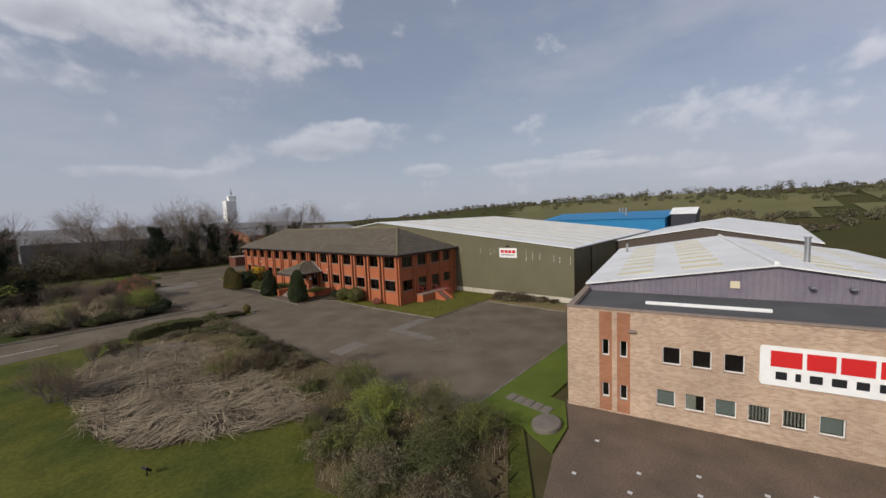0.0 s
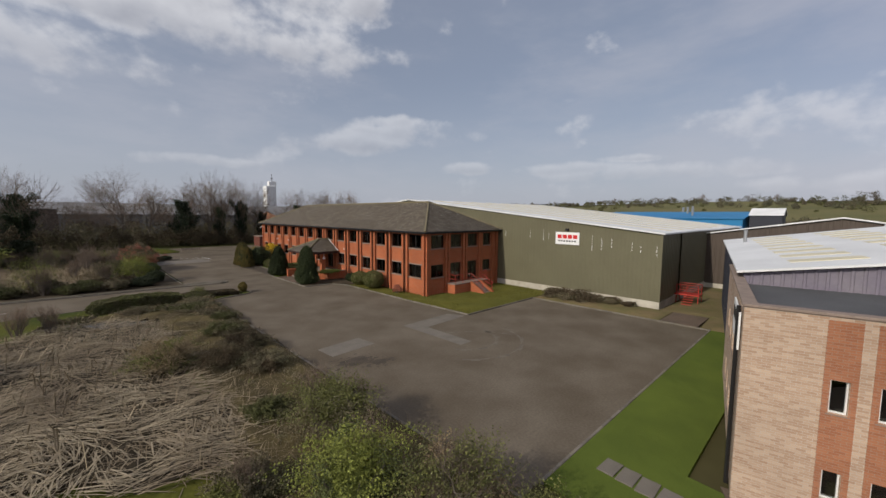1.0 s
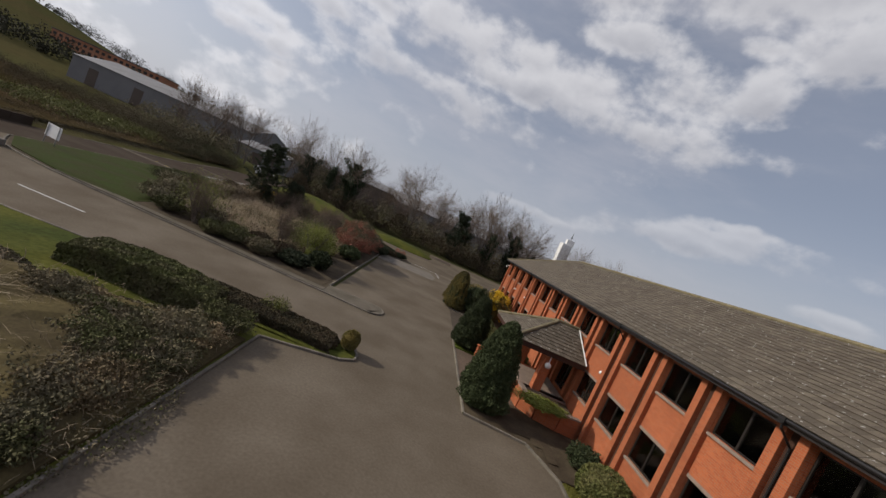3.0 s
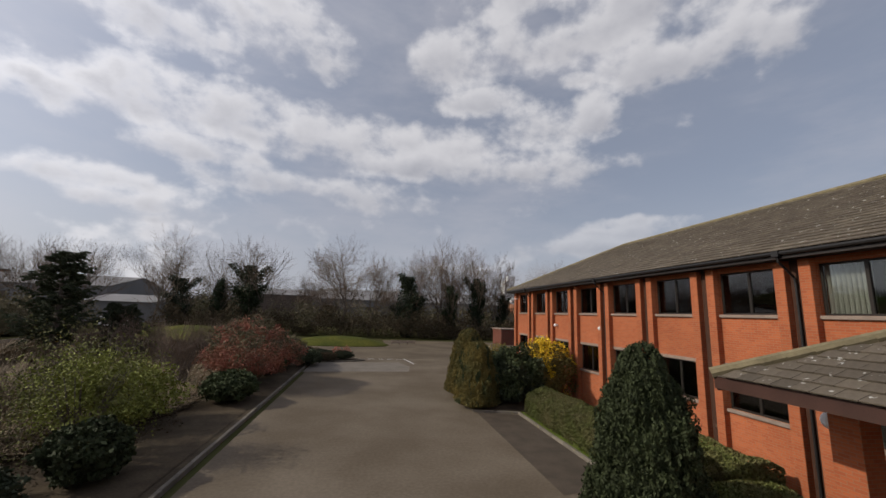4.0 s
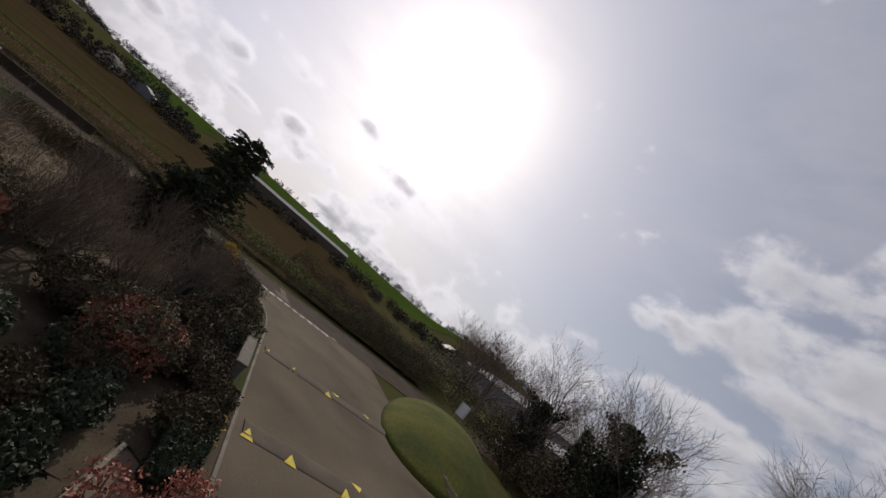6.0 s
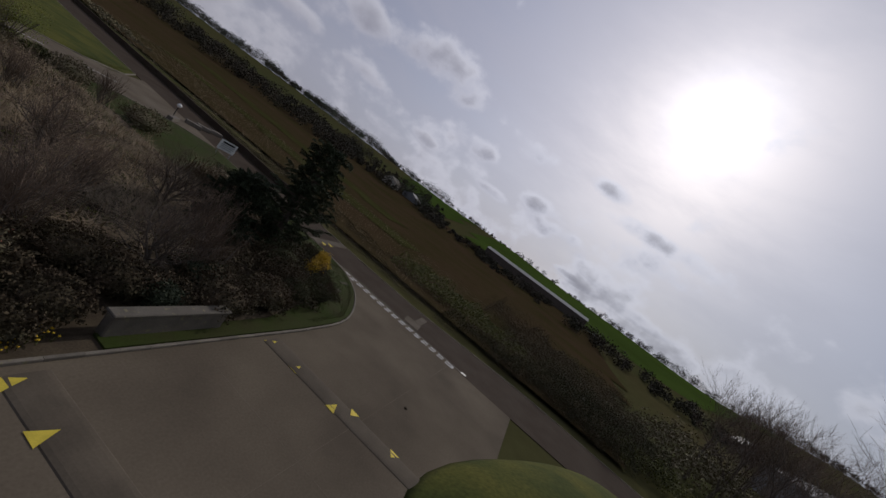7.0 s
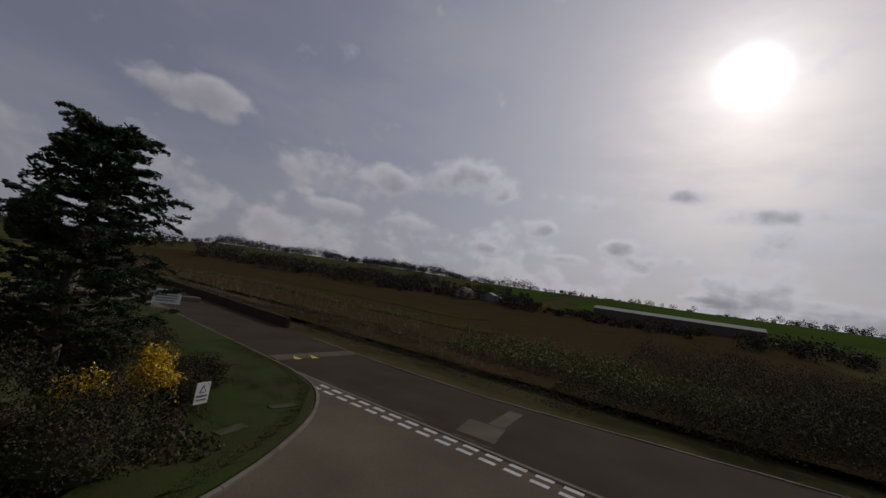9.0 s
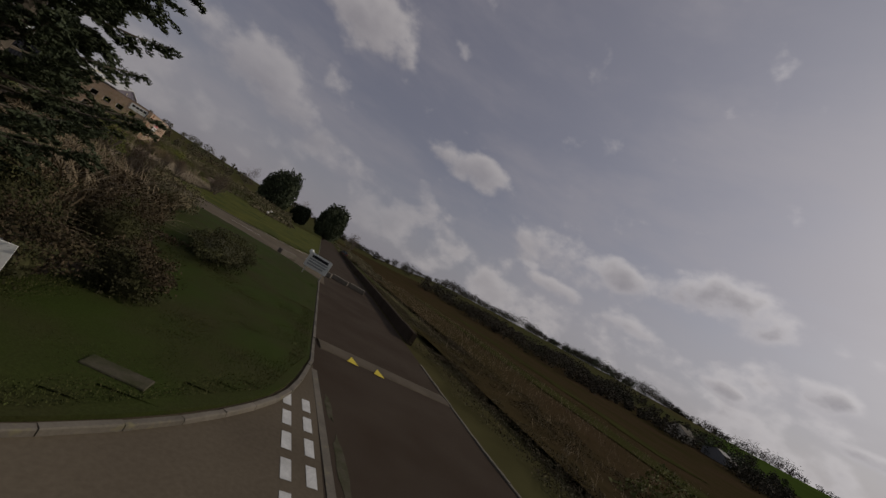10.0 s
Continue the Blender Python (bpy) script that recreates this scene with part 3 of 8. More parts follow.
def hill(x, y):
    """Height of the land: level round the site, rising to the skyline."""
    dx, dy = x + 15, y - 20
    r, az = math.hypot(dx, dy), math.degrees(math.atan2(dx, dy))
    for (a, e0), (b, e1) in zip(SKYLINE, SKYLINE[1:]):
        if a <= az <= b:
            k = (az - a) / (b - a)
            k = k * k * (3 - 2 * k)
            el = e0 + (e1 - e0) * k
            break
    top = 650 * math.tan(math.radians(el))
    k = min(max((r - 170) / 480, 0), 1)
    z = top * k * k * (3 - 2 * k)
    if r > 650:
        z *= max(0.35, 1 - (r - 650) / 2600)
    if r > 150:
        z += 3.0 * min(1, (r - 150) / 300) * noise.noise((x * 0.006, y * 0.006, 0.3))
    return z - 0.06


def build_ground():
    s = Shape()
    radii = [0, 12, 25, 40, 60, 80, 105, 135, 165, 200, 240, 285, 335, 390, 450, 515, 585, 660, 760, 900, 1100, 1400, 1900, 2700, 4000]
    n = 128
    s.v.append((-15, 20, -0.06))
    for r in radii[1:]:
        for j in range(n):
            a = 2 * math.pi * j / n
            x, y = -15 + r * math.sin(a), 20 + r * math.cos(a)
            s.v.append((x, y, hill(x, y)))
    for j in range(n):
        s.f.append((0, 1 + (j + 1) % n, 1 + j))
        for i in range(len(radii) - 2):
            a, b = 1 + i * n + j, 1 + i * n + (j + 1) % n
            s.f.append((a, b, b + n, a + n))
    s.m = [0] * len(s.f)
    structure("ground", s, "field", "rough grassland and fields rising to low hills", "ground")


build_ground()


def smooth_line(pts, n=5):
    """A curve through the given plan points."""
    out = []
    for i in range(len(pts) - 1):
        p0, p1, p2, p3 = (Vector(pts[max(i - 1, 0)]), Vector(pts[i]), Vector(pts[i + 1]), Vector(pts[min(i + 2, len(pts) - 1)]))
        for k in range(n):
            t = k / n
            q = 0.5 * (2 * p1 + (p2 - p0) * t + (2 * p0 - 5 * p1 + 4 * p2 - p3) * t * t + (3 * p1 - p0 - 3 * p2 + p3) * t ** 3)
            out.append((q.x, q.y))
    return out + [tuple(pts[-1])]


def slab(name, poly, top, mat, label, category, base=-0.25):
    s = Shape()
    s.prism(poly, base, top)
    return structure(name, s, mat, label, category)


def rect(x0, y0, x1, y1):
    return [(x0, y0), (x1, y0), (x1, y1), (x0, y1)]


slab("car_park", rect(-17.1, -23.8, 8.2, 58.0), 0.0, "asphalt", "worn dark grey asphalt car park and drive", "car park")
def road_edge(y):
    """East edge of the estate road, which bears west towards the south."""
    return -45.5 - 0.085 * max(50.6 - y, 0.0)


slab("side_road", [(-49.5, 9.5), (-43, 14.6), (-17.1, 14.6), (-17.1, 23.6), (-38, 24.6), (-42.5, 26.0), (-47.9, 30.0)], 0.004, "asphalt", "asphalt side road to the car park", "road")
slab("road", [(road_edge(-260) - 6.9, -260), (road_edge(-260), -260), (road_edge(50.6), 50.6), (-45.2, 60), (-45.2, 140), (-52.5, 140), (-54.5, 72), (-52.3, 58), (-52.4, 50.6)], 0.0, "road", "narrow worn tarmac estate road", "road")
slab("apron", [*smooth_line([(-45.7, 50.0), (-44.6, 53.4), (-41.7, 56.5), (-37, 59.1), (-32, 59.6)]), (-15.5, 59.5), (-15.5, 58.0), (14, 58.0), (14, 84), (-10, 84), (-10, 71.5), (-45.2, 71.5)], 0.008, "concrete", "stained pale concrete apron", "paving")
slab("yard", [(-40, -70), (-4.0, -70), (-11.9, -28.0), (-12.4, -28.2), (-15.0, -29.4), (-17.6, -29.7), (-22, -31)], 0.0, "yard", "brown weathered tarmac forecourt", "yard")

# ---- office ----
OFF_L, OFF_W, EAVE, RIDGE = 47.9, 12.3, 7.0, 10.4
BAY0, PITCH, BAYS = 1.75, 3.17, 15
LOW, HIGH = (1.95, 3.35), (5.15, 6.62)      # sill and head of the two rows of windows


def wall_with_openings(s, u0, u1, z0, z1, openings, put):
    """Fills u0..u1, z0..z1 with boxes round the openings (ua, za, ub, zb)."""
    zs = sorted({z0, z1, *[o[1] for o in openings], *[o[3] for o in openings]})
    for za, zb in zip(zs, zs[1:]):
        row = sorted(o for o in openings if o[1] <= za + 1e-6 and o[3] >= zb - 1e-6)
        u = u0
        for o in row:
            if o[0] > u:
                put(s, u, za, o[0], zb)
            u = o[2]
        if u < u1:
            put(s, u, za, u1, zb)


def window_parts(parent, w, h, at, turn, mullions=1, blind="", frame="frame_dark", sill="lintel", transom=False, group_sill=True, t=0.06, drop=0.11):
    """A window in its opening, seen from local -y, its sill's middle at the origin."""
    s = Shape()
    for x0, z0, x1, z1 in ((-w / 2, 0, -w / 2 + t, h), (w / 2 - t, 0, w / 2, h), (-w / 2 + t, 0, w / 2 - t, t), (-w / 2 + t, h - t, w / 2 - t, h)):
        s.box(x0, 0.10, z0, x1, 0.17, z1)
    xs = [-w / 2 + t] + [-w / 2 + w * (i + 1) / (mullions + 1) for i in range(mullions)] + [w / 2 - t]
    for x in xs[1:-1]:
        s.box(x - 0.04, 0.095, t, x + 0.04, 0.175, h - t)
    win = part("window", s, frame, parent)
    win.matrix_basis = pose(*at, 0, 0, turn)
    for a, b in zip(xs, xs[1:]):
        g = Shape()
        g.box(a + 0.02, 0.13, t, b - 0.02, 0.142, h - t)
        p = part("pane", g, "glass", win)
        p.visible_shadow = False
    if group_sill:
        c = Shape()
        c.box(-w / 2 - 0.06, -0.09 if drop > 0.1 else -0.03, -drop, w / 2 + 0.06, 0.18, -0.003, 0, 0.012)
        part("sill", c, sill, win, "weathered grey sill")
    if blind == "slats":
        b = Shape()
        n = int(w / 0.13)
        for i in range(n):
            x = -w / 2 + 0.1 + (w - 0.2) * i / (n - 1)
            b.box(x - 0.035, 0.24, 0.08, x + 0.035, 0.25, h - 0.06)
        part("blind", b, "blind", win, "cream vertical slat blind")
    elif blind == "full":
        b = Shape()
        b.box(-w / 2 + 0.05, 0.24, 0.05, w / 2 - 0.05, 0.25, h - 0.05)
        part("blind", b, "pale_blind", win, "pale grey-green roller blind")
    elif blind == "curtain":
        b = Shape()
        for i in range(9):
            x = -w / 2 + 0.08 + i * w * 0.055
            b.tube([(x, 0.27, 0.03), (x, 0.27, h - 0.05)], 0.05, 6)
        part("curtain", b, "blind", win, "pale curtain drawn to one side")
    return win


def tile_rows(origin, along, up, width_at, length, gauge=0.32, tile=0.33, thick=0.022):
    """Tiles on a slope: origin at the eave, unit vectors along the eave and up the slope, width_at(d) gives the run (a, b) at d up the slope."""
    along, up = Vector(along).normalized(), Vector(up).normalized()
    nrm = along.cross(up).normalized()
    out = []
    rows = int(length / gauge)
    for r in range(rows):
        d = r * gauge
        a, b = width_at(d + gauge * 0.6)
        off = (r % 2) * tile / 2
        n0 = math.ceil((a - off) / tile)
        x = n0 * tile + off
        while x + tile <= b + 0.02:
            c = Vector(origin) + along * (x + tile / 2) + up * (d + gauge / 2)
            out.append((c, r))
            x += tile
    return out, along, up, nrm


def tile_block(c, along, up, nrm, gauge=0.32, tile=0.33, thick=0.022):
    """Eight corners of one overlapping tile, its tail lifted."""
    lap = 0.06
    hw = tile / 2 - 0.006
    v = []
    for lift, du in ((0.045, -gauge / 2 - lap), (0.006, gauge / 2)):
        for dn in (0.0, thick):
            for da in (-hw, hw):
                v.append(c + along * da + up * du + nrm * (lift + dn))
    return v


TILE_FACES = [(0, 1, 3, 2), (4, 6, 7, 5), (2, 3, 7, 6), (0, 4, 5, 1), (0, 2, 6, 4), (1, 5, 7, 3)]


def tiled_slope(parent, name, tiles, along, up, nrm, near=lambda c: False, limit=300):
    """Tiles: those near() as parts of their own on one shared mesh, the rest joined."""
    joined, single, me = Shape(), 0, None
    for c, r in tiles:
        if single < limit and near(c):
            if me is None:
                t = Shape()
                t.add(tile_block(Vector((0, 0, 0)), along, up, nrm), TILE_FACES)
                me = t.mesh("tile", mats_of("tile"))
            ob = part("tile", me, "tile", parent)
            ob.location = c + nrm * random.uniform(0, 0.004)
            single += 1
        else:
            joined.add(tile_block(c + nrm * random.uniform(0, 0.006), along, up, nrm), TILE_FACES)
    if joined.v:
        ob = part(name, joined, "tile", parent)
        tagged(ob, kind="stuff")


def build_office():
    off = thing("office_building", "two-storey red brick office with brown hipped tile roof", "office building")
    centres = [BAY0 + PITCH * i for i in range(BAYS)]
    W = 2.12
    front = Shape()
    ops = [(c - W / 2, lo, c + W / 2, hi) for c in centres for lo, hi in (LOW, HIGH)]
    ops = [o for o in ops if not (abs((o[0] + o[2]) / 2 - centres[6]) < 0.1 and o[1] < 3)]
    ops.append((centres[6] - 1.0, 1.15, centres[6] + 1.0, 3.35))
    wall_with_openings(front, 0, OFF_L, 0, EAVE, ops, lambda s, a, z0, b, z1: s.box(0, a, z0, 0.3, b, z1))
    part("wall", front, "red_brick", off, "red brick front wall")
    end = Shape()
    ew = [1.75, 4.6, 7.4, 10.0]
    eops = [(c - (0.95 if i < 3 else 0.85), HIGH[0], c + (0.95 if i < 3 else 0.85), HIGH[1]) for i, c in enumerate(ew)]
    eops += [(ew[0] - 0.95, LOW[0], ew[0] + 0.95, LOW[1]), (ew[3] - 0.85, LOW[0] + 0.1, ew[3] + 0.85, LOW[1]),
             (ew[1] - 0.9, 1.22, ew[1] + 0.9, 3.4), (ew[2] - 0.9, 1.22, ew[2] + 0.9, 3.4)]
    wall_with_openings(end, 0.3, OFF_W, 0, EAVE, eops, lambda s, a, z0, b, z1: s.box(a, 0, z0, b, 0.3, z1))
    part("wall", end, "red_brick", off, "red brick end wall")
    back = Shape()
    back.box(OFF_W - 0.3, 0.3, 0, OFF_W, OFF_L, EAVE)
    back.box(0.3, OFF_L - 0.3, 0, OFF_W - 0.3, OFF_L, EAVE)
    part("wall", back, "red_brick", off)
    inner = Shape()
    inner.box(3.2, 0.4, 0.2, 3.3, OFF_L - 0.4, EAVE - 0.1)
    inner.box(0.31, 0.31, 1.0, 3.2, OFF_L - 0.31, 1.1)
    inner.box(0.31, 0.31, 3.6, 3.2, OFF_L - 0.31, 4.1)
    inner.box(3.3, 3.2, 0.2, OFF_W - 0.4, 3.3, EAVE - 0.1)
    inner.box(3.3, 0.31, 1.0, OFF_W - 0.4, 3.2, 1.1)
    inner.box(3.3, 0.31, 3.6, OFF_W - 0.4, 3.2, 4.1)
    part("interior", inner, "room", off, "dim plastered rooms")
    # pilasters in pairs between the bays, standing proud of the wall
    pil = Shape()
    pil.box(-0.22, -0.16, 0, -0.003, 0.16, 6.78, 0, 0.01)
    pil_me = pil.mesh("pilaster", mats_of("red_brick"))
    ys = [0.17, OFF_L - 0.17]
    for a, b in zip(centres, centres[1:]):
        m = (a + b) / 2
        ys += [m - 0.36, m + 0.36]
    for y in ys:
        part("pilaster", pil_me, "red_brick", off).location = (0, y, 0)
    # thin dark sheets between paired pilasters: the gap's shade put in as colour
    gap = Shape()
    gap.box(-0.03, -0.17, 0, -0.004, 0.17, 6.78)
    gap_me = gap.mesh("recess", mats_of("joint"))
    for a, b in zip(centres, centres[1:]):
        part("recess", gap_me, "joint", off, "dark sheet painting the shade between pilasters").location = (0, (a + b) / 2, 0)
    pil2 = Shape()
    pil2.box(-0.16, -0.22, 0, 0.16, -0.003, 6.78, 0, 0.01)
    pil2_me = pil2.mesh("pilaster", mats_of("red_brick"))
    for x in (0.17, 2.95, 3.4, 5.8, 6.25, 8.6, 9.0, 11.2, OFF_W - 0.3):
        part("pilaster", pil2_me, "red_brick", off).location = (x, 0, 0)
    # band of soldier bricks under the eaves and over the lower windows
    for i, c in enumerate(centres):
        for (lo, hi), row in ((LOW, 0), (HIGH, 1)):
            if i == 6 and row == 0:
                continue
            kind = ("slats" if (i in (2, 4, 9, 11) and row == 0) or (i == 8 and row == 1) else "curtain" if (i * 7 + row * 3) % 5 in (1, 2, 3) else "")
            window_parts(off, W, hi - lo, (0, c, lo), -90, 1, kind)
            li = Shape()
            li.box(-0.02, c - W / 2 - 0.12, hi + 0.003, 0.1, c + W / 2 + 0.12, hi + 0.13)
            if row == 0:
                part("lintel", li, "lintel", off, "weathered concrete lintel")
    for i, c in enumerate(ew):
        window_parts(off, 1.9 if i < 3 else 1.7, HIGH[1] - HIGH[0], (c, 0, HIGH[0]), 0, 1, "curtain" if i == 1 else "")
        if i in (0, 3):
            lo = LOW[0] + (0.1 if i == 3 else 0)
            window_parts(off, 1.9 if i < 3 else 1.7, LOW[1] - lo, (c, 0, lo), 0, 1, "slats" if i == 0 else "")
        else:
            window_parts(off, 1.8, 2.18, (c, 0, 1.22), 0, 1, group_sill=False).name = "glazed_door"
    window_parts(off, 2.0, 2.2, (0, centres[6], 1.15), -90, 1, group_sill=False).name = "glazed_door"
    # roof: deck, tiles, ridge and hip tiles, soffit, fascia, gutter
    e = 0.62
    x0, x1, y0, y1 = -e, OFF_W + 0.1, -e, OFF_L + e
    xm, ya, yb = 6.1, 6.3, OFF_L - 6.3
    z0 = EAVE
    deck = Shape()
    A, B_, C, D = (x0, y0, z0), (x1, y0, z0), (x1, y1, z0), (x0, y1, z0)
    R1, R2 = (xm, ya, RIDGE), (xm, yb, RIDGE)
    for f in ((A, B_, R1), (B_, C, R2, R1), (C, D, R2), (D, A, R1, R2)):
        deck.face(f)
    deck.face((A, D, C, B_))
    roof = part("roof", deck, "tile", off, "brown concrete tile roof with lichen")
    run = xm - x0
    slope = Vector((run, 0, RIDGE - z0))
    length = slope.length
    k = (ya - y0) / length
    tiles, al, up, nr = tile_rows((x0, y1, z0 + 0.01), (0, -1, 0), slope, lambda d: (k * d, (y1 - y0) - k * d), length)
    tiled_slope(roof, "tiling", tiles, al, up, nr, lambda c: 9.0 < c.y < 21.0 and c.z < 8.0, 300)
    run2 = Vector((0, ya - y0, RIDGE - z0))
    k2 = run / run2.length
    tiles, al, up, nr = tile_rows((x0, y0, z0 + 0.01), (1, 0, 0), run2, lambda d: (k2 * d, (x1 - x0) - (x1 - xm) / run2.length * d), run2.length)
    tiled_slope(roof, "tiling", tiles, al, up, nr)
    run3 = Vector((0, -(y1 - yb), RIDGE - z0))
    tiles, al, up, nr = tile_rows((x1, y1, z0 + 0.01), (-1, 0, 0), run3, lambda d: ((x1 - xm) / run3.length * d, (x1 - x0) - k2 * d), run3.length)
    tiled_slope(roof, "tiling", tiles, al, up, nr)
    rt = Shape()
    for a, b in ((R1, R2), (A, R1), (D, R2), (B_, R1), (C, R2)):
        a, b = Vector(a), Vector(b)
        n = int((b - a).length / 0.45)
        for i in range(n):
            p, q = a.lerp(b, i / n), a.lerp(b, (i + 1.06) / n)
            rt.tube([p + Vector((0, 0, 0.035)), q + Vector((0, 0, 0.05))], [0.125, 0.11], 8)
    part("ridge", rt, "ridge_tile", roof, "lichened half-round ridge and hip tiles")
    fas = Shape()
    fas.box(x0 + 0.02, y0 + 0.02, z0 - 0.22, x0 + 0.05, y1 - 0.02, z0 - 0.004)
    fas.box(x0 + 0.05, y0 + 0.02, z0 - 0.22, x1 - 0.05, y0 + 0.05, z0 - 0.004)
    fas.box(x0 + 0.05, y1 - 0.05, z0 - 0.22, x1 - 0.05, y1 - 0.02, z0 - 0.004)
    fas.box(x0 + 0.05, y0 + 0.05, z0 - 0.2, -0.003, y1 - 0.05, z0 - 0.17)
    fas.box(-0.003, y0 + 0.05, z0 - 0.2, x1 - 0.05, -0.003, z0 - 0.17)
    part("fascia", fas, "fascia", off, "dark stained fascia and soffit")
    gut = Shape()
    gut.tube([(x0 - 0.04, y0 - 0.05, z0 - 0.06), (x0 - 0.04, y1 + 0.05, z0 - 0.06)], 0.065, 8)
    gut.tube([(x0, y0 - 0.04, z0 - 0.06), (x1, y0 - 0.04, z0 - 0.06)], 0.065, 8)
    part("gutter", gut, "gutter", off, "black half-round gutter")
    for i in (1, 4, 7, 10, 13):
        y = (centres[i] + centres[i + 1]) / 2
        s = Shape()
        s.tube([(x0 - 0.04, y, z0 - 0.1), (x0 - 0.02, y, z0 - 0.3), (-0.12, y, z0 - 0.75), (-0.09, y, z0 - 1.0), (-0.09, y, 0.05)], 0.036, 8)
        for z in (1.0, 2.8, 4.6, 6.0):
            s.tube([(-0.09, y, z), (-0.09, y, z + 0.09)], 0.048, 8)
        s.box(x0 - 0.13, y - 0.1, z0 - 0.16, x0 + 0.01, y + 0.1, z0 + 0.01)
        part("downpipe", s, "gutter", off, "black downpipe")
    # air bricks, small wall lamps and cameras
    for y in (34.9, 28.6, 41.2):
        s = Shape()
        s.box(-0.03, y - 0.16, 1.18, 0.02, y + 0.16, 1.28)
        part("vent", s, "lintel", off, "terracotta wall vent")
    for y, z in ((16.6, 4.05), (40.5, 4.35), (35.4, 4.35)):
        s = Shape()
        s.tube([(-0.02, y, z), (-0.1, y, z)], 0.05, 8)
        s.ball((-0.18, y, z), 0.11)
        part("wall_lamp", s, "white_paint", off, "white bulkhead lamp")
    s = Shape()
    s.tube([(-0.1, OFF_L - 0.4, 6.3), (-0.5, OFF_L + 0.1, 6.3), (-0.5, OFF_L + 0.1, 6.2)], 0.03, 6)
    s.ball((-0.5, OFF_L + 0.1, 6.1), 0.11)
    part("dome_camera", s, "white_paint", off, "white dome camera on a bracket")
    return off


build_office()


def build_porch():
    p = thing("entrance_porch", "open brick entrance porch with hipped tile roof", "porch")
    y0, y1, x0, z0, zr = 18.1, 23.8, -5.0, 3.7, 5.2
    ym = (y0 + y1) / 2
    ap = (-1.75, ym, zr)
    deck = Shape()
    A, B_, C, D = (x0, y0, z0), (-0.24, y0, z0), (-0.24, y1, z0), (x0, y1, z0)
    W_ = (-0.24, ym, zr)
    deck.face((A, B_, W_, ap)), deck.face((C, D, ap, W_)), deck.face((D, A, ap)), deck.face((A, D, C, B_))
    roof = part("roof", deck, "tile", p, "brown tiled hipped porch roof")
    up = Vector((0, ym - y0, zr - z0))
    L_ = up.length
    tiles, al, u, nr = tile_rows((x0, y0, z0 + 0.01), (1, 0, 0), up, lambda d: ((ap[0] - x0) * d / L_, -0.24 - x0), L_)
    tiled_slope(roof, "tiling", tiles, al, u, nr, lambda c: True, 160)
    upb = Vector((0, ym - y1, zr - z0))
    tiles, al, u, nr = tile_rows((-0.24, y1, z0 + 0.01), (-1, 0, 0), upb, lambda d: (0, -0.24 - x0 - (ap[0] - x0) * d / L_), L_)
    tiled_slope(roof, "tiling", tiles, al, u, nr)
    upf = Vector((ap[0] - x0, 0, zr - z0))
    F_ = upf.length
    tiles, al, u, nr = tile_rows((x0, y1, z0 + 0.01), (0, -1, 0), upf, lambda d: ((y1 - y0) / 2 * d / F_, (y1 - y0) - (y1 - y0) / 2 * d / F_), F_)
    tiled_slope(roof, "tiling", tiles, al, u, nr, lambda c: True, 100)
    s = Shape()
    for a, b in ((ap, W_), (A, ap), (D, ap)):
        a, b = Vector(a), Vector(b)
        n = max(int((b - a).length / 0.42), 1)
        for i in range(n):
            s.tube([a.lerp(b, i / n) + Vector((0, 0, 0.05)), a.lerp(b, (i + 1.05) / n) + Vector((0, 0, 0.065))], [0.12, 0.105], 8)
    part("ridge", s, "ridge_tile", roof)
    s = Shape()
    for a, b in ((B_, W_), (C, W_)):
        a, b = Vector(a), Vector(b)
        s.tube([a + Vector((-0.03, 0, 0.05)), b + Vector((-0.03, 0, 0.06))], 0.038, 5)
    part("flashing", s, "white_paint", roof, "pale lead flashing along the wall")
    s = Shape()
    s.box(x0 + 0.03, y0 + 0.03, z0 - 0.26, x0 + 0.08, y1 - 0.03, z0 - 0.004)
    s.box(x0 + 0.08, y0 + 0.03, z0 - 0.3, -0.25, y0 + 0.08, z0 - 0.004)
    s.box(x0 + 0.08, y1 - 0.08, z0 - 0.3, -0.25, y1 - 0.03, z0 - 0.004)
    s.box(x0 + 0.08, y0 + 0.08, z0 - 0.12, -0.25, y1 - 0.08, z0 - 0.09)
    part("fascia", s, "porch_fascia", p, "dark red-brown fascia")
    for x, y in ((-2.3, 18.75), (-2.3, 23.1)):
        s = Shape()
        s.box(x - 0.28, y - 0.28, 0, x + 0.28, y + 0.28, z0 - 0.1, 0, 0.01)
        part("pier", s, "red_brick", p, "square red brick pier")
    s = Shape()
    s.box(-3.2, 18.4, 0, -0.25, 22.7, 1.1)
    part("floor", s, "lintel", p, "raised paved floor")
    for i in range(6):
        s = Shape()
        z = 1.1 - 0.18 * (i + 1)
        s.box(-3.55 - 0.35 * i, 18.9, 0, -3.2 - 0.35 * i, 22.7, z + 0.003, 0, 0.01)
        part("step", s, "lintel", p, "brick-edged entrance step")
    for ya, yb in ((18.45, 18.85), (22.75, 23.15)):
        s = Shape()
        s.box(-5.5, ya, 0, -0.3, yb, 1.0, 0, 0.015)
        s.box(-5.55, ya - 0.04, 1.003, -0.3, yb + 0.04, 1.1, 0, 0.01)
        part("step_wall", s, "red_brick", p, "low red brick wall beside the steps")
    for y in (18.35, 23.5):
        s = Shape()
        s.tube([(-2.3, y, 3.55), (-2.3, y, 2.95)], 0.03, 6)
        s.ball((-2.3, y, 2.8), 0.19, 14, 10)
        part("globe_lamp", s, "white_paint", p, "white globe lamp")
    # curved planter wall beside the porch
    s = Shape()
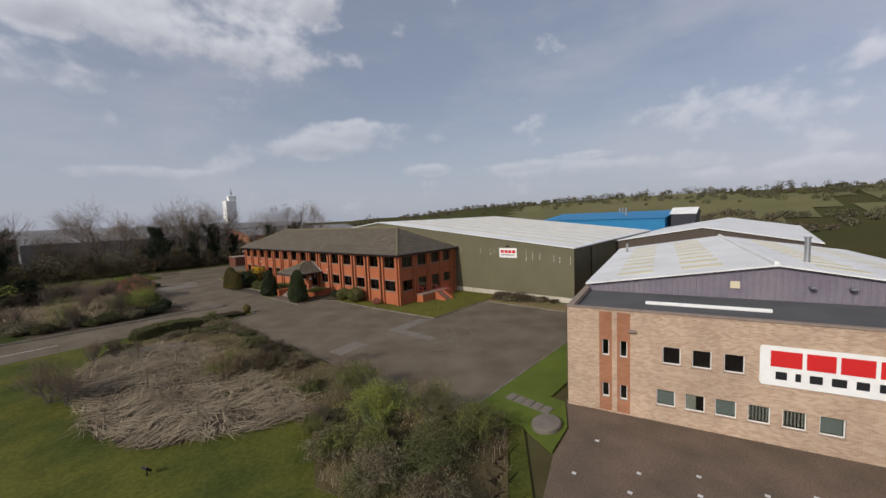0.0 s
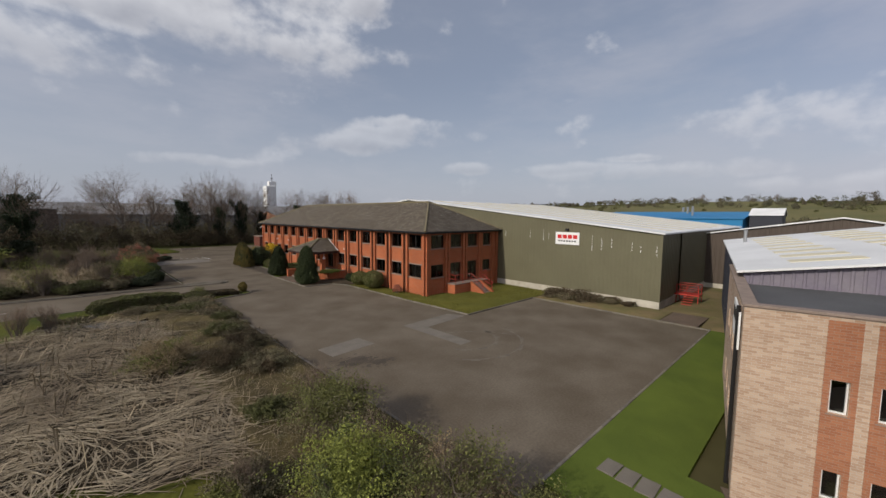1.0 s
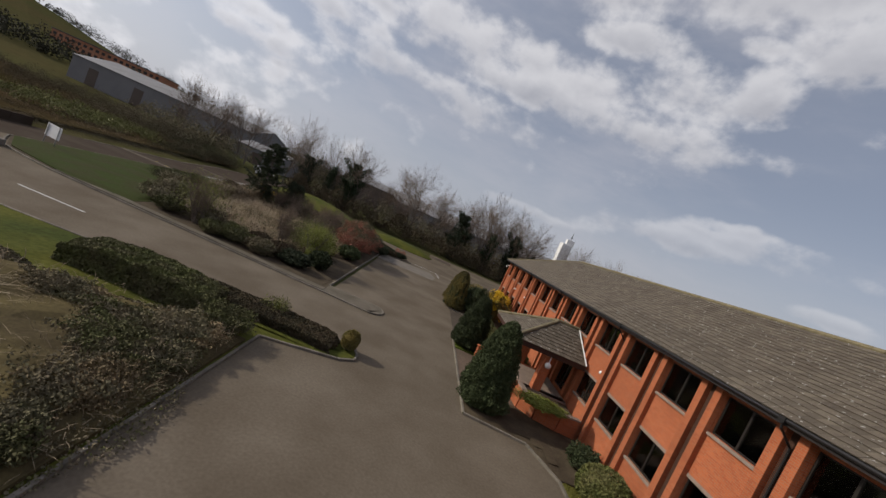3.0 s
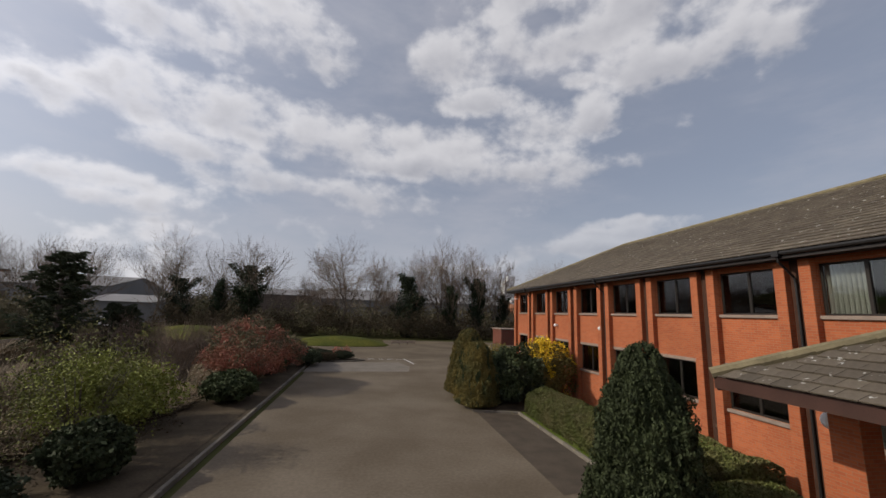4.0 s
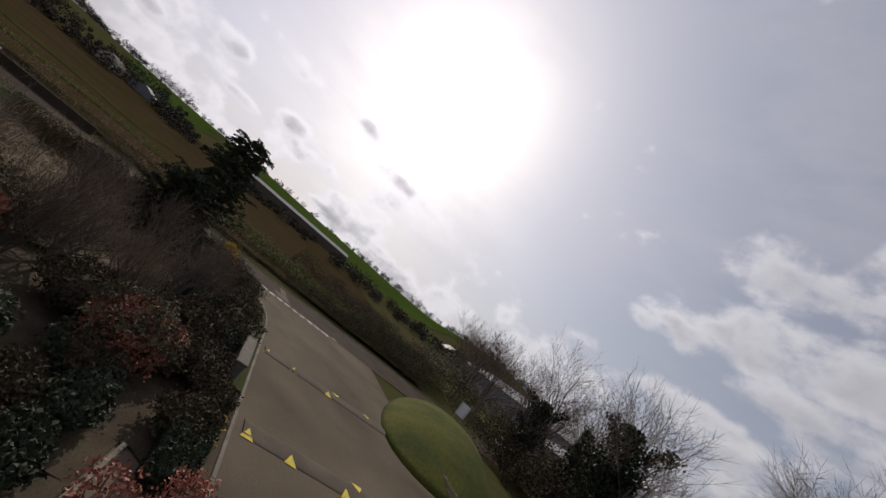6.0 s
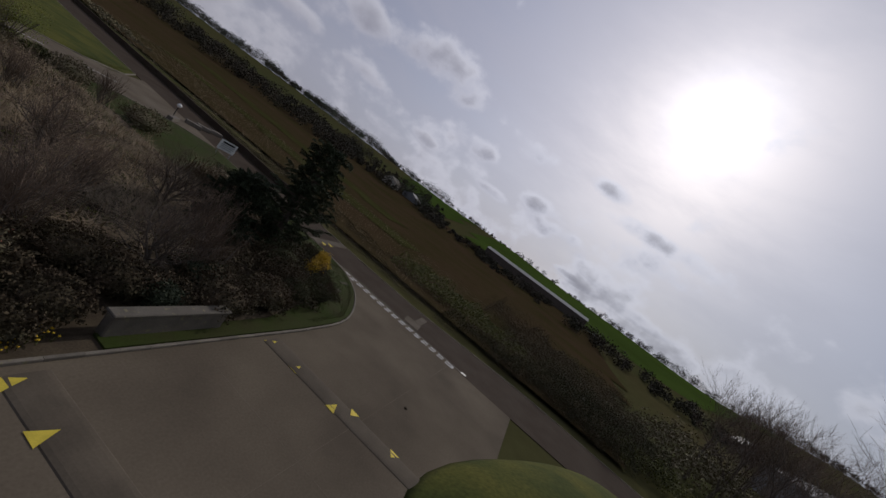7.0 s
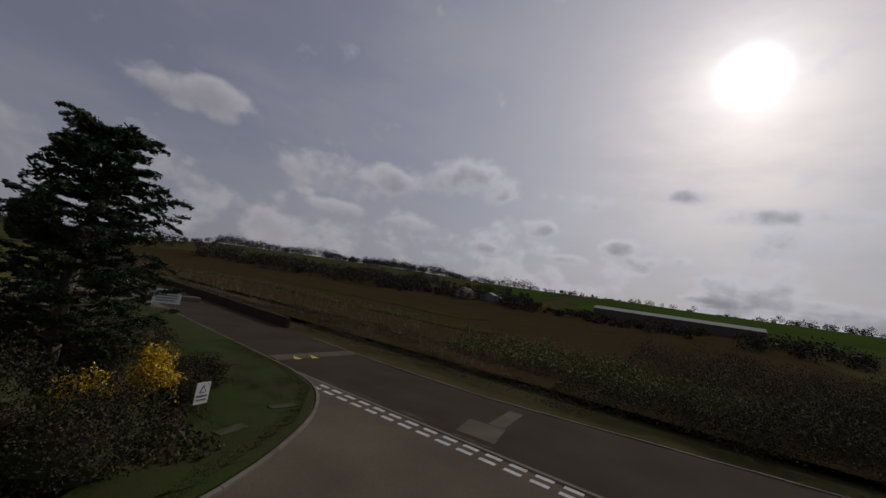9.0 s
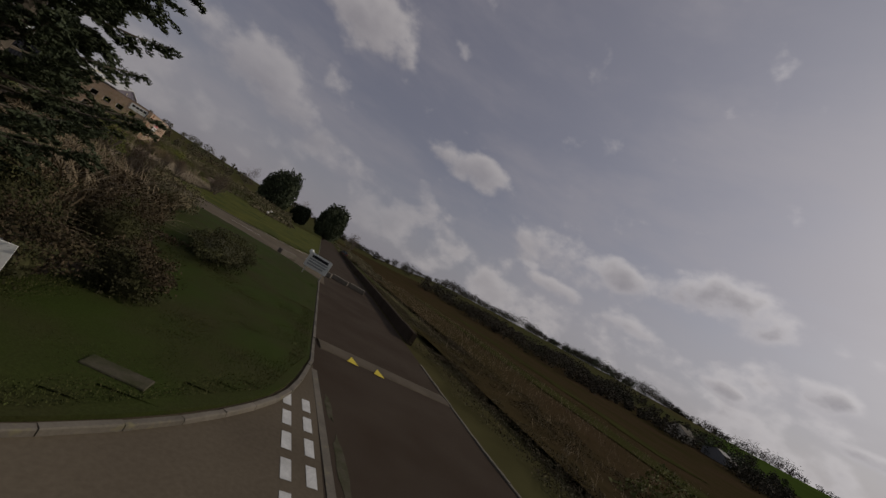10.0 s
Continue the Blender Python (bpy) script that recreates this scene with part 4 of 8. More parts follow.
    pts = [(-0.3, 16.2), (-1.4, 16.2), (-2.6, 16.6), (-3.3, 17.4), (-3.4, 18.4)]
    for (xa, ya), (xb, yb) in zip(pts, pts[1:]):
        d = Vector((xb - xa, yb - ya)).normalized()
        n = Vector((-d.y, d.x)) * 0.13
        s.prism([(xa - n.x, ya - n.y), (xb - n.x, yb - n.y), (xb + n.x, yb + n.y), (xa + n.x, ya + n.y)], 0, 1.15)
    part("planter_wall", s, "red_brick", p, "curved red brick planter wall")
    s = Shape()
    for (xa, ya), (xb, yb) in zip(pts, pts[1:]):
        d = Vector((xb - xa, yb - ya)).normalized()
        n = Vector((-d.y, d.x)) * 0.17
        s.prism([(xa - n.x, ya - n.y), (xb - n.x, yb - n.y), (xb + n.x, yb + n.y), (xa + n.x, ya + n.y)], 1.153, 1.24)
    part("coping", s, "lintel", p, "pale coping")
    s = Shape()
    s.prism([(-0.3, 16.35), (-1.4, 16.35), (-2.5, 16.75), (-3.15, 17.5), (-3.2, 18.35), (-0.3, 18.35)], 0.0, 1.0)
    part("planter_soil", s, "mulch", p, "planter soil")


build_porch()


def build_end_steps():
    p = thing("side_steps", "brick landing and steps with red handrails", "steps")
    s = Shape()
    s.box(3.0, -1.5, 0, 5.55, -0.24, 1.12, 0, 0.01)
    s.box(5.55, -1.5, 0, 8.6, -0.24, 1.12, 0, 0.01)
    part("landing_wall", s, "red_brick", p, "red brick landing")
    s = Shape()
    s.box(2.95, -1.55, 1.123, 8.65, -0.24, 1.2, 0, 0.01)
    part("landing", s, "lintel", p, "paved landing top")
    for i in range(6):
        t = Shape()
        t.box(5.85, -1.55 - 0.29 * (i + 1), 0, 6.95, -1.55 - 0.29 * i, 1.2 - 0.17 * (i + 1), 0, 0.01)
        part("step", t, "lintel", p, "concrete step")
    for x in (5.6, 7.2):
        t = Shape()
        q = [(-1.55, 0), (-3.5, 0), (-3.5, 0.25), (-1.55, 1.3)]
        t.loft([[(x - 0.12, y, z) for y, z in q], [(x + 0.12, y, z) for y, z in q]])
        part("step_wall", t, "red_brick", p, "sloping brick side wall")

    def rail(pts, posts):
        t = Shape()
        t.tube(pts, 0.03, 6)
        t.tube([(x, y, z - 0.45) for x, y, z in pts], 0.022, 6)
        for x, y, z0, z1 in posts:
            t.tube([(x, y, z0), (x, y, z1)], 0.028, 6)
        part("handrail", t, "red_paint", p, "red painted tubular handrail")

    rail([(5.6, -3.4, 1.15), (5.6, -1.5, 2.2), (3.1, -1.45, 2.2), (3.1, -0.3, 2.2)], [(5.6, -3.3, 0.3, 1.2), (5.6, -1.5, 1.2, 2.2), (4.3, -1.45, 1.2, 2.2), (3.1, -1.45, 1.2, 2.2)])
    rail([(7.2, -3.4, 1.15), (7.2, -1.5, 2.2), (8.5, -1.45, 2.2), (8.5, -0.3, 2.2)], [(7.2, -3.3, 0.3, 1.2), (7.2, -1.5, 1.2, 2.2), (8.5, -1.45, 1.2, 2.2)])


build_end_steps()

# ---- warehouses ----
def ribbed(s, p0, p1, z0, top, out, pitch=0.5, depth=0.035):
    """Trapezoidal sheet from p0 to p1 (plan), top(t) its height at t along, ribs standing out."""
    a, b = Vector((*p0, 0)), Vector((*p1, 0))
    L_ = (b - a).length
    n = int(L_ / pitch)
    prof = []
    for i in range(n):
        for k, o in ((0.0, 0), (0.62, 0), (0.7, 1), (0.92, 1)):
            prof.append(((i + k) / n, o))
    prof.append((1.0, 0))
    out = Vector((*out, 0))
    base = len(s.v)
    for t, o in prof:
        q = a.lerp(b, t) + out * depth * o
        s.v += [(q.x, q.y, z0), (q.x, q.y, top(t))]
    for i in range(len(prof) - 1):
        k = base + 2 * i
        s.f.append((k, k + 2, k + 3, k + 1))
        s.m.append(0)


def sheet_roof(s, c, lip=0.12, thick=0.14):
    """A thin sheet over the four corners, given in order."""
    lo = [(x, y, z) for x, y, z in c]
    hi = [(x, y, z + thick) for x, y, z in c]
    s.loft([lo, hi])


def build_green():
    w = thing("green_warehouse", "large olive clad warehouse with pale low-pitched roof", "warehouse")
    X, Y0, Y1, XB, YR = 12.42, -19.0, 55.0, 53.0, 18.0
    ZE, ZR = 7.1, 11.1
    zt = lambda y: ZE + (ZR - ZE) * (1 - abs(y - YR) / (YR - Y0)) if y < YR else ZE + (ZR - ZE) * (Y1 - y) / (Y1 - YR)
    s = Shape()
    ribbed(s, (X, YR), (X, Y0), 0.75, lambda t: zt(YR + (Y0 - YR) * t), (-1, 0), 0.4, 0.016)
    part("wall", s, "green_clad", w, "olive green ribbed sheet cladding")
    s = Shape()
    s.loft([[(X + 0.05, YR, 0), (X + 0.05, Y1, 0), (X + 0.05, Y1, ZE), (X + 0.05, YR, ZR)], [(X + 0.3, YR, 0), (X + 0.3, Y1, 0), (X + 0.3, Y1, ZE), (X + 0.3, YR, ZR)]])
    s.box(XB - 0.2, Y0 + 0.1, 0, XB, Y1, ZE)
    s.box(X + 0.35, Y1 - 0.2, 0, XB - 0.2, Y1, ZE)
    part("wall", s, "green_clad", w)
    for xa, xb, back, foot in ((X, 17.0, 0.0, 0.75), (17.0, 19.0, 0.15, 0.4), (19.0, XB, 0.0, 0.75)):
        s = Shape()
        ribbed(s, (xa, Y0 + back), (xb, Y0 + back), foot, lambda t: ZE, (0, -1))
        part("wall", s, "green_clad", w, "olive green sheet end wall")
    s = Shape()
    s.box(X - 0.06, Y0 - 0.06, 0, X + 0.2, -0.05, 0.75, 0, 0.02)
    s.box(X + 0.2, Y0 - 0.06, 0, XB, Y0 + 0.2, 0.75, 0, 0.02)
    part("plinth", s, "plinth", w, "pale stained concrete plinth")
    s = Shape()
    s.box(X - 0.1, Y0 - 0.1, 0.75, X + 0.08, Y0 + 0.08, ZE)
    part("corner_trim", s, "green_clad", w)
    s = Shape()
    sheet_roof(s, [(X - 0.25, Y0 - 0.3, ZE + 0.02), (XB, Y0 - 0.3, ZE + 0.02), (XB, YR, ZR + 0.05), (X - 0.25, YR, ZR + 0.05)])
    sheet_roof(s, [(X - 0.25, YR, ZR + 0.06), (XB, YR, ZR + 0.06), (XB, Y1 + 0.3, ZE + 0.02), (X - 0.25, Y1 + 0.3, ZE + 0.02)])
    roof = part("roof", s, "roof_white", w, "pale grey-white sheet roof")
    for i in range(1, 9):
        x = X + i * (XB - X) / 9
        t = Shape()
        n = Vector((0, Y0 - YR, ZE - ZR)).normalized()
        t.loft([[(x - 0.5, y, z), (x + 0.5, y, z), (x + 0.5, y, z + 0.03), (x - 0.5, y, z + 0.03)] for y, z in ((Y0 + 0.5, zt(Y0 + 0.5) + 0.2), (YR - 1.5, zt(YR - 1.5) + 0.215))])
        part("rooflight", t, "rooflight", roof, "yellowed translucent roof strip")
    # streaks of missing paint on the wall
    wear = random.Random(77)
    for y, z, h in ((2.2, 7.0, 0.7), (-1.2, 6.9, 0.6), (-4.8, 7.1, 0.6), (-6.6, 7.1, 1.1), (-7.3, 6.8, 0.6), (-12.4, 6.8, 1.5), (-13.4, 6.5, 1.1), (-14.4, 6.5, 0.9), (-16.4, 6.2, 0.9), (-17.2, 5.9, 0.5), (-18.6, 6.0, 0.8)):
        q = 0.0
        while q < h:
            k, w_, o = wear.uniform(0.08, 0.3), wear.uniform(0.012, 0.032), wear.uniform(-0.025, 0.025)
            t = Shape()
            t.box(X - 0.023, y + o - w_, z - q - k, X - 0.019, y + o + w_, z - q)
            q += k + wear.uniform(0.02, 0.2)
            part("bare_streak", t, "white_paint", w, "pale streak of bare metal")
    # fixing lamp above the sign
    t = Shape()
    t.box(X - 0.3, -9.75, 7.15, X - 0.04, -9.4, 7.4, 0, 0.03)
    part("floodlight", t, "sign_black", w, "black floodlight")


build_green()


def word_bars(parent, widths, y, z, h, gap, mat, place):
    """Plain blocks in place of a brand name's letters."""
    u = y
    for w in widths:
        s = Shape()
        place(s, u, u + w, z, z + h)
        part("lettering_block", s, mat, parent)
        u += w + gap


def build_wall_sign():
    sg = thing("wall_sign", "white rectangular sign with red and black blocks on the cladding", "sign")
    X = 12.33
    s = Shape()
    s.box(X - 0.03, -11.0, 5.65, X + 0.03, -8.2, 7.0, 0, 0.01)
    part("panel", s, "white_paint", sg, "white sign panel")
    put = lambda sh, a, b, z0, z1: sh.box(X - 0.04, -a, z0, X - 0.031, -b, z1)
    word_bars(sg, [0.5, 0.5, 0.5, 0.5], 8.45, 6.3, 0.42, 0.11, "sign_red", put)
    word_bars(sg, [0.2] * 7, 8.55, 5.95, 0.16, 0.115, "sign_black", put)


build_wall_sign()


def build_brown():
    w = thing("brown_warehouse", "dark brown clad warehouse with pale gabled roof", "warehouse")
    X, Y0, YR, Y1 = 30.0, -18.6, -30.6, -42.6
    ZE, ZR, XB = 6.6, 8.7, 75.0
    s = Shape()
    ribbed(s, (X, Y0), (X, YR), 0.6, lambda t: ZE + (ZR - ZE) * t, (-1, 0))
    ribbed(s, (X, YR), (X, Y1), 0.6, lambda t: ZR + (ZE - ZR) * t, (-1, 0))
    part("wall", s, "brown_clad", w, "dark brown ribbed cladding")
    s = Shape()
    s.box(X + 0.1, Y1, 0, XB, Y1 + 0.2, ZE)
    s.box(X + 0.1, Y0 - 0.2, 0, XB, Y0 - 0.02, ZE)
    part("wall", s, "brown_clad", w)
    s = Shape()
    s.box(X - 0.08, Y1, 0, X + 0.05, Y0 - 0.05, 0.6, 0, 0.02)
    part("plinth", s, "plinth", w, "pale concrete plinth")
    s = Shape()
    sheet_roof(s, [(X - 0.3, YR, ZR + 0.03), (X - 0.3, Y0 + 0.15, ZE + 0.03), (XB, Y0 + 0.15, ZE + 0.03), (XB, YR, ZR + 0.03)])
    sheet_roof(s, [(X - 0.3, Y1 - 0.2, ZE + 0.03), (X - 0.3, YR, ZR + 0.04), (XB, YR, ZR + 0.04), (XB, Y1 - 0.2, ZE + 0.03)])
    part("roof", s, "roof_white", w, "pale sheet roof")


build_brown()


def build_escape():
    p = thing("red_platform", "small red steel steps and platform at the warehouse end", "steps")
    s = Shape()
    s.box(17.2, -21.2, 0.9, 18.8, -19.05, 1.0)
    part("deck", s, "red_paint", p)
    for x, y in ((17.3, -21.1), (18.7, -21.1), (17.3, -19.2), (18.7, -19.2)):
        t = Shape()
        t.tube([(x, y, 0), (x, y, 1.95)], 0.04, 6)
        part("post", t, "red_paint", p)
    t = Shape()
    for z in (1.45, 1.95):
        t.tube([(17.3, -19.2, z), (17.3, -21.1, z), (18.7, -21.1, z), (18.7, -19.2, z)], 0.03, 6)
    t.tube([(16.0, -20.2, 0.9), (17.3, -20.2, 1.95)], 0.03, 6)
    part("rail", t, "red_paint", p)
    for i in range(4):
        t = Shape()
        t.box(16.1 + 0.28 * i, -20.8, 0.2 * (i + 1) - 0.04, 16.4 + 0.28 * i, -19.9, 0.2 * (i + 1))
        part("tread", t, "red_paint", p)


build_escape()


# ---- brick factory ----
def build_factory():
    f = thing("factory_building", "two-storey buff brick factory front with flat roof", "factory")
    X0, X1, Y0, Y1, H = -12.7, -1.0, -27.2, -56.0, 6.1
    ops, wins = [], []
    for i in range(3):
        y = -32.65 - 1.36 * i
        ops.append((y - 0.42, 3.35, y + 0.42, 4.3)), wins.append((y, 3.35, 0.84, 0.95, "", 0))
    for i in range(6):
        y = -32.4 - 1.33 * i
        ops.append((y - 0.44, 0.95, y + 0.44, 1.85)), wins.append((y, 0.95, 0.88, 0.9, ("full", "curtain", "full", "slats", "slats", "full")[i], 0))
    for i in range(6):
        y = -43.6 - 1.9 * i
        for z in (0.95, 3.35):
            ops.append((y - 0.44, z, y + 0.44, z + 0.92)), wins.append((y, z, 0.88, 0.92, "", 0))
    for y in (-29.35, -30.3):
        for z, h in ((0.9, 0.85), (3.4, 0.95)):
            ops.append((y - 0.19, z, y + 0.19, z + h)), wins.append((y, z, 0.38, h, "", 0))
    s = Shape()
    wall_with_openings(s, Y1, Y0, 0, H, ops, lambda sh, a, z0, b, z1: sh.box(X0, a, z0, X0 + 0.3, b, z1))
    part("wall", s, "buff_brick", f, "mottled buff brick front wall")
    for y, z, w, h, blind, _ in wins:
        window_parts(f, w, h, (X0, y, z), -90, 0, blind, "frame_white", "lintel", t=0.04, drop=0.05)
    # dark brick strips round the slit windows
    for y in (-29.35, -30.3):
        t = Shape()
        wall_with_openings(t, y - 0.34, y + 0.34, 0.1, H - 0.1, [(y - 0.2, 0.9, y + 0.2, 1.75), (y - 0.2, 3.4, y + 0.2, 4.35)],
                           lambda sh, a, z0, b, z1: sh.box(X0 - 0.02, a, z0, X0 - 0.003, b, z1))
        part("brick_strip", t, "brown_brick", f, "darker brown brick strip")
    t = Shape()
    t.box(X0 - 0.02, -44.0, 0.0, X0 - 0.003, -41.4, 0.8)
    part("brick_strip", t, "brown_brick", f)
    nops = [(x - 0.55, z, x + 0.55, z + 0.95) for x in (-4.2, -6.2, -8.2, -10.2) for z in (0.95, 3.4)]
    s = Shape()
    wall_with_openings(s, X0 + 0.3, X1, 0, H, nops, lambda sh, a, z0, b, z1: sh.box(a, Y0 - 0.3, z0, b, Y0, z1))
    part("wall", s, "buff_brick", f, "shaded buff brick side wall")
    for x in (-4.2, -6.2, -8.2, -10.2):
        for z in (0.95, 3.4):
            window_parts(f, 1.1, 0.95, (x, Y0, z), 180, 0, "", "frame_white", "lintel", t=0.04, drop=0.05)
    s = Shape()
    s.box(X0 + 0.31, Y1 + 0.05, 0, X1 - 0.05, Y1 + 0.3, H)
    s.box(X0 + 3.0, Y1 + 0.4, 0, X0 + 3.1, Y0 - 0.4, H - 0.4)
    part("inner_wall", s, "room", f)
    s = Shape()
    s.box(X0 + 0.31, Y1 + 0.31, H - 0.35, X1, Y0 - 0.31, H - 0.2)
    part("flat_roof", s, "felt", f, "grey felt flat roof")
    s = Shape()
    s.box(X0 - 0.05, Y1, H + 0.003, X0 + 0.34, Y0 + 0.05, H + 0.09, 0, 0.015)
    s.box(X0 + 0.34, Y0 - 0.34, H + 0.003, X1, Y0 + 0.05, H + 0.09, 0, 0.015)
    part("coping", s, "lintel", f, "weathered coping")
    s = Shape()
    s.box(-9.7, -37.4, H - 0.2, -9.5, -31.3, H - 0.02, 0, 0.02)
    part("roof_upstand", s, "white_paint", f, "white rooflight kerb")
    s = Shape()
    s.box(X0 - 0.25, -30.95, 4.95, X0 - 0.02, -30.55, 5.08, 0, 0.02)
    part("wall_lamp", s, "lintel", f, "grey bulkhead lamp")
    # fixings on the side wall
    s = Shape()
    s.tube([(X0 + 0.6, Y0 + 0.1, 0.1), (X0 + 0.6, Y0 + 0.1, 6.0)], 0.06, 8)
    part("downpipe", s, "gutter", f)
    # steel shed behind, its gable above the flat roof
    sh = thing("factory_shed", "gabled shed with mauve cladding and white roof", "shed")
    G, YA, YR, YB = -6.2, -27.5, -38.2, -49.0
    ZE, ZR, XB = 6.35, 8.0, 20.5
    s = Shape()
    ribbed(s, (G, YA), (G, YR), H - 0.25, lambda t: ZE + (ZR - ZE) * t, (-1, 0), 0.33)
    ribbed(s, (G, YR), (G, YB), H - 0.25, lambda t: ZR + (ZE - ZR) * t, (-1, 0), 0.33)
    part("gable", s, "mauve_clad", sh, "faded mauve ribbed gable")
    s = Shape()
    ribbed(s, (X1, YA), (XB, YA), 0.0, lambda t: ZE, (0, 1), 0.4)
    ribbed(s, (XB, YA), (XB, YB), 0.0, lambda t: ZE + (ZR - ZE) * (1 - abs(2 * t - 1)), (1, 0), 0.4)
    part("side_wall", s, "navy_clad", sh, "dark slate-blue side cladding")
    s = Shape()
    s.box(G + 0.3, YB, 0, XB, YB + 0.2, ZE)
    s.box(G + 0.02, YA - 0.1, H - 0.1, X1, YA - 0.02, ZE)
    part("wall", s, "navy_clad", sh)
    s = Shape()
    sheet_roof(s, [(G - 0.3, YR, ZR + 0.03), (G - 0.3, YA + 0.25, ZE + 0.03), (XB + 0.1, YA + 0.25, ZE + 0.03), (XB + 0.1, YR, ZR + 0.03)], thick=0.1)
    sheet_roof(s, [(G - 0.3, YB - 0.25, ZE + 0.03), (G - 0.3, YR, ZR + 0.04), (XB + 0.1, YR, ZR + 0.04), (XB + 0.1, YB - 0.25, ZE + 0.03)], thick=0.1)
    roof = part("roof", s, "roof_white", sh, "white corrugated sheet roof")
    sl = (ZR - ZE) / (YA - YR)
    zr = lambda y: ZR - abs(y - YR) * sl + 0.15
    for row in range(9):
        x = -4.4 + row * 2.65
        for ya, yb in ((-29.2, -31.6), (-33.4, -35.8), (-40.6, -43.0), (-44.8, -47.0)):
            t = Shape()
            t.loft([[(x, ya, zr(ya)), (x + 1.1, ya, zr(ya)), (x + 1.1, ya, zr(ya) + 0.03), (x, ya, zr(ya) + 0.03)], [(x, yb, zr(yb)), (x + 1.1, yb, zr(yb)), (x + 1.1, yb, zr(yb) + 0.03), (x, yb, zr(yb) + 0.03)]])
            part("rooflight", t, "rooflight", roof, "yellowed rooflight sheet")
    s = Shape()
    s.tube([(G - 0.1, YR, ZR + 0.17), (XB, YR, ZR + 0.17)], 0.16, 6)
    part("ridge_cap", s, "roof_white", roof)
    for (x, y, h, r) in ((-2.0, -40.6, 1.6, 0.16), (1.5, -41.5, 1.2, 0.14), (14.0, -28.6, 0.9, 0.12)):
        t = Shape()
        t.tube([(x, y, zr(y) - 0.1), (x, y, zr(y) + h)], r, 10)
        t.tube([(x, y, zr(y) + h), (x, y, zr(y) + h + 0.12)], r * 1.25, 10)
        part("flue", t, "steel", sh, "galvanised flue pipe")
    for y, w in ((-36.2, 0.5),):
        t = Shape()
        t.box(G - 0.12, y - w / 2, 6.55, G - 0.04, y + w / 2, 7.0, 0, 0.02)
        part("vent", t, "rooflight", sh, "cream louvred vent")
    for y in (-39.8, -41.5):
        t = Shape()
        t.box(G - 0.5, y - 0.15, 6.75, G - 0.04, y + 0.15, 6.9, 0, 0.04)
        part("floodlight", t, "steel", sh, "grey floodlight on the gable")
    # big sign on the front
    sg = thing("factory_sign", "large white sign panel with red and black blocks", "sign")
    s = Shape()
    q = []
    for cy, cz, a0 in ((-36.5, 4.85, 0), (-41.9, 4.85, 90), (-41.9, 3.2, 180), (-36.5, 3.2, 270)):
        q += [(cy + 0.15 * math.cos(math.radians(a0 + k)), cz + 0.15 * math.sin(math.radians(a0 + k))) for k in (0, 30, 60, 90)]
    s.loft([[(X0 - 0.09, y, z) for y, z in q], [(X0 - 0.02, y, z) for y, z in q]])
    part("panel", s, "white_paint", sg, "white rounded sign panel")
    put = lambda h_, a, b, z0, z1: h_.box(X0 - 0.1, -a, z0, X0 - 0.092, -b, z1)
    word_bars(sg, [1.15, 1.0, 1.1, 1.0], 36.75, 4.0, 0.78, 0.15, "sign_red", put)
    word_bars(sg, [0.42, 0.2, 0.45, 0.5, 0.42, 0.42, 0.42], 36.95, 3.38, 0.38, 0.3, "sign_black", put)
    s2 = thing("side_sign", "white sign board on the factory side wall", "sign")
    s = Shape()
    s.box(-12.2, Y0 + 0.03, 4.6, -9.3, Y0 + 0.09, 5.8, 0, 0.01)
    part("panel", s, "white_paint", s2)
    put = lambda h_, a, b, z0, z1: h_.box(-a, Y0 + 0.092, z0, -b, Y0 + 0.1, z1)
    word_bars(s2, [0.5] * 4, 9.55, 5.2, 0.4, 0.12, "sign_black", put)
    # the whole works stands a little askew to the office
    for ob in (f, sh, sg, s2):
        ob.matrix_basis = pose(-12.3, -28.3, 0, 0, 0, 10.5) @ pose(12.7, 27.2, 0)


build_factory()

# ---- lawns, beds, kerbs, markings ----
STONES = [0]


def kerb(line, label="weathered concrete kerb stones", near=True, width=0.13, top=0.11, stone=0.915):
    """Kerb stones end to end along a line of plan points: each a piece of its own where the way passes."""
    k = tagged(new("kerb"), label, "kerb", "", "structure")
    rest = Shape()
    pts = [Vector((x, y)) for x, y in line]
    for a, b in zip(pts, pts[1:]):
        d = b - a
        n = max(1, round(d.length / stone))
        u = d.normalized()
        w = Vector((-u.y, u.x)) * width / 2
        for i in range(n):
            p, q = a + d * (i / n) + u * 0.006, a + d * ((i + 1) / n) - u * 0.006
            t = top + random.uniform(-0.012, 0.008)
            own = near and STONES[0] < 300 and -45.5 < p.x < 0 and (p.y > 22 or p.x > -18) and p.y > -26
            s = Shape() if own else rest
            s.loft([[(p.x - w.x, p.y - w.y, -0.1), (q.x - w.x, q.y - w.y, -0.1), (q.x + w.x, q.y + w.y, -0.1), (p.x + w.x, p.y + w.y, -0.1)],
                    [(p.x - w.x, p.y - w.y, t - 0.02), (q.x - w.x, q.y - w.y, t - 0.02), (q.x + w.x, q.y + w.y, t - 0.02), (p.x + w.x, p.y + w.y, t - 0.02)],
                    [(p.x - w.x * .8, p.y - w.y * .8, t), (q.x - w.x * .8, q.y - w.y * .8, t), (q.x + w.x * .8, q.y + w.y * .8, t), (p.x + w.x * .8, p.y + w.y * .8, t)]])
            if own:
                STONES[0] += 1
                part("kerb_stone", s, "kerb", k)
    if rest.v:
        tagged(part("kerb_run", rest, "kerb", k), kind="stuff")
    return k


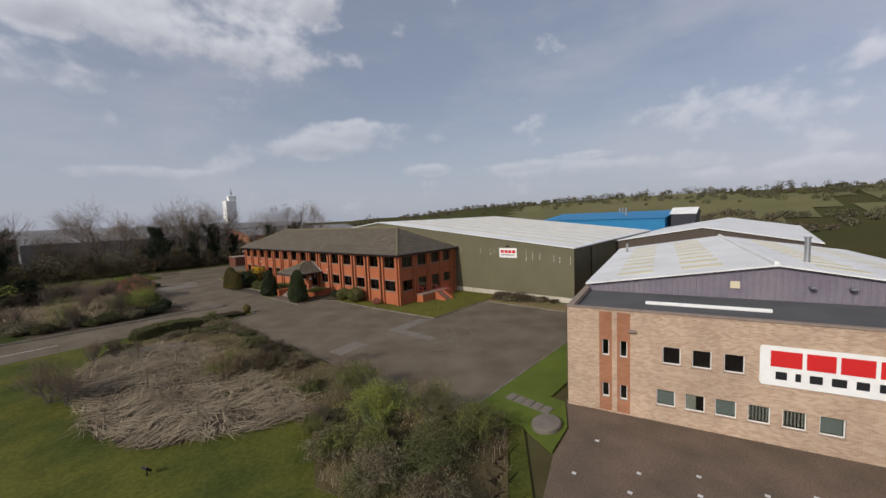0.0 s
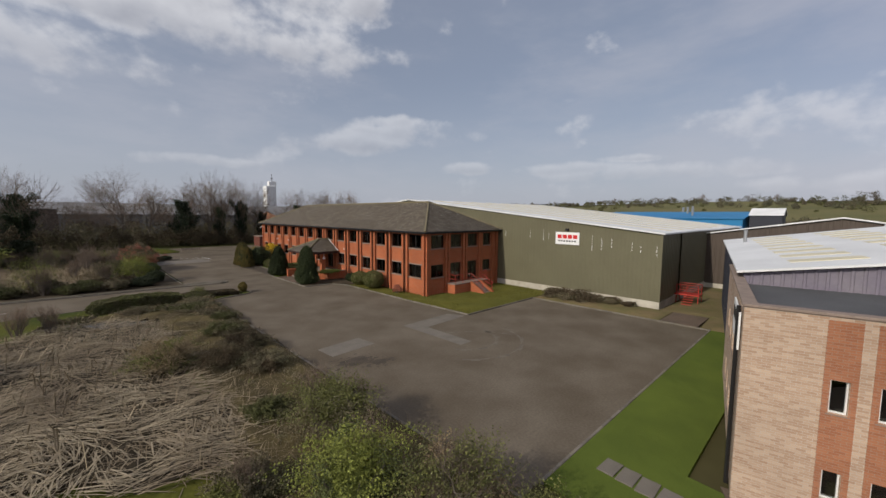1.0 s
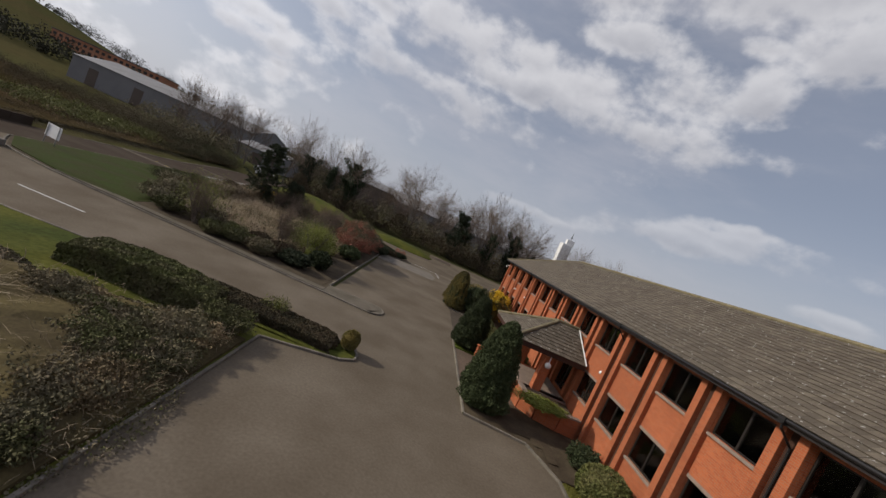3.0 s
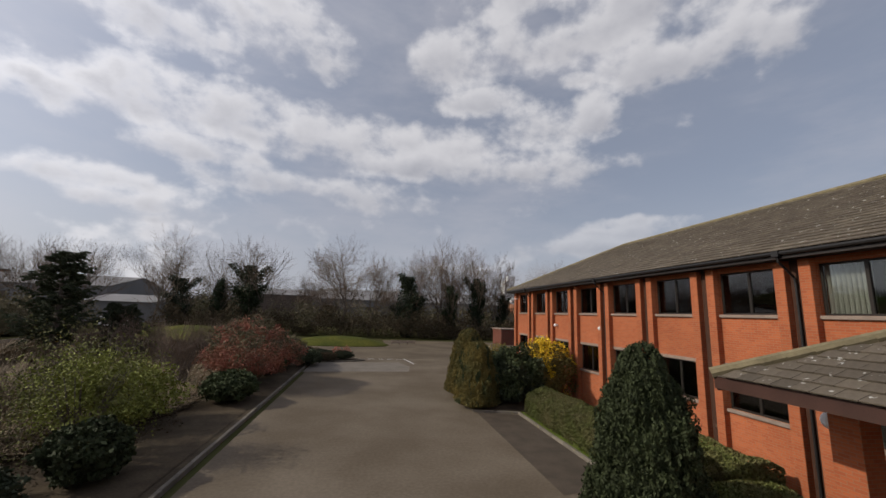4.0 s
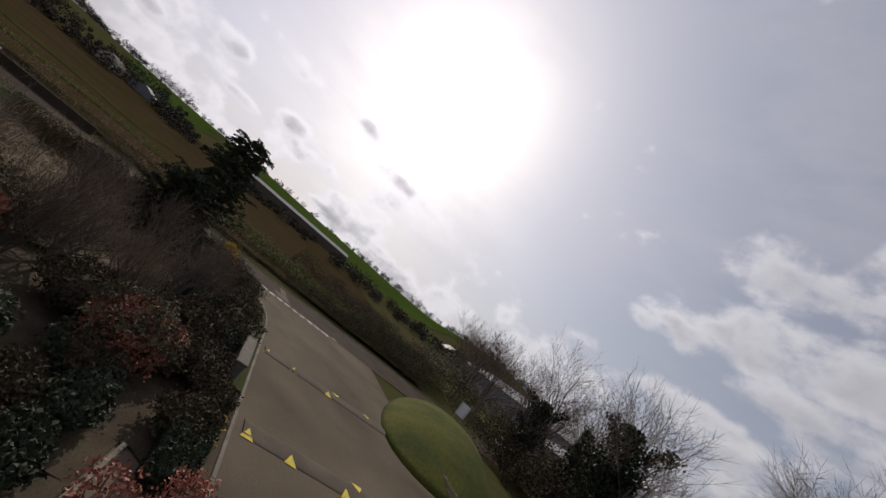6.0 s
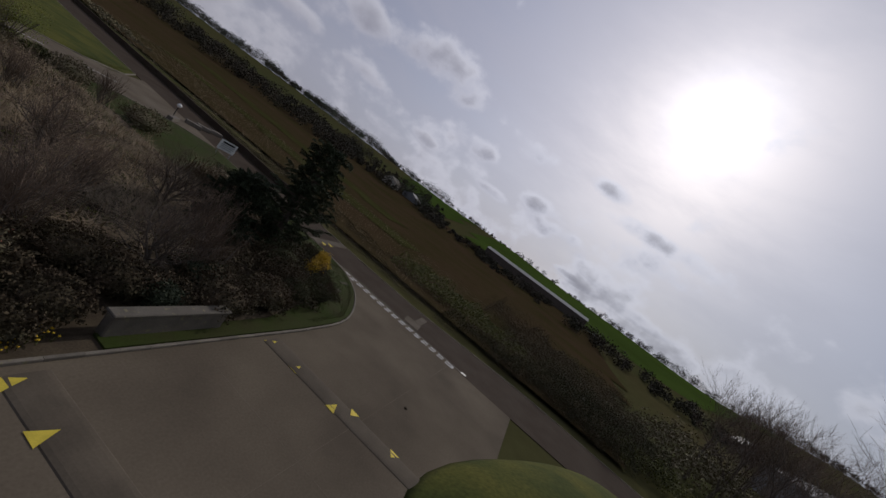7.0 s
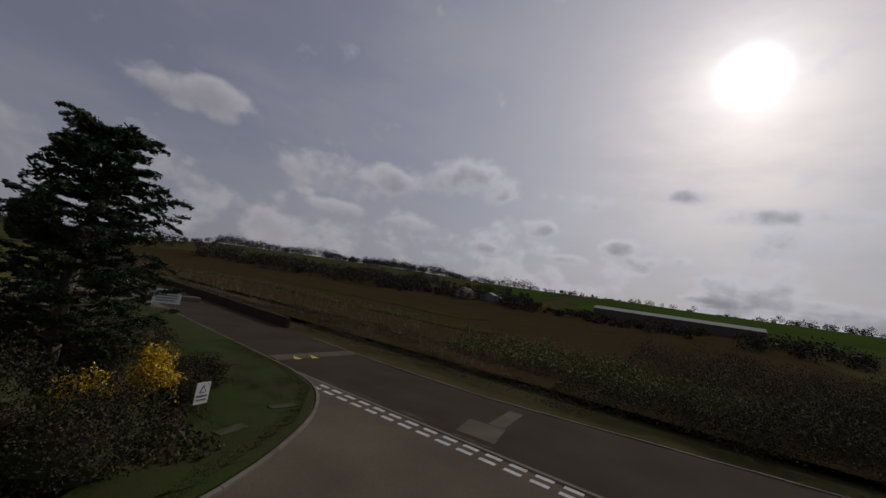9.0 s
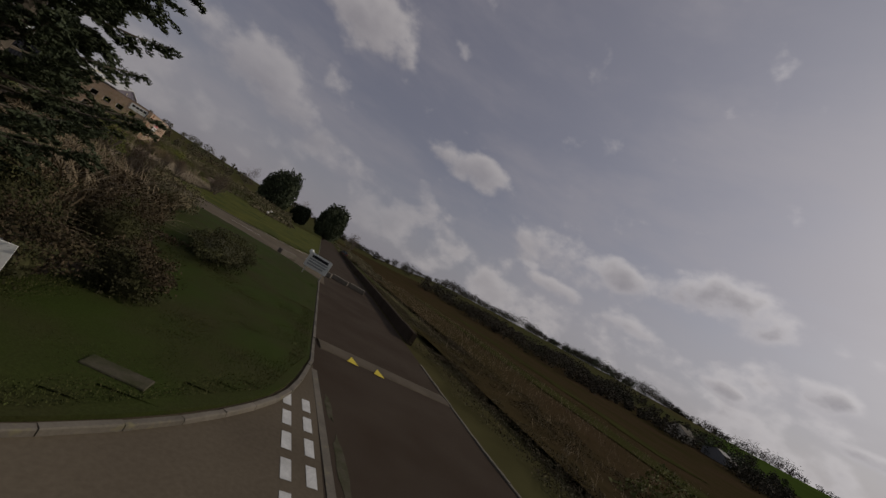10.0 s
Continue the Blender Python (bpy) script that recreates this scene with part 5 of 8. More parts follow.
def inside(poly, x, y):
    hit = False
    for (xa, ya), (xb, yb) in zip(poly, poly[1:] + poly[:1]):
        if (ya > y) != (yb > y) and x < (xb - xa) * (y - ya) / (yb - ya) + xa:
            hit = not hit
    return hit


def edge_distance(poly, x, y):
    best = 1e9
    for (xa, ya), (xb, yb) in zip(poly, poly[1:] + poly[:1]):
        dx, dy = xb - xa, yb - ya
        k = max(0, min(1, ((x - xa) * dx + (y - ya) * dy) / (dx * dx + dy * dy)))
        best = min(best, math.hypot(x - xa - k * dx, y - ya - k * dy))
    return best


def bed(name, poly, top, mat, label, category, step=0.5, bumps=0.05):
    """A planted surface with an uneven top, its rim on the given outline."""
    s = Shape()
    s.prism(poly, -0.2, top)
    xs, ys = [p[0] for p in poly], [p[1] for p in poly]
    nx, ny = int((max(xs) - min(xs)) / step) + 1, int((max(ys) - min(ys)) / step) + 1
    ids = {}
    for i in range(nx + 1):
        for j in range(ny + 1):
            x, y = min(xs) + i * step, min(ys) + j * step
            if inside(poly, x, y):
                e = min(1, edge_distance(poly, x, y) / 0.8)
                z = top - 0.004 + e * (0.012 + bumps * (1.3 + noise.noise((x * 0.7, y * 0.7, 1.0)) + 0.5 * noise.noise((x * 2.3, y * 2.3, 4.0))))
                ids[i, j] = len(s.v)
                s.v.append((x, y, z))
    for (i, j), a in ids.items():
        if (i + 1, j) in ids and (i, j + 1) in ids and (i + 1, j + 1) in ids:
            s.f.append((a, ids[i + 1, j], ids[i + 1, j + 1], ids[i, j + 1]))
            s.m.append(0)
    return structure(name, s, mat, label, category)


POND = [(-59.8, -120), (-42, -70), (-22, -31), (-16.2, -27.3), (-17.15, -24), (-17.15, 13.3), (-13.6, 14.2), (-12.8, 15.1), (-13.3, 16.3), (-17.1, 16.4), (-40, 15.0), (-45.5, 12.5), (-48.8, 8.5)]
bed("lawn", POND, 0.07, "pond_lawn", "green lawn sloping round a reed pond", "lawn", 1.0, 0.06)
REEDS = smooth_line([(-32.2, -1.0), (-32.3, -5.5), (-31.5, -10.2), (-30.2, -12.9), (-27.8, -14.0), (-25.2, -16.3), (-22.5, -15.6), (-21.6, -12.5), (-22.4, -7.5), (-22.0, -1), (-22.6, 5.5), (-25.0, 8.6), (-28.6, 9.0), (-31.4, 6), (-32.2, -1.0)])[:-1]
bed("reed_bed", REEDS, 0.13, "reedbed", "flattened dry reed litter", "reed bed", 0.6, 0.08)
slab("water", smooth_line([(-26.6, 8.3), (-25.4, 6.4), (-23.4, 6.3), (-22.8, 7.6), (-24.4, 8.9), (-26.6, 8.3)])[:-1], 0.33, "water", "dark still water in the pond's corner", "pond", -0.05)
SCRUB = [(-24, -31.0), (-17.4, -27.0), (-17.3, 12.3), (-27.0, 10.7), (-26.2, 9.4), (-22.7, 6.2), (-22.0, 0.0), (-22.1, -8), (-23.2, -17), (-26.2, -22.5)]
bed("rough_bank", SCRUB, 0.2, "bank_ground", "rough grass bank beside the car park", "grass bank", 0.6, 0.2)
bed("lawn", [(-16.0, -23.95), (8.1, -23.95), (8.1, -27.15), (-12.3, -27.15), (-12.4, -28.15), (-15.0, -29.35), (-17.5, -29.6), (-16.4, -27.4)], 0.09, "lawn", "narrow green lawn beside the factory", "lawn", 0.5, 0.03)
bed("paved_pad", rect(8.35, -23.0, 12.3, -20.3), 0.1, "yard", "worn tarmac pad before the red steps", "paving", 0.5, 0.01)
bed("rough_bank", rect(8.35, -20.25, 12.3, -8.2), 0.1, "rough_grass", "straw-coloured rough grass strip by the warehouse", "grass bank", 0.5, 0.1)
bed("rough_bank", [(8.3, -27.1), (8.3, -23.2), (12.3, -23.0), (12.3, -19.1), (29.9, -19.1), (29.9, -27.1)], 0.05, "rough_grass", "rough grass and old paving between the sheds", "grass bank", 0.8, 0.08)
FRONT = [(8.2, -8.0), (-2.0, -8.0), (-2.4, 0), (-2.6, 11.5), (0, 11.5), (0, 0), (12.35, 0), (12.35, -8.0)]
bed("lawn", FRONT, 0.09, "front_lawn", "green lawn round the office corner", "lawn", 0.4, 0.03)
BED_A = [(-2.6, 11.6), (-3.6, 13.6), (-6.9, 14.1), (-6.9, 17.3), (-0.01, 17.3), (-0.01, 11.6)]
bed("shrub_bed", BED_A, 0.1, "mulch", "bare soil shrub bed by the porch", "shrub bed")
slab("porch_paving", rect(-6.9, 17.35, -3.3, 23.5), 0.06, "yard", "dark brown paving before the porch", "paving")
BED_B = [(-6.9, 23.6), (-6.9, 25.7), (-4.7, 27.2), (-4.7, 35.4), (-0.01, 35.4), (-0.01, 23.6)]
bed("lawn", BED_B, 0.1, "lawn", "small lawn behind the hedge", "lawn")
BED_C = [(-4.7, 35.6), (-6.9, 36.0), (-6.95, 40.5), (-6.2, 42.6), (-0.01, 42.6), (-0.01, 35.6)]
bed("shrub_bed", BED_C, 0.1, "mulch", "soil bed under golden conifers", "shrub bed")
BED_D = [(-6.2, 42.7), (-4.8, 45.2), (-3.6, 49.2), (-2.4, 57.7), (-0.9, 54), (-0.4, 49.5), (-0.01, 47.9), (-0.01, 42.7)]
bed("lawn", BED_D, 0.1, "lawn", "tongue of green lawn past the office", "lawn")
ISLAND = [(-17.4, 25.5), (-17.5, 54.4), (-13.6, 55.1), (-12.7, 55.9), (-13.4, 56.9), (-17.2, 57.3), (-15.7, 59.4), *smooth_line([(-32, 59.5), (-37, 59.0), (-41.65, 56.5), (-44.5, 53.4), (-45.55, 50)]), (-47.4, 29.4), (-44.0, 26.2), (-39, 24.8), (-17.4, 23.5)]
bed("island_bed", ISLAND, 0.06, "mulch", "planted island of bare soil and litter", "shrub bed", 0.8, 0.03)
VERGE = [(-47.3, 29.6), (-43.9, 26.4), (-38, 24.9), (-33.2, 25.4), (-33.4, 28), (-35.2, 33), (-35.4, 39.5), (-39.0, 44), (-40.2, 49), (-39.0, 54.5), (-34, 57.4), (-30, 58.5), (-22.5, 58.75), (-22.5, 59.42), *smooth_line([(-32, 59.45), (-37, 58.95), (-41.6, 56.45), (-44.4, 53.4), (-45.5, 50)])]
bed("lawn", VERGE, 0.135, "verge", "green verge along the estate road", "lawn", 0.5, 0.03)
ISLAND_REEDS = [(-32.6, 30), (-30, 27.5), (-23, 29), (-20.5, 36), (-21, 46), (-24, 53), (-31, 54.5), (-36, 50), (-34.8, 40)]
bed("reed_bed", ISLAND_REEDS, 0.2, "reedbed", "dry reed litter on the island", "reed bed", 0.7, 0.1)
slab("island_paving", [(-17.4, 23.6), (-39.0, 24.95), (-38.6, 25.6), (-17.4, 24.3)], 0.13, "patch_dark", "weathered concrete edging along the island", "paving")
slab("island_tip", [(-17.4, 23.45), (-13.6, 23.2), *arc(-13.9, 24.3, 1.1, -90, 90, 8), (-17.4, 25.45)], 0.1, "patch_dark", "weathered concrete island nose", "paving")
kerb([(-17.15, -24.0), (-17.15, 13.3), (-13.6, 14.2), (-12.85, 14.8), (-12.85, 15.5), (-13.3, 16.35), (-17.1, 16.45), (-40, 15.05), (-45.5, 12.55), (-48.85, 8.4), (-59.85, -120)])
kerb([(-16.0, -23.88), (8.2, -23.88), (8.2, -8.06), (-2.06, -8.06), (-2.46, 0), (-2.66, 11.5), (-3.7, 13.6), (-6.95, 14.05), (-6.95, 25.75), (-4.76, 27.2), (-4.76, 35.5), (-6.95, 35.95), (-7.0, 40.5), (-6.3, 42.7), (-4.9, 45.2), (-3.7, 49.2), (-2.45, 57.75)])
kerb([(-17.45, 25.5), (-17.55, 54.35), (-13.55, 55.05), (-12.65, 55.9), (-13.4, 56.98), (-17.0, 57.4)])
kerb([(-15.6, 59.47), *smooth_line([(-32, 59.55), (-37, 59.05), (-41.7, 56.55), (-44.55, 53.45), (-45.62, 50)]), *smooth_line([(-47.45, 29.3), (-44.0, 26.1), (-39, 24.7)]), (-17.4, 23.45), (-13.7, 23.15), *arc(-13.9, 24.3, 1.15, -80, 90, 6), (-17.4, 25.52)])
kerb([(-53.1, 42), (-52.35, 51), (-52.25, 58), (-54.5, 72), (-52.6, 139)], "sunken kerb along the estate road", top=0.05)


slab("flush_kerb", [(-45.82, 50.4), (-45.64, 50.4), (-45.6, 66.4), (-45.78, 66.4)], 0.014, "kerb", "flush concrete kerb across the junction mouth", "kerb", -0.05)
for k, (x, y, rx, ry) in enumerate(((-46.05, 55.0, 0.16, 1.3), (-46.1, 57.6, 0.2, 1.0), (-46.0, 52.6, 0.12, 0.8), (-46.0, 60.6, 0.12, 1.2))):
    slab("moss_patch", [(x + rx * q * math.cos(a), y + ry * q * math.sin(a)) for a, q in ((2 * math.pi * i / 18, 0.8 + 0.4 * noise.noise((i * 0.9, k * 3.1, 0.0))) for i in range(18))], 0.006, "cover_stone", "mossy dirt gathered along the kerb", "moss", -0.05)


def marking(name, polys, z, mat, label, category="road marking", group=""):
    for poly in polys:
        s = Shape()
        s.prism(poly, z - 0.003, z)
        solid(name, s, mat, label, category, group)


YARD_DOTS = [(-15.2, -31.0), (-18.3, -31.0), (-16.6, -33.3), (-18.1, -33.3), (-15.3, -35.4), (-16.6, -35.6), (-15.0, -37.7), (-14.0, -39.2)]

# repaired strips in the asphalt
for poly in ([(-8.3, -6.7), (-3.1, -6.5), (-2.4, -8.0), (-7.1, -8.3), (-7.1, -12.9), (-8.2, -12.9)], [(-15.7, -7.2), (-12.5, -6.9), (-12.3, -8.7), (-15.6, -9.0)]):
    slab("asphalt_repair", poly, 0.006, "patch", "paler repaired strip of asphalt", "paving", -0.05)
slab("asphalt_repair", [(-17.6, 57.2), (-11.8, 57.2), (-11.8, 59.55), (-15.9, 59.55)], 0.003, "asphalt", "asphalt strip at the island's nose", "paving", -0.05)
slab("asphalt_repair", [(-17.3, 48.6), (-9.0, 49.0), (-8.6, 52), (-9.4, 54.8), (-17.3, 54.2)], 0.006, "patch", "large paler patch of asphalt", "paving", -0.05)
slab("asphalt_repair", [(-48.2, 59.2), (-46.4, 59.6), (-46.5, 61.2), (-48.4, 60.8)], 0.006, "hump", "concrete square let into the road", "paving", -0.05)
slab("asphalt_repair", [(-51.3, 59.7), (-48.4, 60.0), (-48.4, 60.7), (-51.3, 60.4)], 0.006, "hump", "paler trench repair across the road", "paving", -0.05)
slab("asphalt_repair", [(-6.85, 27.0), (-4.85, 27.4), (-4.85, 35.3), (-6.85, 35.8)], 0.005, "stain", "darker lay-by beside the hedge", "paving", -0.05)

dash = [[(-45.45 + o, 52.75 + 0.87 * i), (-45.25 + o, 52.75 + 0.87 * i), (-45.25 + o, 53.33 + 0.87 * i), (-45.45 + o, 53.33 + 0.87 * i)] for o in (0.0, 0.48) for i in range(15)]
marking("give_way_dash", dash, 0.016, "line_white", "worn white give-way dash on the tarmac", group="give-way dashes at the junction")
marking("give_way_dash", [[(-45.45, 65.55), (-44.75, 65.55), (-44.75, 65.75), (-45.45, 65.75)]], 0.016, "line_white", "worn white end mark of the give-way line", group="give-way dashes at the junction")
marking("centre_line", [rect(-35.3, 19.3, -31.2, 19.42), rect(-41.5, 19.3, -38.4, 19.42)], 0.01, "line_white", "worn white centre line of the side road", group="centre lines")
marking("edge_dash", [rect(-12.4 + 0.95 * i, 57.2, -11.7 + 0.95 * i, 57.35) for i in range(4)], 0.014, "line_white", "short white dash at the drive's mouth", group="edge dashes")
marking("white_line", [[(-8.75, 57.4), (-8.6, 57.4), (-7.9, 53.7), (-8.05, 53.7)]], 0.014, "line_white", "single white tick on the drive")
marking("parking_dot", [rect(x - 0.09, y - 0.09, x + 0.09, y + 0.09) for x, y in YARD_DOTS], 0.006, "line_white", "small white paint dot in the yard", group="yard dots")

# joints of the concrete apron
for line in ([(-45.0, 65.35), (13.5, 65.35)], *[[(x, 59.9), (x, 71.4)] for x in (-39, -33, -25.5, -14.5, -8, -1, 6)]):
    (xa, ya), (xb, yb) = line
    s = Shape()
    s.box(min(xa, xb) - 0.012, min(ya, yb) - 0.012, -0.01, max(xa, xb) + 0.012, max(ya, yb) + 0.012, 0.0095)
    structure("joint", s, "asphalt", "dark tarred joint in the concrete", "joint")


def speed_hump(p0, p1, width=1.1, height=0.07):
    a, b = Vector((*p0, 0)), Vector((*p1, 0))
    u = (b - a).normalized()
    n = Vector((-u.y, u.x, 0))
    s = Shape()
    prof = [(math.cos(t) * -width / 2, math.sin(t) * height) for t in (math.pi * i / 8 for i in range(9))]
    ring = lambda c: [c + n * o + Vector((0, 0, 0.004 + h)) for o, h in prof]
    s.loft([ring(a), ring(b)])
    return solid("speed_hump", s, "hump", "low concrete hump across the way", "speed hump", "speed humps")


speed_hump((-20.6, 59.9), (-20.9, 71.2))
speed_hump((-29.2, 59.9), (-29.5, 71.2))
speed_hump((-46.1, 47.4), (-52.5, 47.0))


def hump_mark(x, y, turn, size=0.5):
    s = Shape()
    s.prism([(-size * 0.55, -size / 2), (-size * 0.55, size / 2), (size * 0.55, 0)], -0.004, 0.004)
    ob = solid("hump_triangle", s, "line_yellow", "yellow painted triangle on a speed hump", "road marking", "hump triangles")
    ob.matrix_basis = pose(x, y, 0.058, 0, -7, turn)


for x in (-20.3, -29.0):
    for y in (60.1, 61.8, 64.2):
        hump_mark(x, y, 180)
for x in (-21.1, -29.7):
    for y in (64.9, 67.3, 69.6):
        hump_mark(x, y, 0)
for x in (-47.5, -48.7):
    hump_mark(x, 47.75, -90, 0.5)


# ---- grass mounds ----
def mound(cx, cy, rx, ry, h, turn, label):
    s = Shape()
    n, rings = 36, [1.0, 0.93, 0.82, 0.66, 0.46, 0.24, 0.05]
    rs = []
    for r in rings:
        z = h * (1 - r ** 2.4) - 0.05
        ring = []
        for j in range(n):
            t = 2 * math.pi * j / n
            c, q = math.cos(t), math.sin(t)
            e = (abs(c) ** 2.6 + abs(q) ** 2.6) ** (-1 / 2.6)
            x, y = rx * r * e * c, ry * r * e * q
            a = math.radians(turn)
            X, Y = cx + x * math.cos(a) - y * math.sin(a), cy + x * math.sin(a) + y * math.cos(a)
            ring.append((X, Y, z + 0.06 * noise.noise((X * 0.6, Y * 0.6, 2.0)) * (1 - r)))
        rs.append(ring)
    s.loft(rs)
    ob = structure("grass_mound", s, "pond_lawn", label, "mound")
    ob.data.polygons.foreach_set("use_smooth", [True] * len(ob.data.polygons))


mound(-36.2, 77.0, 12.8, 5.4, 2.0, -30, "low mown grass mound beside the apron")
mound(-16.6, 74.4, 7.3, 4.2, 1.2, 0, "low mown grass mound facing the drive")


# ---- walls, signs and small furniture ----
def build_low_wall():
    s = Shape()
    y = 37.0
    while y > -75:
        x0, x1, top = road_edge(y) - 7.45, road_edge(y - 1.93) - 7.45, 0.85 + random.uniform(-0.03, 0.03)
        ring = lambda k, z: [(x0 - 0.18 + k, y - k, z), (x1 - 0.18 + k, y - 1.93 + k, z), (x1 + 0.18 - k, y - 1.93 + k, z), (x0 + 0.18 - k, y - k, z)]
        s.loft([ring(0, -0.1), ring(0, top - 0.03), ring(0.03, top)])
        y -= 1.95
    solid("roadside_wall", s, "road", "low dark concrete wall along the estate road", "wall")
    s = Shape()
    s.box(-26.9, 58.55, 0.05, -22.6, 58.95, 0.85, 0, 0.04)
    s.box(-26.95, 58.5, 0.853, -22.55, 59.0, 0.95, 0, 0.03)
    solid("entrance_wall", s, "kerb", "low weathered concrete wall among the shrubs", "wall")


build_low_wall()


def sign_board(x, y, turn, w, h, z, name, label, rows, tri=False, posts=2, panel="white_paint"):
    p = thing(name, label, "sign", (x, y, 0), turn=turn)
    for px in ((-w * 0.38, w * 0.38) if posts == 2 else (0,)):
        s = Shape()
        s.tube([(px, 0.05, 0), (px, 0.05, z + h / 2)], 0.035, 8)
        part("post", s, "steel", p, "grey steel post")
    s = Shape()
    s.box(-w / 2, -0.012, z - h / 2, w / 2, 0.012, z + h / 2, 0, 0.005)
    part("panel", s, panel, p)
    for (a, b, z0, z1, m) in rows:
        t = Shape()
        t.box(a * w, -0.02, z + z0 * h, b * w, -0.013, z + z1 * h)
        part("text_bar", t, m, p)
    if tri:
        t = Shape()
        t.loft([[(0, yy, z + h * 0.36), (-w * 0.27, yy, z + h * 0.02), (w * 0.27, yy, z + h * 0.02)] for yy in (-0.013, -0.02)])
        part("warning_triangle", t, "sign_black", p)
        t = Shape()
        t.loft([[(0, yy, z + h * 0.29), (-w * 0.19, yy, z + h * 0.055), (w * 0.19, yy, z + h * 0.055)] for yy in (-0.021, -0.025)])
        part("triangle_inside", t, "white_paint", p)
    return p


sign_board(-46.4, 31.6, 165, 1.9, 1.15, 1.35, "site_board", "white notice board on two posts in the verge",
           [(-0.36, 0.36, 0.2, 0.38, "sign_black"), (-0.4, 0.4, 0.02, 0.12, "steel"), (-0.4, 0.38, -0.16, -0.06, "steel"), (-0.4, 0.3, -0.34, -0.24, "steel")])
sign_board(-39.4, 54.2, 193, 0.48, 0.68, 0.72, "warning_sign", "small white warning sign on a post in the grass",
           [(-0.38, 0.38, -0.18, -0.08, "steel"), (-0.34, 0.34, -0.34, -0.26, "steel")], True, 1)
sign_board(-56.0, 90.5, 215, 1.6, 1.9, 1.5, "parking_board", "pale notice board at the parking edge",
           [(-0.4, 0.4, 0.3, 0.4, "steel"), (-0.4, 0.4, 0.1, 0.2, "steel"), (-0.4, 0.4, -0.1, 0.0, "steel"), (-0.4, 0.4, -0.3, -0.2, "steel")])


def globe_bollard(x, y):
    p = thing("globe_bollard", "white globe lamp on a short dark post", "lamp", (x, y, 0), "globe bollards")
    s = Shape()
    s.tube([(0, 0, 0), (0, 0, 1.15)], 0.05, 8)
    part("post", s, "gutter", p)
    s = Shape()
    s.ball((0, 0, 1.35), 0.24, 14, 10)
    part("globe", s, "white_paint", p)


for x, y in ((-39.2, -32.5), (-39.4, -15.6), (-46.4, 22.0)):
    globe_bollard(x, y)


def concrete_block(x, y, turn):
    s = Shape()
    s.box(-0.9, -0.3, 0, 0.9, 0.3, 0.5, 0, 0.05)
    ob = solid("concrete_block", s, "patch", "rough grey concrete block beside the road", "block", "concrete blocks")
    ob.matrix_basis = pose(x, y, 0, 0, 0, turn)


for x, y, t in ((-44.4, 25.2, 35), (-48.3, 23.0, -20), (-50.3, 22.1, -15), (-52.4, 21.6, -5)):
    concrete_block(x, y, t)


def ground_light(x, y):
    p = thing("ground_floodlight", "black floodlight on a spike in the lawn", "lamp", (x, y, 0))
    s = Shape()
    s.tube([(0, 0, 0), (0, 0, 0.4)], 0.03, 6)
    part("spike", s, "gutter", p)
    s = Shape()
    s.box(-0.05, -0.19, -0.17, 0.05, 0.19, 0.17, 0, 0.02)
    part("lamp_head", s, "gutter", p).matrix_basis = pose(0, 0, 0.5, 0, -38, 20)
    s = Shape()
    s.box(0.052, -0.16, -0.14, 0.06, 0.16, 0.14)
    part("lens", s, "car_glass", p).matrix_basis = pose(0, 0, 0.5, 0, -38, 20)


ground_light(-30.7, -15.2)


def build_manhole():
    s = Shape()
    ring = lambda r, z: [(-15.6 + r * math.cos(a), -28.4 + r * 0.8 * math.sin(a), z) for a in (2 * math.pi * i / 20 for i in range(20))]
    s.loft([ring(0.95, 0), ring(0.95, 0.32), ring(0.88, 0.36), ring(0.3, 0.38)])
    solid("concrete_ring", s, "patch", "round concrete chamber cover by the path", "manhole")
    for i in range(5):
        t = Shape()
        t.box(-0.42, -0.28, 0, 0.42, 0.28, 0.05, 0, 0.01)
        ob = solid("paving_slab", t, "patch", "grey paving slab set in the lawn", "slab", "path slabs")
        ob.matrix_basis = pose(-13.8 - 0.07 * i, -25.2 - 0.62 * i, 0.13, 0, 0, -3 + 2 * (i % 3))
    for x, y, turn in ((-41.9, 54.95, -8), (-39.5, 56.05, 12)):
        t = Shape()
        t.box(-0.5, -0.19, -0.05, 0.5, 0.19, 0.025, 0, 0.015)
        ob = solid("chamber_cover", t, "cover_stone", "weathered concrete cover let into the grass", "manhole", "chamber covers")
        ob.matrix_basis = pose(x, y, 0.178, 0, 0, turn)
    t = Shape()
    t.box(-46.05, 66.4, -0.02, -45.55, 66.9, 0.012, 0, 0.005)
    solid("drain_grate", t, "gutter", "black cast drain grate at the kerb", "drain")


build_manhole()


def build_hut():
    h = thing("brick_hut", "small red brick hut with flat roof and dark doors", "hut", (0.4, 4.6, 0))
    s = Shape()
    wall_with_openings(s, 9.0, 14.5, 0, 2.55, [(11.5, 0, 13.1, 2.0)], lambda sh, a, z0, b, z1: sh.box(a, 74.0, z0, b, 74.25, z1))
    s.box(9.0, 74.25, 0, 9.25, 78.5, 2.55)
    s.box(14.25, 74.25, 0, 14.5, 78.5, 2.55)
    s.box(9.25, 78.25, 0, 14.25, 78.5, 2.55)
    part("wall", s, "hut_brick", h)
    s = Shape()
    s.box(8.85, 73.85, 2.553, 14.65, 78.65, 2.72, 0, 0.02)
    part("roof", s, "lintel", h)
    for x in (11.5, 12.32):
        s = Shape()
        s.box(x + 0.02, 74.12, 0.02, x + 0.78, 74.17, 1.98)
        part("door", s, "gutter", h, "dark louvred door")


build_hut()


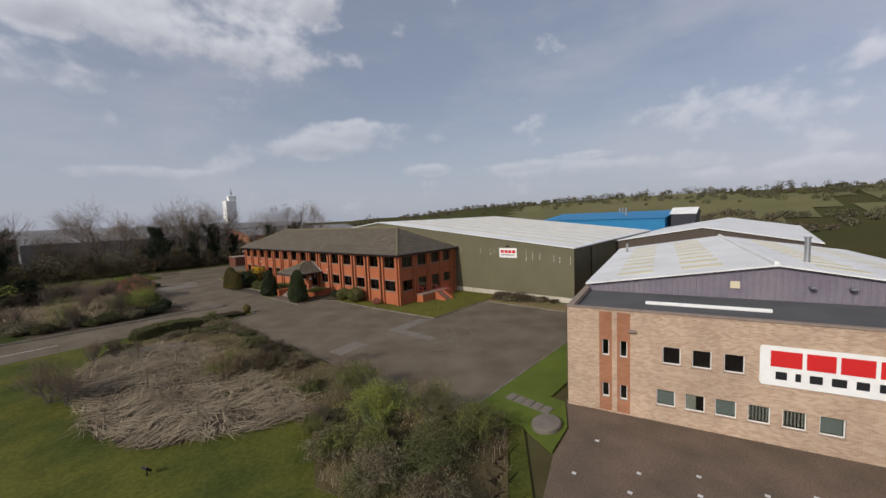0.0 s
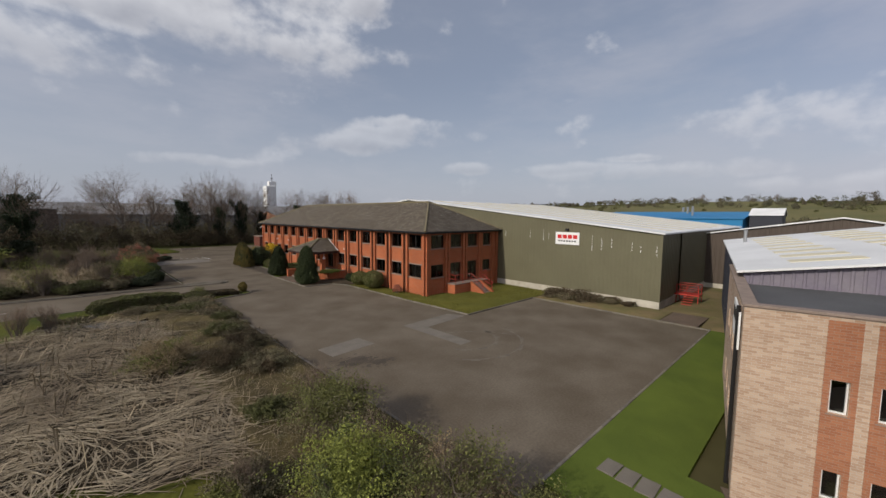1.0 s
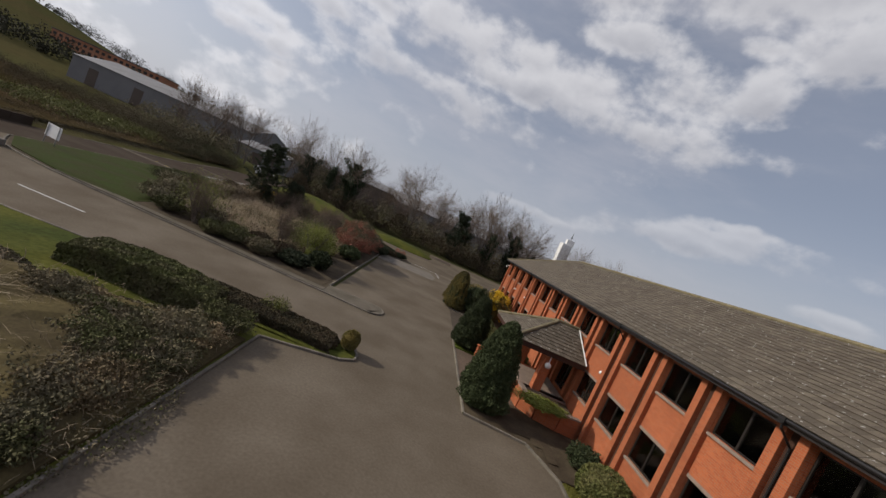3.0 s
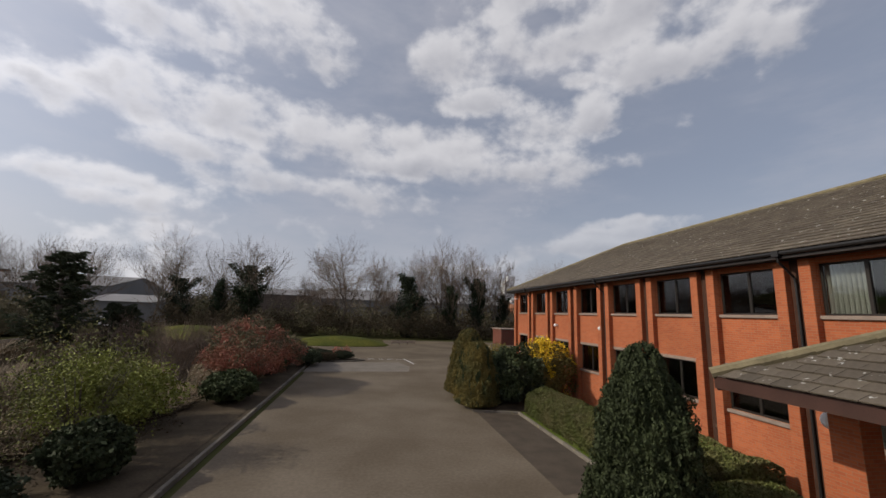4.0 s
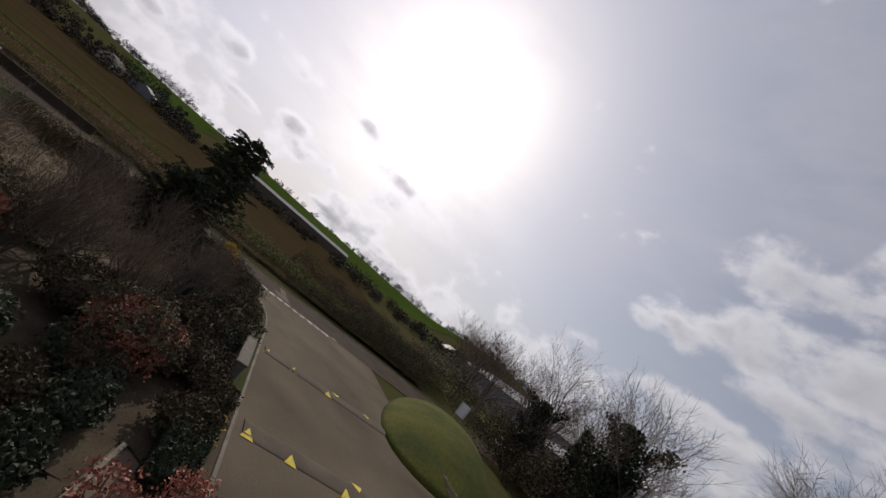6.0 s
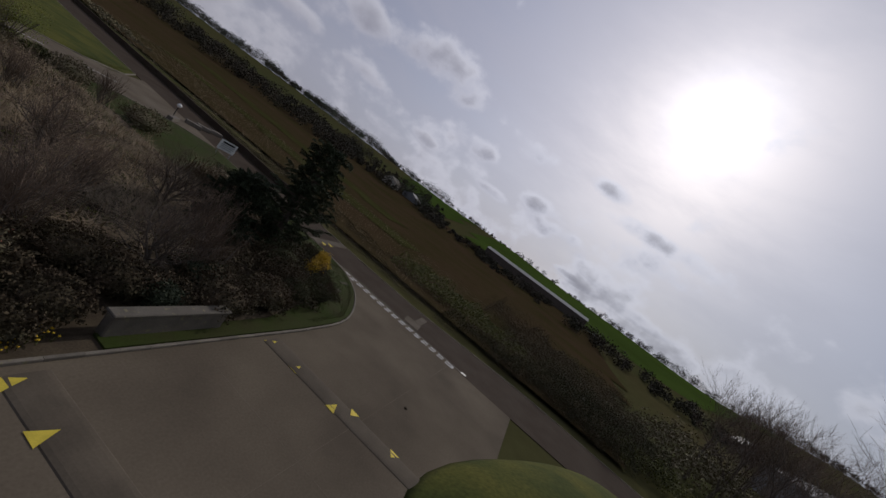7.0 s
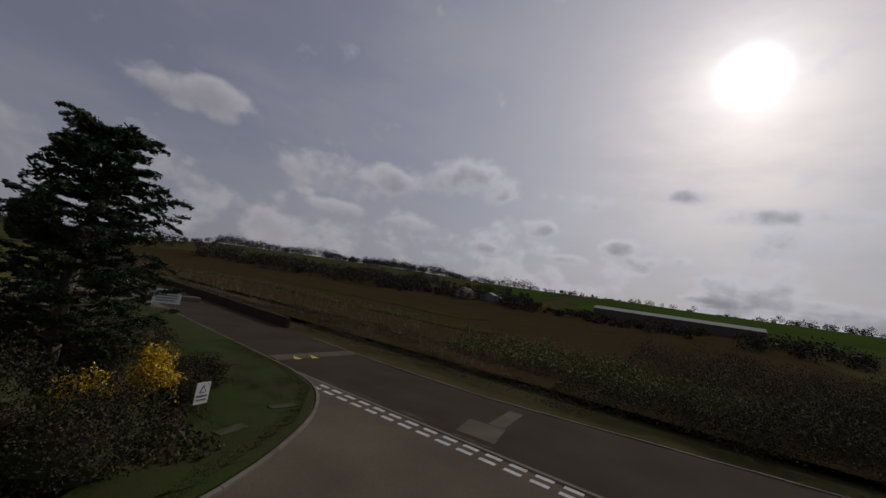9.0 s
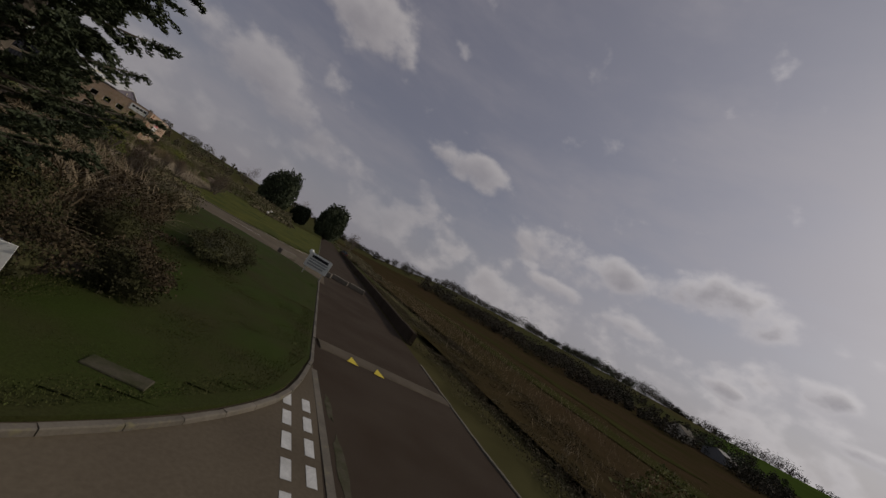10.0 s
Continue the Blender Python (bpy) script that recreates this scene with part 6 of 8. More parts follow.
def build_fence():
    f = thing("steel_fence", "grey steel palisade fence with notices", "fence")
    f.matrix_basis = pose(15.7, 78.0, 0, 0, 0, 38) @ pose(-15.66, -72.4, 0)
    pale = Shape()
    pale.loft([[(-0.01, -0.035, 0.08), (0.01, -0.035, 0.08), (0.01, 0.035, 0.08), (-0.01, 0.035, 0.08)], [(-0.01, -0.035, 2.0), (0.01, -0.035, 2.0), (0.01, 0.035, 2.0), (-0.01, 0.035, 2.0)],
               [(-0.01, -0.004, 2.12), (0.01, -0.004, 2.12), (0.01, 0.004, 2.12), (-0.01, 0.004, 2.12)]])
    me = pale.mesh("pale", mats_of("steel"))
    n = int((72.5 - 49.0) / 0.145)
    for i in range(n):
        part("pale", me, "steel", f).location = (15.0 + 0.004 * i, 49.0 + 0.145 * i, 0)
    for i in range(9):
        s = Shape()
        s.box(15.03 + 0.08 * i, 49.0 + 2.75 * i, 0, 15.1 + 0.08 * i, 49.07 + 2.75 * i, 2.1)
        part("post", s, "steel", f)
    s = Shape()
    for z in (0.45, 1.7):
        s.loft([[(15.015, 49.0, z), (15.05, 49.0, z), (15.05, 49.0, z + 0.05), (15.015, 49.0, z + 0.05)], [(15.66, 72.4, z), (15.7, 72.4, z), (15.7, 72.4, z + 0.05), (15.66, 72.4, z + 0.05)]])
    part("rail", s, "steel", f)
    for y, w in ((66.0, 0.5), (61.5, 0.6)):
        s = Shape()
        x = 15.0 + 0.004 * (y - 49) / 0.145
        s.box(x - 0.05, y - w / 2, 1.2, x - 0.02, y + w / 2, 1.65)
        part("notice", s, "white_paint", f, "white notice panel")


build_fence()


def tub(x, y):
    s = Shape()
    ring = lambda r, z: [(r * math.cos(a), r * math.sin(a), z) for a in (2 * math.pi * i / 16 for i in range(16))]
    s.loft([ring(0.6, 0), ring(0.75, 0.45), ring(0.75, 0.55), ring(0.65, 0.55), ring(0.6, 0.4)])
    ob = solid("planter_tub", s, "patch", "round concrete planter tub by the fence", "planter", "planter tubs")
    ob.matrix_basis = pose(x, y, 0.01)


tub(15.6, 76.4)
tub(16.9, 74.9)


def street_lamp(x, y, h, arm):
    p = thing("street_lamp", "tall galvanised lamp column", "street lamp", (x, y, 0))
    s = Shape()
    s.tube([(0, 0, 0), (0, 0, 1.2), (0, 0, h)], [0.09, 0.07, 0.045], 8)
    part("column", s, "steel", p)
    s = Shape()
    s.tube([(0, 0, h - 0.1), (arm, 0, h + 0.1)], 0.03, 6)
    s.box(arm - 0.25, -0.12, h + 0.05, arm + 0.35, 0.12, h + 0.2, 0, 0.03)
    part("lantern", s, "steel", p)


street_lamp(15.6, 79.6, 8.0, -0.8)

# ---- plants ----
def leaf_mesh(name, pts, size, mats, seed=0, stretch=1.6, lean=None, mat_of=None, fold=0.25):
    """Small leaf blades, one folded diamond for each point."""
    rng = np.random.default_rng(seed)
    pts = np.asarray(pts, float)
    n = len(pts)
    d = rng.normal(size=(n, 3))
    if lean is not None:
        d = d * 0.55 + np.asarray(lean)
    d /= np.linalg.norm(d, axis=1, keepdims=True)
    q = rng.normal(size=(n, 3))
    w = np.cross(d, q)
    w /= np.linalg.norm(w, axis=1, keepdims=True) + 1e-9
    nn = np.cross(d, w)
    sz = size * rng.uniform(0.6, 1.35, (n, 1))
    tip, side, up = d * sz * stretch, w * sz * 0.5, nn * sz * fold
    v = np.stack([pts - tip * 0.5, pts + side + up, pts + tip * 0.5, pts - side + up], 1).reshape(-1, 3)
    me = bpy.data.meshes.new(name)
    me.vertices.add(4 * n)
    me.vertices.foreach_set("co", v.ravel())
    me.loops.add(4 * n)
    me.loops.foreach_set("vertex_index", np.arange(4 * n))
    me.polygons.add(n)
    me.polygons.foreach_set("loop_start", np.arange(n) * 4)
    for m in mats_of(mats):
        me.materials.append(m)
    if mat_of is not None:
        me.polygons.foreach_set("material_index", np.asarray(mat_of, int))
    me.update(calc_edges=True)
    return me


def shell_points(n, rx, ry, rz, seed, rough=0.25, lobes=2.2, depth=0.22, flat_base=True):
    """Points in the outer skin of a lumpy rounded crown that stands on z = 0."""
    rng = np.random.default_rng(seed)
    out = []
    while len(out) < n:
        d = rng.normal(size=3)
        d /= np.linalg.norm(d)
        if flat_base and d[2] < -0.75:
            continue
        k = 1 + rough * noise.noise(Vector(d * lobes) + Vector((seed * 3.7, 0, 0))) + 0.5 * rough * noise.noise(Vector(d * lobes * 3.1) + Vector((0, seed * 1.3, 0)))
        r = k * (1 - abs(rng.normal(0, depth)))
        p = np.array([d[0] * rx * r, d[1] * ry * r, rz + d[2] * rz * r])
        if p[2] > 0.02:
            out.append(p)
    return np.array(out)


def flame_points(n, r, h, seed, power=0.75, rough=0.22, base=0.12):
    """Points in the skin of an upright conifer of radius r and height h."""
    rng = np.random.default_rng(seed)
    out = []
    while len(out) < n:
        z = rng.uniform(0.0, 1.0)
        prof = (min(1, (z + 0.02) / base) ** 0.5) * (1 - z) ** power * 1.25
        if rng.uniform(0, 1) > prof + 0.08:
            continue
        a = rng.uniform(0, 2 * math.pi)
        q = Vector((math.cos(a) * 2.2, math.sin(a) * 2.2, z * 5 + seed))
        k = 1 + rough * noise.noise(q) + rough * 0.8 * noise.noise(q * 2.7) + 0.1 * noise.noise(Vector((q.x * 4.5, q.y * 4.5, q.z * 0.9)))
        rad = r * prof * k * (1 - abs(rng.normal(0, 0.12)))
        out.append((rad * math.cos(a), rad * math.sin(a), z * h * (1 + 0.03 * noise.noise(q * 2))))
    return np.array(out)


def box_points(n, x0, x1, y0, y1, h, seed, rough=0.12):
    """Points in the skin of a clipped hedge."""
    rng = np.random.default_rng(seed)
    out = []
    A = [(y1 - y0) * h] * 2 + [(x1 - x0) * h] * 2 + [(x1 - x0) * (y1 - y0)]
    A = np.cumsum(A) / sum(A)
    for _ in range(n):
        f = int(np.searchsorted(A, rng.uniform()))
        u, v, dd = rng.uniform(), rng.uniform(), abs(rng.normal(0, 0.05))
        x, y, z = x0 + u * (x1 - x0), y0 + u * (y1 - y0), v * h
        if f == 0:
            x = x0 + dd
        elif f == 1:
            x = x1 - dd
        elif f == 2:
            y = y0 + dd
        elif f == 3:
            y = y1 - dd
        else:
            y, z = y0 + v * (y1 - y0), h - dd
        cx, cy = (x0 + x1) / 2, (y0 + y1) / 2
        q = Vector((x * 0.9, y * 0.9, z * 0.9 + seed))
        bulge = 1 + rough * noise.noise(q) + 0.5 * rough * noise.noise(q * 3)
        hw = (x1 - x0) / 2
        z *= bulge * (1 - 0.28 * (abs(x - cx) / hw) ** 2.5)
        x = cx + (x - cx) * (bulge - 0.1 * (z / h) ** 3)
        out.append((x, y, max(z, 0.03)))
    return np.array(out)


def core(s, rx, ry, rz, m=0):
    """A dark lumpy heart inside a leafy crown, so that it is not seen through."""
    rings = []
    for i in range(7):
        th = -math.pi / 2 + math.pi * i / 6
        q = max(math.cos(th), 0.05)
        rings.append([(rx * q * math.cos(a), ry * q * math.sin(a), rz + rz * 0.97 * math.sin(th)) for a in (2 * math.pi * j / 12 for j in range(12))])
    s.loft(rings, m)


def shrub(name, at, rx, ry, rz, n, leaf, mat, label, seed, group="", rough=0.3, stems=5, second=None, category="shrub", depth=0.2, solid_core=0.72):
    p = thing(name, label, category, at, group)
    s = Shape()
    rng = random.Random(seed)
    for i in range(stems):
        a = 2 * math.pi * i / stems + rng.uniform(-0.4, 0.4)
        s.tube([(0.1 * math.cos(a), 0.1 * math.sin(a), -0.05), (rx * 0.3 * math.cos(a), ry * 0.3 * math.sin(a), rz * 0.6), (rx * 0.6 * math.cos(a), ry * 0.6 * math.sin(a), rz * 1.3)], [0.05, 0.035, 0.012], 5)
    part("stem", s, "bark", p, "brown woody stems")
    n, leaf = int(n * 0.95), leaf * 0.8
    pts = shell_points(n, rx, ry, rz, seed, rough, depth=depth)
    mo = None
    if second:
        mo = [1 if noise.noise(Vector(q) * 0.9 + Vector((seed, 0, 0))) + 0.4 * (q[2] / rz - 1) > second[1] else 0 for q in pts]
    crown = part("crown", leaf_mesh("crown", pts, leaf, [mat, second[0]] if second else mat, seed, mat_of=mo), None, p)
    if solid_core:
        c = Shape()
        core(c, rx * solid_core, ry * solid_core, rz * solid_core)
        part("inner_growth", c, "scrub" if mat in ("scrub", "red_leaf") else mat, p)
    return p


def conifer(name, at, r, h, n, leaf, mat, label, seed, group="", power=0.6, rough=0.25, base=0.12, second=None):
    p = thing(name, label, "conifer", at, group)
    s = Shape()
    s.tube([(0, 0, -0.05), (0, 0, h * 0.5), (0.05, 0, h * 0.93)], [r * 0.12, r * 0.07, 0.02], 7)
    part("trunk", s, "bark", p, "brown trunk")
    pts = flame_points(n, r, h, seed, power, rough, base)
    mo = None
    if second:
        mo = [1 if noise.noise(Vector((q[0] * 4, q[1] * 4, q[2] * 1.6 + seed))) > second[1] else 0 for q in pts]
    part("crown", leaf_mesh("crown", pts, leaf, [mat, second[0]] if second else mat, seed, 2.6, (0, 0, 0.9), mo), None, p)
    c = Shape()
    rings = []
    for i in range(8):
        z = i / 7
        q = max(0.03, 0.8 * (min(1, (z + 0.02) / base) ** 0.5) * (1 - z) ** power * 1.25)
        rings.append([(r * q * math.cos(a), r * q * math.sin(a), z * h * 0.95) for a in (2 * math.pi * j / 10 for j in range(10))])
    c.loft(rings)
    part("inner_growth", c, mat, p)
    return p


def grow(s, p, d, length, r, level, rng, spread=0.55, up=0.12, sides=5, kids=3, thin=0.6, twigs=None, fine=0.004):
    """Tapered limb with side limbs, down to twigs."""
    n = 4 if level > 2 else 3 if level == 2 else 2 if level == 1 else 1
    r = max(r, fine)
    pts, rad = [Vector(p)], [r]
    d = Vector(d).normalized()
    for i in range(n):
        d = (d + Vector((rng.gauss(0, 0.12), rng.gauss(0, 0.12), up + rng.gauss(0, 0.05)))).normalized()
        pts.append(pts[-1] + d * length / n)
        rad.append(r * (1 - (1 - 0.45) * (i + 1) / n) if level > 0 else r * (1 - 0.9 * (i + 1) / n))
    (twigs if level <= 1 and twigs is not None else s).tube(pts, rad, sides if level > 1 else 3, 0, False)
    if level == 0:
        return
    m = kids + (1 if level >= 3 else 0)
    for i in range(m):
        t = 0.35 + 0.65 * (i + rng.random() * 0.6) / m
        k = min(int(t * n), n - 1)
        q = pts[k].lerp(pts[k + 1], t * n - k)
        a = rng.uniform(0, 2 * math.pi)
        side = d.orthogonal().normalized()
        side = (side * math.cos(a) + d.cross(side) * math.sin(a))
        dd = d * (1 - spread) + side * spread * rng.uniform(0.7, 1.25)
        grow(s, q, dd, length * rng.uniform(0.55, 0.78), rad[k] * thin, level - 1, rng, spread, up, sides, kids, thin, twigs, fine)
    grow(s, pts[-1], d, length * rng.uniform(0.6, 0.75), rad[-1], level - 1, rng, spread, up, sides, kids, thin, twigs, fine)


def bare_tree(name, label, h, seed, spread=0.5, up=0.14, kids=3, levels=5, stems=1, r=0.2, category="tree", fine=0.006):
    p = thing(name, label, category)
    rng = random.Random(seed)
    s, tw = Shape(), Shape()
    for i in range(stems):
        a = rng.uniform(0, 6.28)
        tilt = 0.0 if stems == 1 else 0.35
        d = (tilt * math.cos(a), tilt * math.sin(a), 1)
        grow(s, (0.15 * math.cos(a) * (stems > 1), 0.15 * math.sin(a) * (stems > 1), -0.1), d, h * 0.36, r / math.sqrt(stems), levels, rng, spread, up, 6, kids, 0.6, tw, fine)
    part("trunk", s, "bark", p, "grey-brown trunk and limbs")
    if tw.v:
        part("crown", tw, "twig", p, "crown of fine leafless twigs")
    return p


def settle(ob, x, y, turn=0, k=1.0, z=None):
    ob.matrix_basis = pose(x, y, hill(x, y) + 0.04 if z is None else z, 0, 0, turn) @ Matrix.Diagonal((k, k, k, 1))
    return ob


def again(ob, x, y, turn, k=1.0, z=None):
    c = copy_thing(ob, Matrix())
    return settle(c, x, y, turn, k, z)


# conifers and clipped shrubs along the office
conifer("upright_conifer", (-6.0, 15.6, 0.08), 1.2, 4.8, 46000, 0.04, "yew_leaf", "dense dark green upright conifer by the porch", 3, "porch conifers", 0.45)
conifer("upright_conifer", (-6.0, 24.7, 0.08), 1.12, 4.2, 42000, 0.04, "yew_leaf", "dense dark green upright conifer at the lawn corner", 4, "porch conifers", 0.45)
conifer("golden_conifer", (-6.55, 36.9, 0.08), 1.0, 3.3, 45000, 0.029, "gold_leaf", "golden-green clipped conifer beside the drive", 5, "golden conifers", 0.33, 0.16, 0.1, ("yew_leaf", 0.28))
conifer("golden_conifer", (-6.35, 39.6, 0.08), 1.15, 3.9, 55000, 0.03, "gold_leaf", "taller golden-green clipped conifer beside the drive", 6, "golden conifers", 0.36, 0.16, 0.1, ("yew_leaf", 0.28))
shrub("blue_juniper", (-4.4, 37.5, 0.08), 1.7, 1.6, 1.5, 12000, 0.12, "dark_leaf", "blue-green spreading juniper behind golden conifers", 7, rough=0.4, second=("yew_leaf", 0.0))
shrub("golden_privet", (-2.0, 38.2, 0.08), 1.6, 1.5, 1.75, 9000, 0.1, "gold_leaf", "yellow-leaved privet against the brick wall", 8, second=("yellow_flower", 0.25), rough=0.35)
shrub("golden_privet", (-4.2, 40.6, 0.08), 1.5, 1.5, 1.4, 7000, 0.1, "yew_leaf", "green and yellow shrub by the office", 9, second=("gold_leaf", 0.1), rough=0.35)


def hedge(x0, x1, y0, y1, h, seed, mat, label, n, z=0.08, leaf=0.075):
    cx, cy = (x0 + x1) / 2, (y0 + y1) / 2
    p = thing("hedge", label, "hedge", (cx, cy, z))
    pts = box_points(n, x0 - cx, x1 - cx, y0 - cy, y1 - cy, h, seed)
    part("leaves", leaf_mesh("leaves", pts, leaf, mat, seed), None, p)
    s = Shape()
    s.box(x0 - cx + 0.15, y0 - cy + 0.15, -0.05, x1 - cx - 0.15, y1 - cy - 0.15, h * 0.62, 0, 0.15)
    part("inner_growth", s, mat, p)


hedge(-4.55, -2.7, 25.9, 35.2, 1.25, 11, "box_leaf", "clipped rounded green hedge before the office", 66000, leaf=0.033)
hedge(-2.6, -0.6, 26.0, 30.0, 1.0, 12, "box_leaf", "clipped green hedge by the office wall", 20000, leaf=0.045)
hedge(-4.5, -1.2, 24.0, 25.6, 0.7, 13, "box_leaf", "low green planting beside the porch", 16000, leaf=0.045)
shrub("round_bush", (-1.45, 10.6, 0.08), 1.1, 1.15, 0.85, 9000, 0.07, "box_leaf", "clipped round green bush before the office", 14, "round bushes", rough=0.08, stems=3, depth=0.05, solid_core=0.86)
shrub("round_bush", (-1.5, 7.6, 0.08), 1.25, 1.3, 1.05, 11000, 0.07, "box_leaf", "larger clipped round green bush before the office", 15, "round bushes", rough=0.08, stems=3, depth=0.05, solid_core=0.86)
shrub("small_bush", (-1.2, 3.4, 0.08), 0.55, 0.6, 0.5, 900, 0.08, "red_leaf", "small twiggy reddish bush by the wall", 16, rough=0.4, solid_core=0.0)
shrub("small_bush", (-1.0, 13.2, 0.08), 0.8, 1.0, 0.55, 3500, 0.08, "yew_leaf", "low green shrub beside the porch planter", 17, rough=0.35)
shrub("planter_shrub", (-2.6, 16.3, 1.0), 1.6, 0.8, 0.25, 3500, 0.07, "spring_leaf", "low yellow-green planting in the brick planter", 18, rough=0.4, stems=3)

# hedge bed at the car park's corner
shrub("ball_bush", (-13.45, 15.6, 0.07), 0.48, 0.48, 0.55, 4500, 0.055, "gold_leaf", "small clipped yellow-green ball bush at the bed's tip", 19, rough=0.1, stems=2, depth=0.06, solid_core=0.8)
hedge(-22.5, -14.0, 14.3, 16.2, 0.5, 20, "winter_cover", "low dark brown ground-cover hedge beside the side road", 30000, leaf=0.06)
shrub("low_shrub", (-17.6, 15.9, 0.1), 0.7, 0.5, 0.55, 1500, 0.06, "olive_leaf", "thin olive shrub in the roadside hedge", 39, rough=0.6, depth=0.45, solid_core=0.0, stems=8)
for i, (x, y, rx, ry, rz) in enumerate(((-18.5, 12.2, 1.2, 1.1, 0.55), (-18.9, 10.4, 1.4, 1.2, 0.5), (-18.3, 8.4, 0.9, 1.3, 0.35), (-19.6, 8.2, 1.5, 1.2, 0.45), (-18.6, 6.0, 1.1, 1.5, 0.4), (-20.6, 9.6, 1.5, 1.0, 0.4), (-18.4, 3.7, 0.9, 1.2, 0.4), (-23.0, 10.0, 1.5, 0.7, 0.4))):
    shrub("bank_shrub", (x, y, 0.12), rx, ry, rz, 7500, 0.07, ("scrub", "dead_grass", "moss_leaf")[i % 3], ("low brown winter scrub along the kerb", "low straw-brown scrub along the kerb", "low dull green scrub along the kerb")[i % 3], 300 + i, rough=0.5, depth=0.3, second=(("moss_leaf", "scrub", "scrub")[i % 3], 0.05), solid_core=0.5)
hedge(-26.0, -19.6, 12.3, 14.4, 1.25, 22, "moss_leaf", "thick dark green hedge by the reed pond", 36000, leaf=0.075)

# island planting
shrub("red_shrub", (-19.9, 43.4, 0.1), 2.5, 3.5, 2.0, 24000, 0.085, "red_leaf", "broad shrub with red young leaves beside the drive", 23, rough=0.35, second=("scrub", 0.22), solid_core=0.5)
shrub("red_shrub", (-19.3, 49.6, 0.1), 1.7, 2.4, 1.25, 10000, 0.1, "red_leaf", "lower red-leaved shrub beside the drive", 24, rough=0.4, second=("scrub", 0.0), solid_core=0.55)
shrub("red_shrub", (-19.6, 55.6, 0.1), 1.3, 1.3, 1.0, 5000, 0.09, "red_leaf", "red-leaved shrub at the island's north end", 38, rough=0.45, second=("scrub", 0.05), solid_core=0.4)
shrub("red_shrub", (-14.6, 57.6, 0.08), 0.6, 0.6, 0.55, 450, 0.08, "red_leaf", "small red twiggy shrub at the kerb", 25, rough=0.4, solid_core=0.0)
shrub("laurel", (-19.2, 38.2, 0.1), 1.25, 1.5, 0.75, 9000, 0.11, "yew_leaf", "low dark green laurel by the kerb", 26, rough=0.3)
shrub("laurel", (-19.5, 47.0, 0.1), 1.2, 1.6, 0.75, 5500, 0.11, "yew_leaf", "low dark green laurel under red shrubs", 27, rough=0.3)
shrub("juniper", (-16.9, 56.1, 0.1), 1.0, 0.6, 0.4, 4000, 0.09, "dark_leaf", "flat dark green juniper in the island's nose", 28, "nose junipers", rough=0.35)
shrub("juniper", (-14.8, 56.0, 0.1), 1.0, 0.6, 0.4, 4000, 0.09, "dark_leaf", "flat dark green juniper in the island's nose", 29, "nose junipers", rough=0.35)
shrub("juniper", (-17.4, 52.3, 0.1), 1.0, 1.7, 0.6, 6000, 0.1, "dark_leaf", "dark green spreading juniper at the kerb", 30, rough=0.35)
shrub("spring_shrub", (-21.2, 31.0, 0.1), 1.75, 1.75, 1.9, 11000, 0.065, "spring_leaf", "loose yellow-green shrub in spring leaf", 31, rough=0.75, depth=0.5, stems=20, solid_core=0.3, second=("olive_leaf", 0.1))
shrub("laurel", (-19.6, 28.9, 0.1), 1.0, 1.0, 0.75, 7000, 0.11, "yew_leaf", "rounded dark evergreen at the island's corner", 32, rough=0.3)
shrub("spring_shrub", (-21.6, 34.2, 0.1), 1.7, 1.7, 1.2, 6000, 0.1, "spring_leaf", "yellow-green shrub among the reeds", 33, rough=0.5, depth=0.3, solid_core=0.5)
shrub("laurel", (-20.9, 26.6, 0.1), 1.3, 0.9, 0.6, 5500, 0.11, "dark_leaf", "low grey-green evergreen along the kerb", 34, rough=0.35)
for i, (x, y, k) in enumerate(((-23.6, 26.0, 0.5), (-26.0, 26.4, 0.6), (-24.6, 28.0, 0.45), (-29.0, 27.6, 0.7), (-31.8, 27.0, 0.45), (-22.4, 27.3, 0.55), (-33.5, 28.5, 0.8), (-27.4, 25.9, 0.4), (-37.6, 45.5, 0.9), (-36.4, 34.0, 0.9), (-33.5, 55.5, 0.8), (-30.5, 57.4, 0.7), (-27.5, 57.6, 0.8), (-24.0, 56.6, 0.6), (-20.6, 56.4, 0.5))):
    shrub("low_shrub", (x, y, 0.1), 1.5 * k + 0.4, 1.3 * k + 0.4, 0.8 * k + 0.2, 3000, 0.1, ("scrub", "moss_leaf", "bramble")[i % 3] if i < 10 else "bramble", ("low brown winter shrub in the island", "low green shrub in the island", "low dark bramble in the island")[i % 3 if i < 10 else 2], 40 + i, rough=0.4, stems=4)
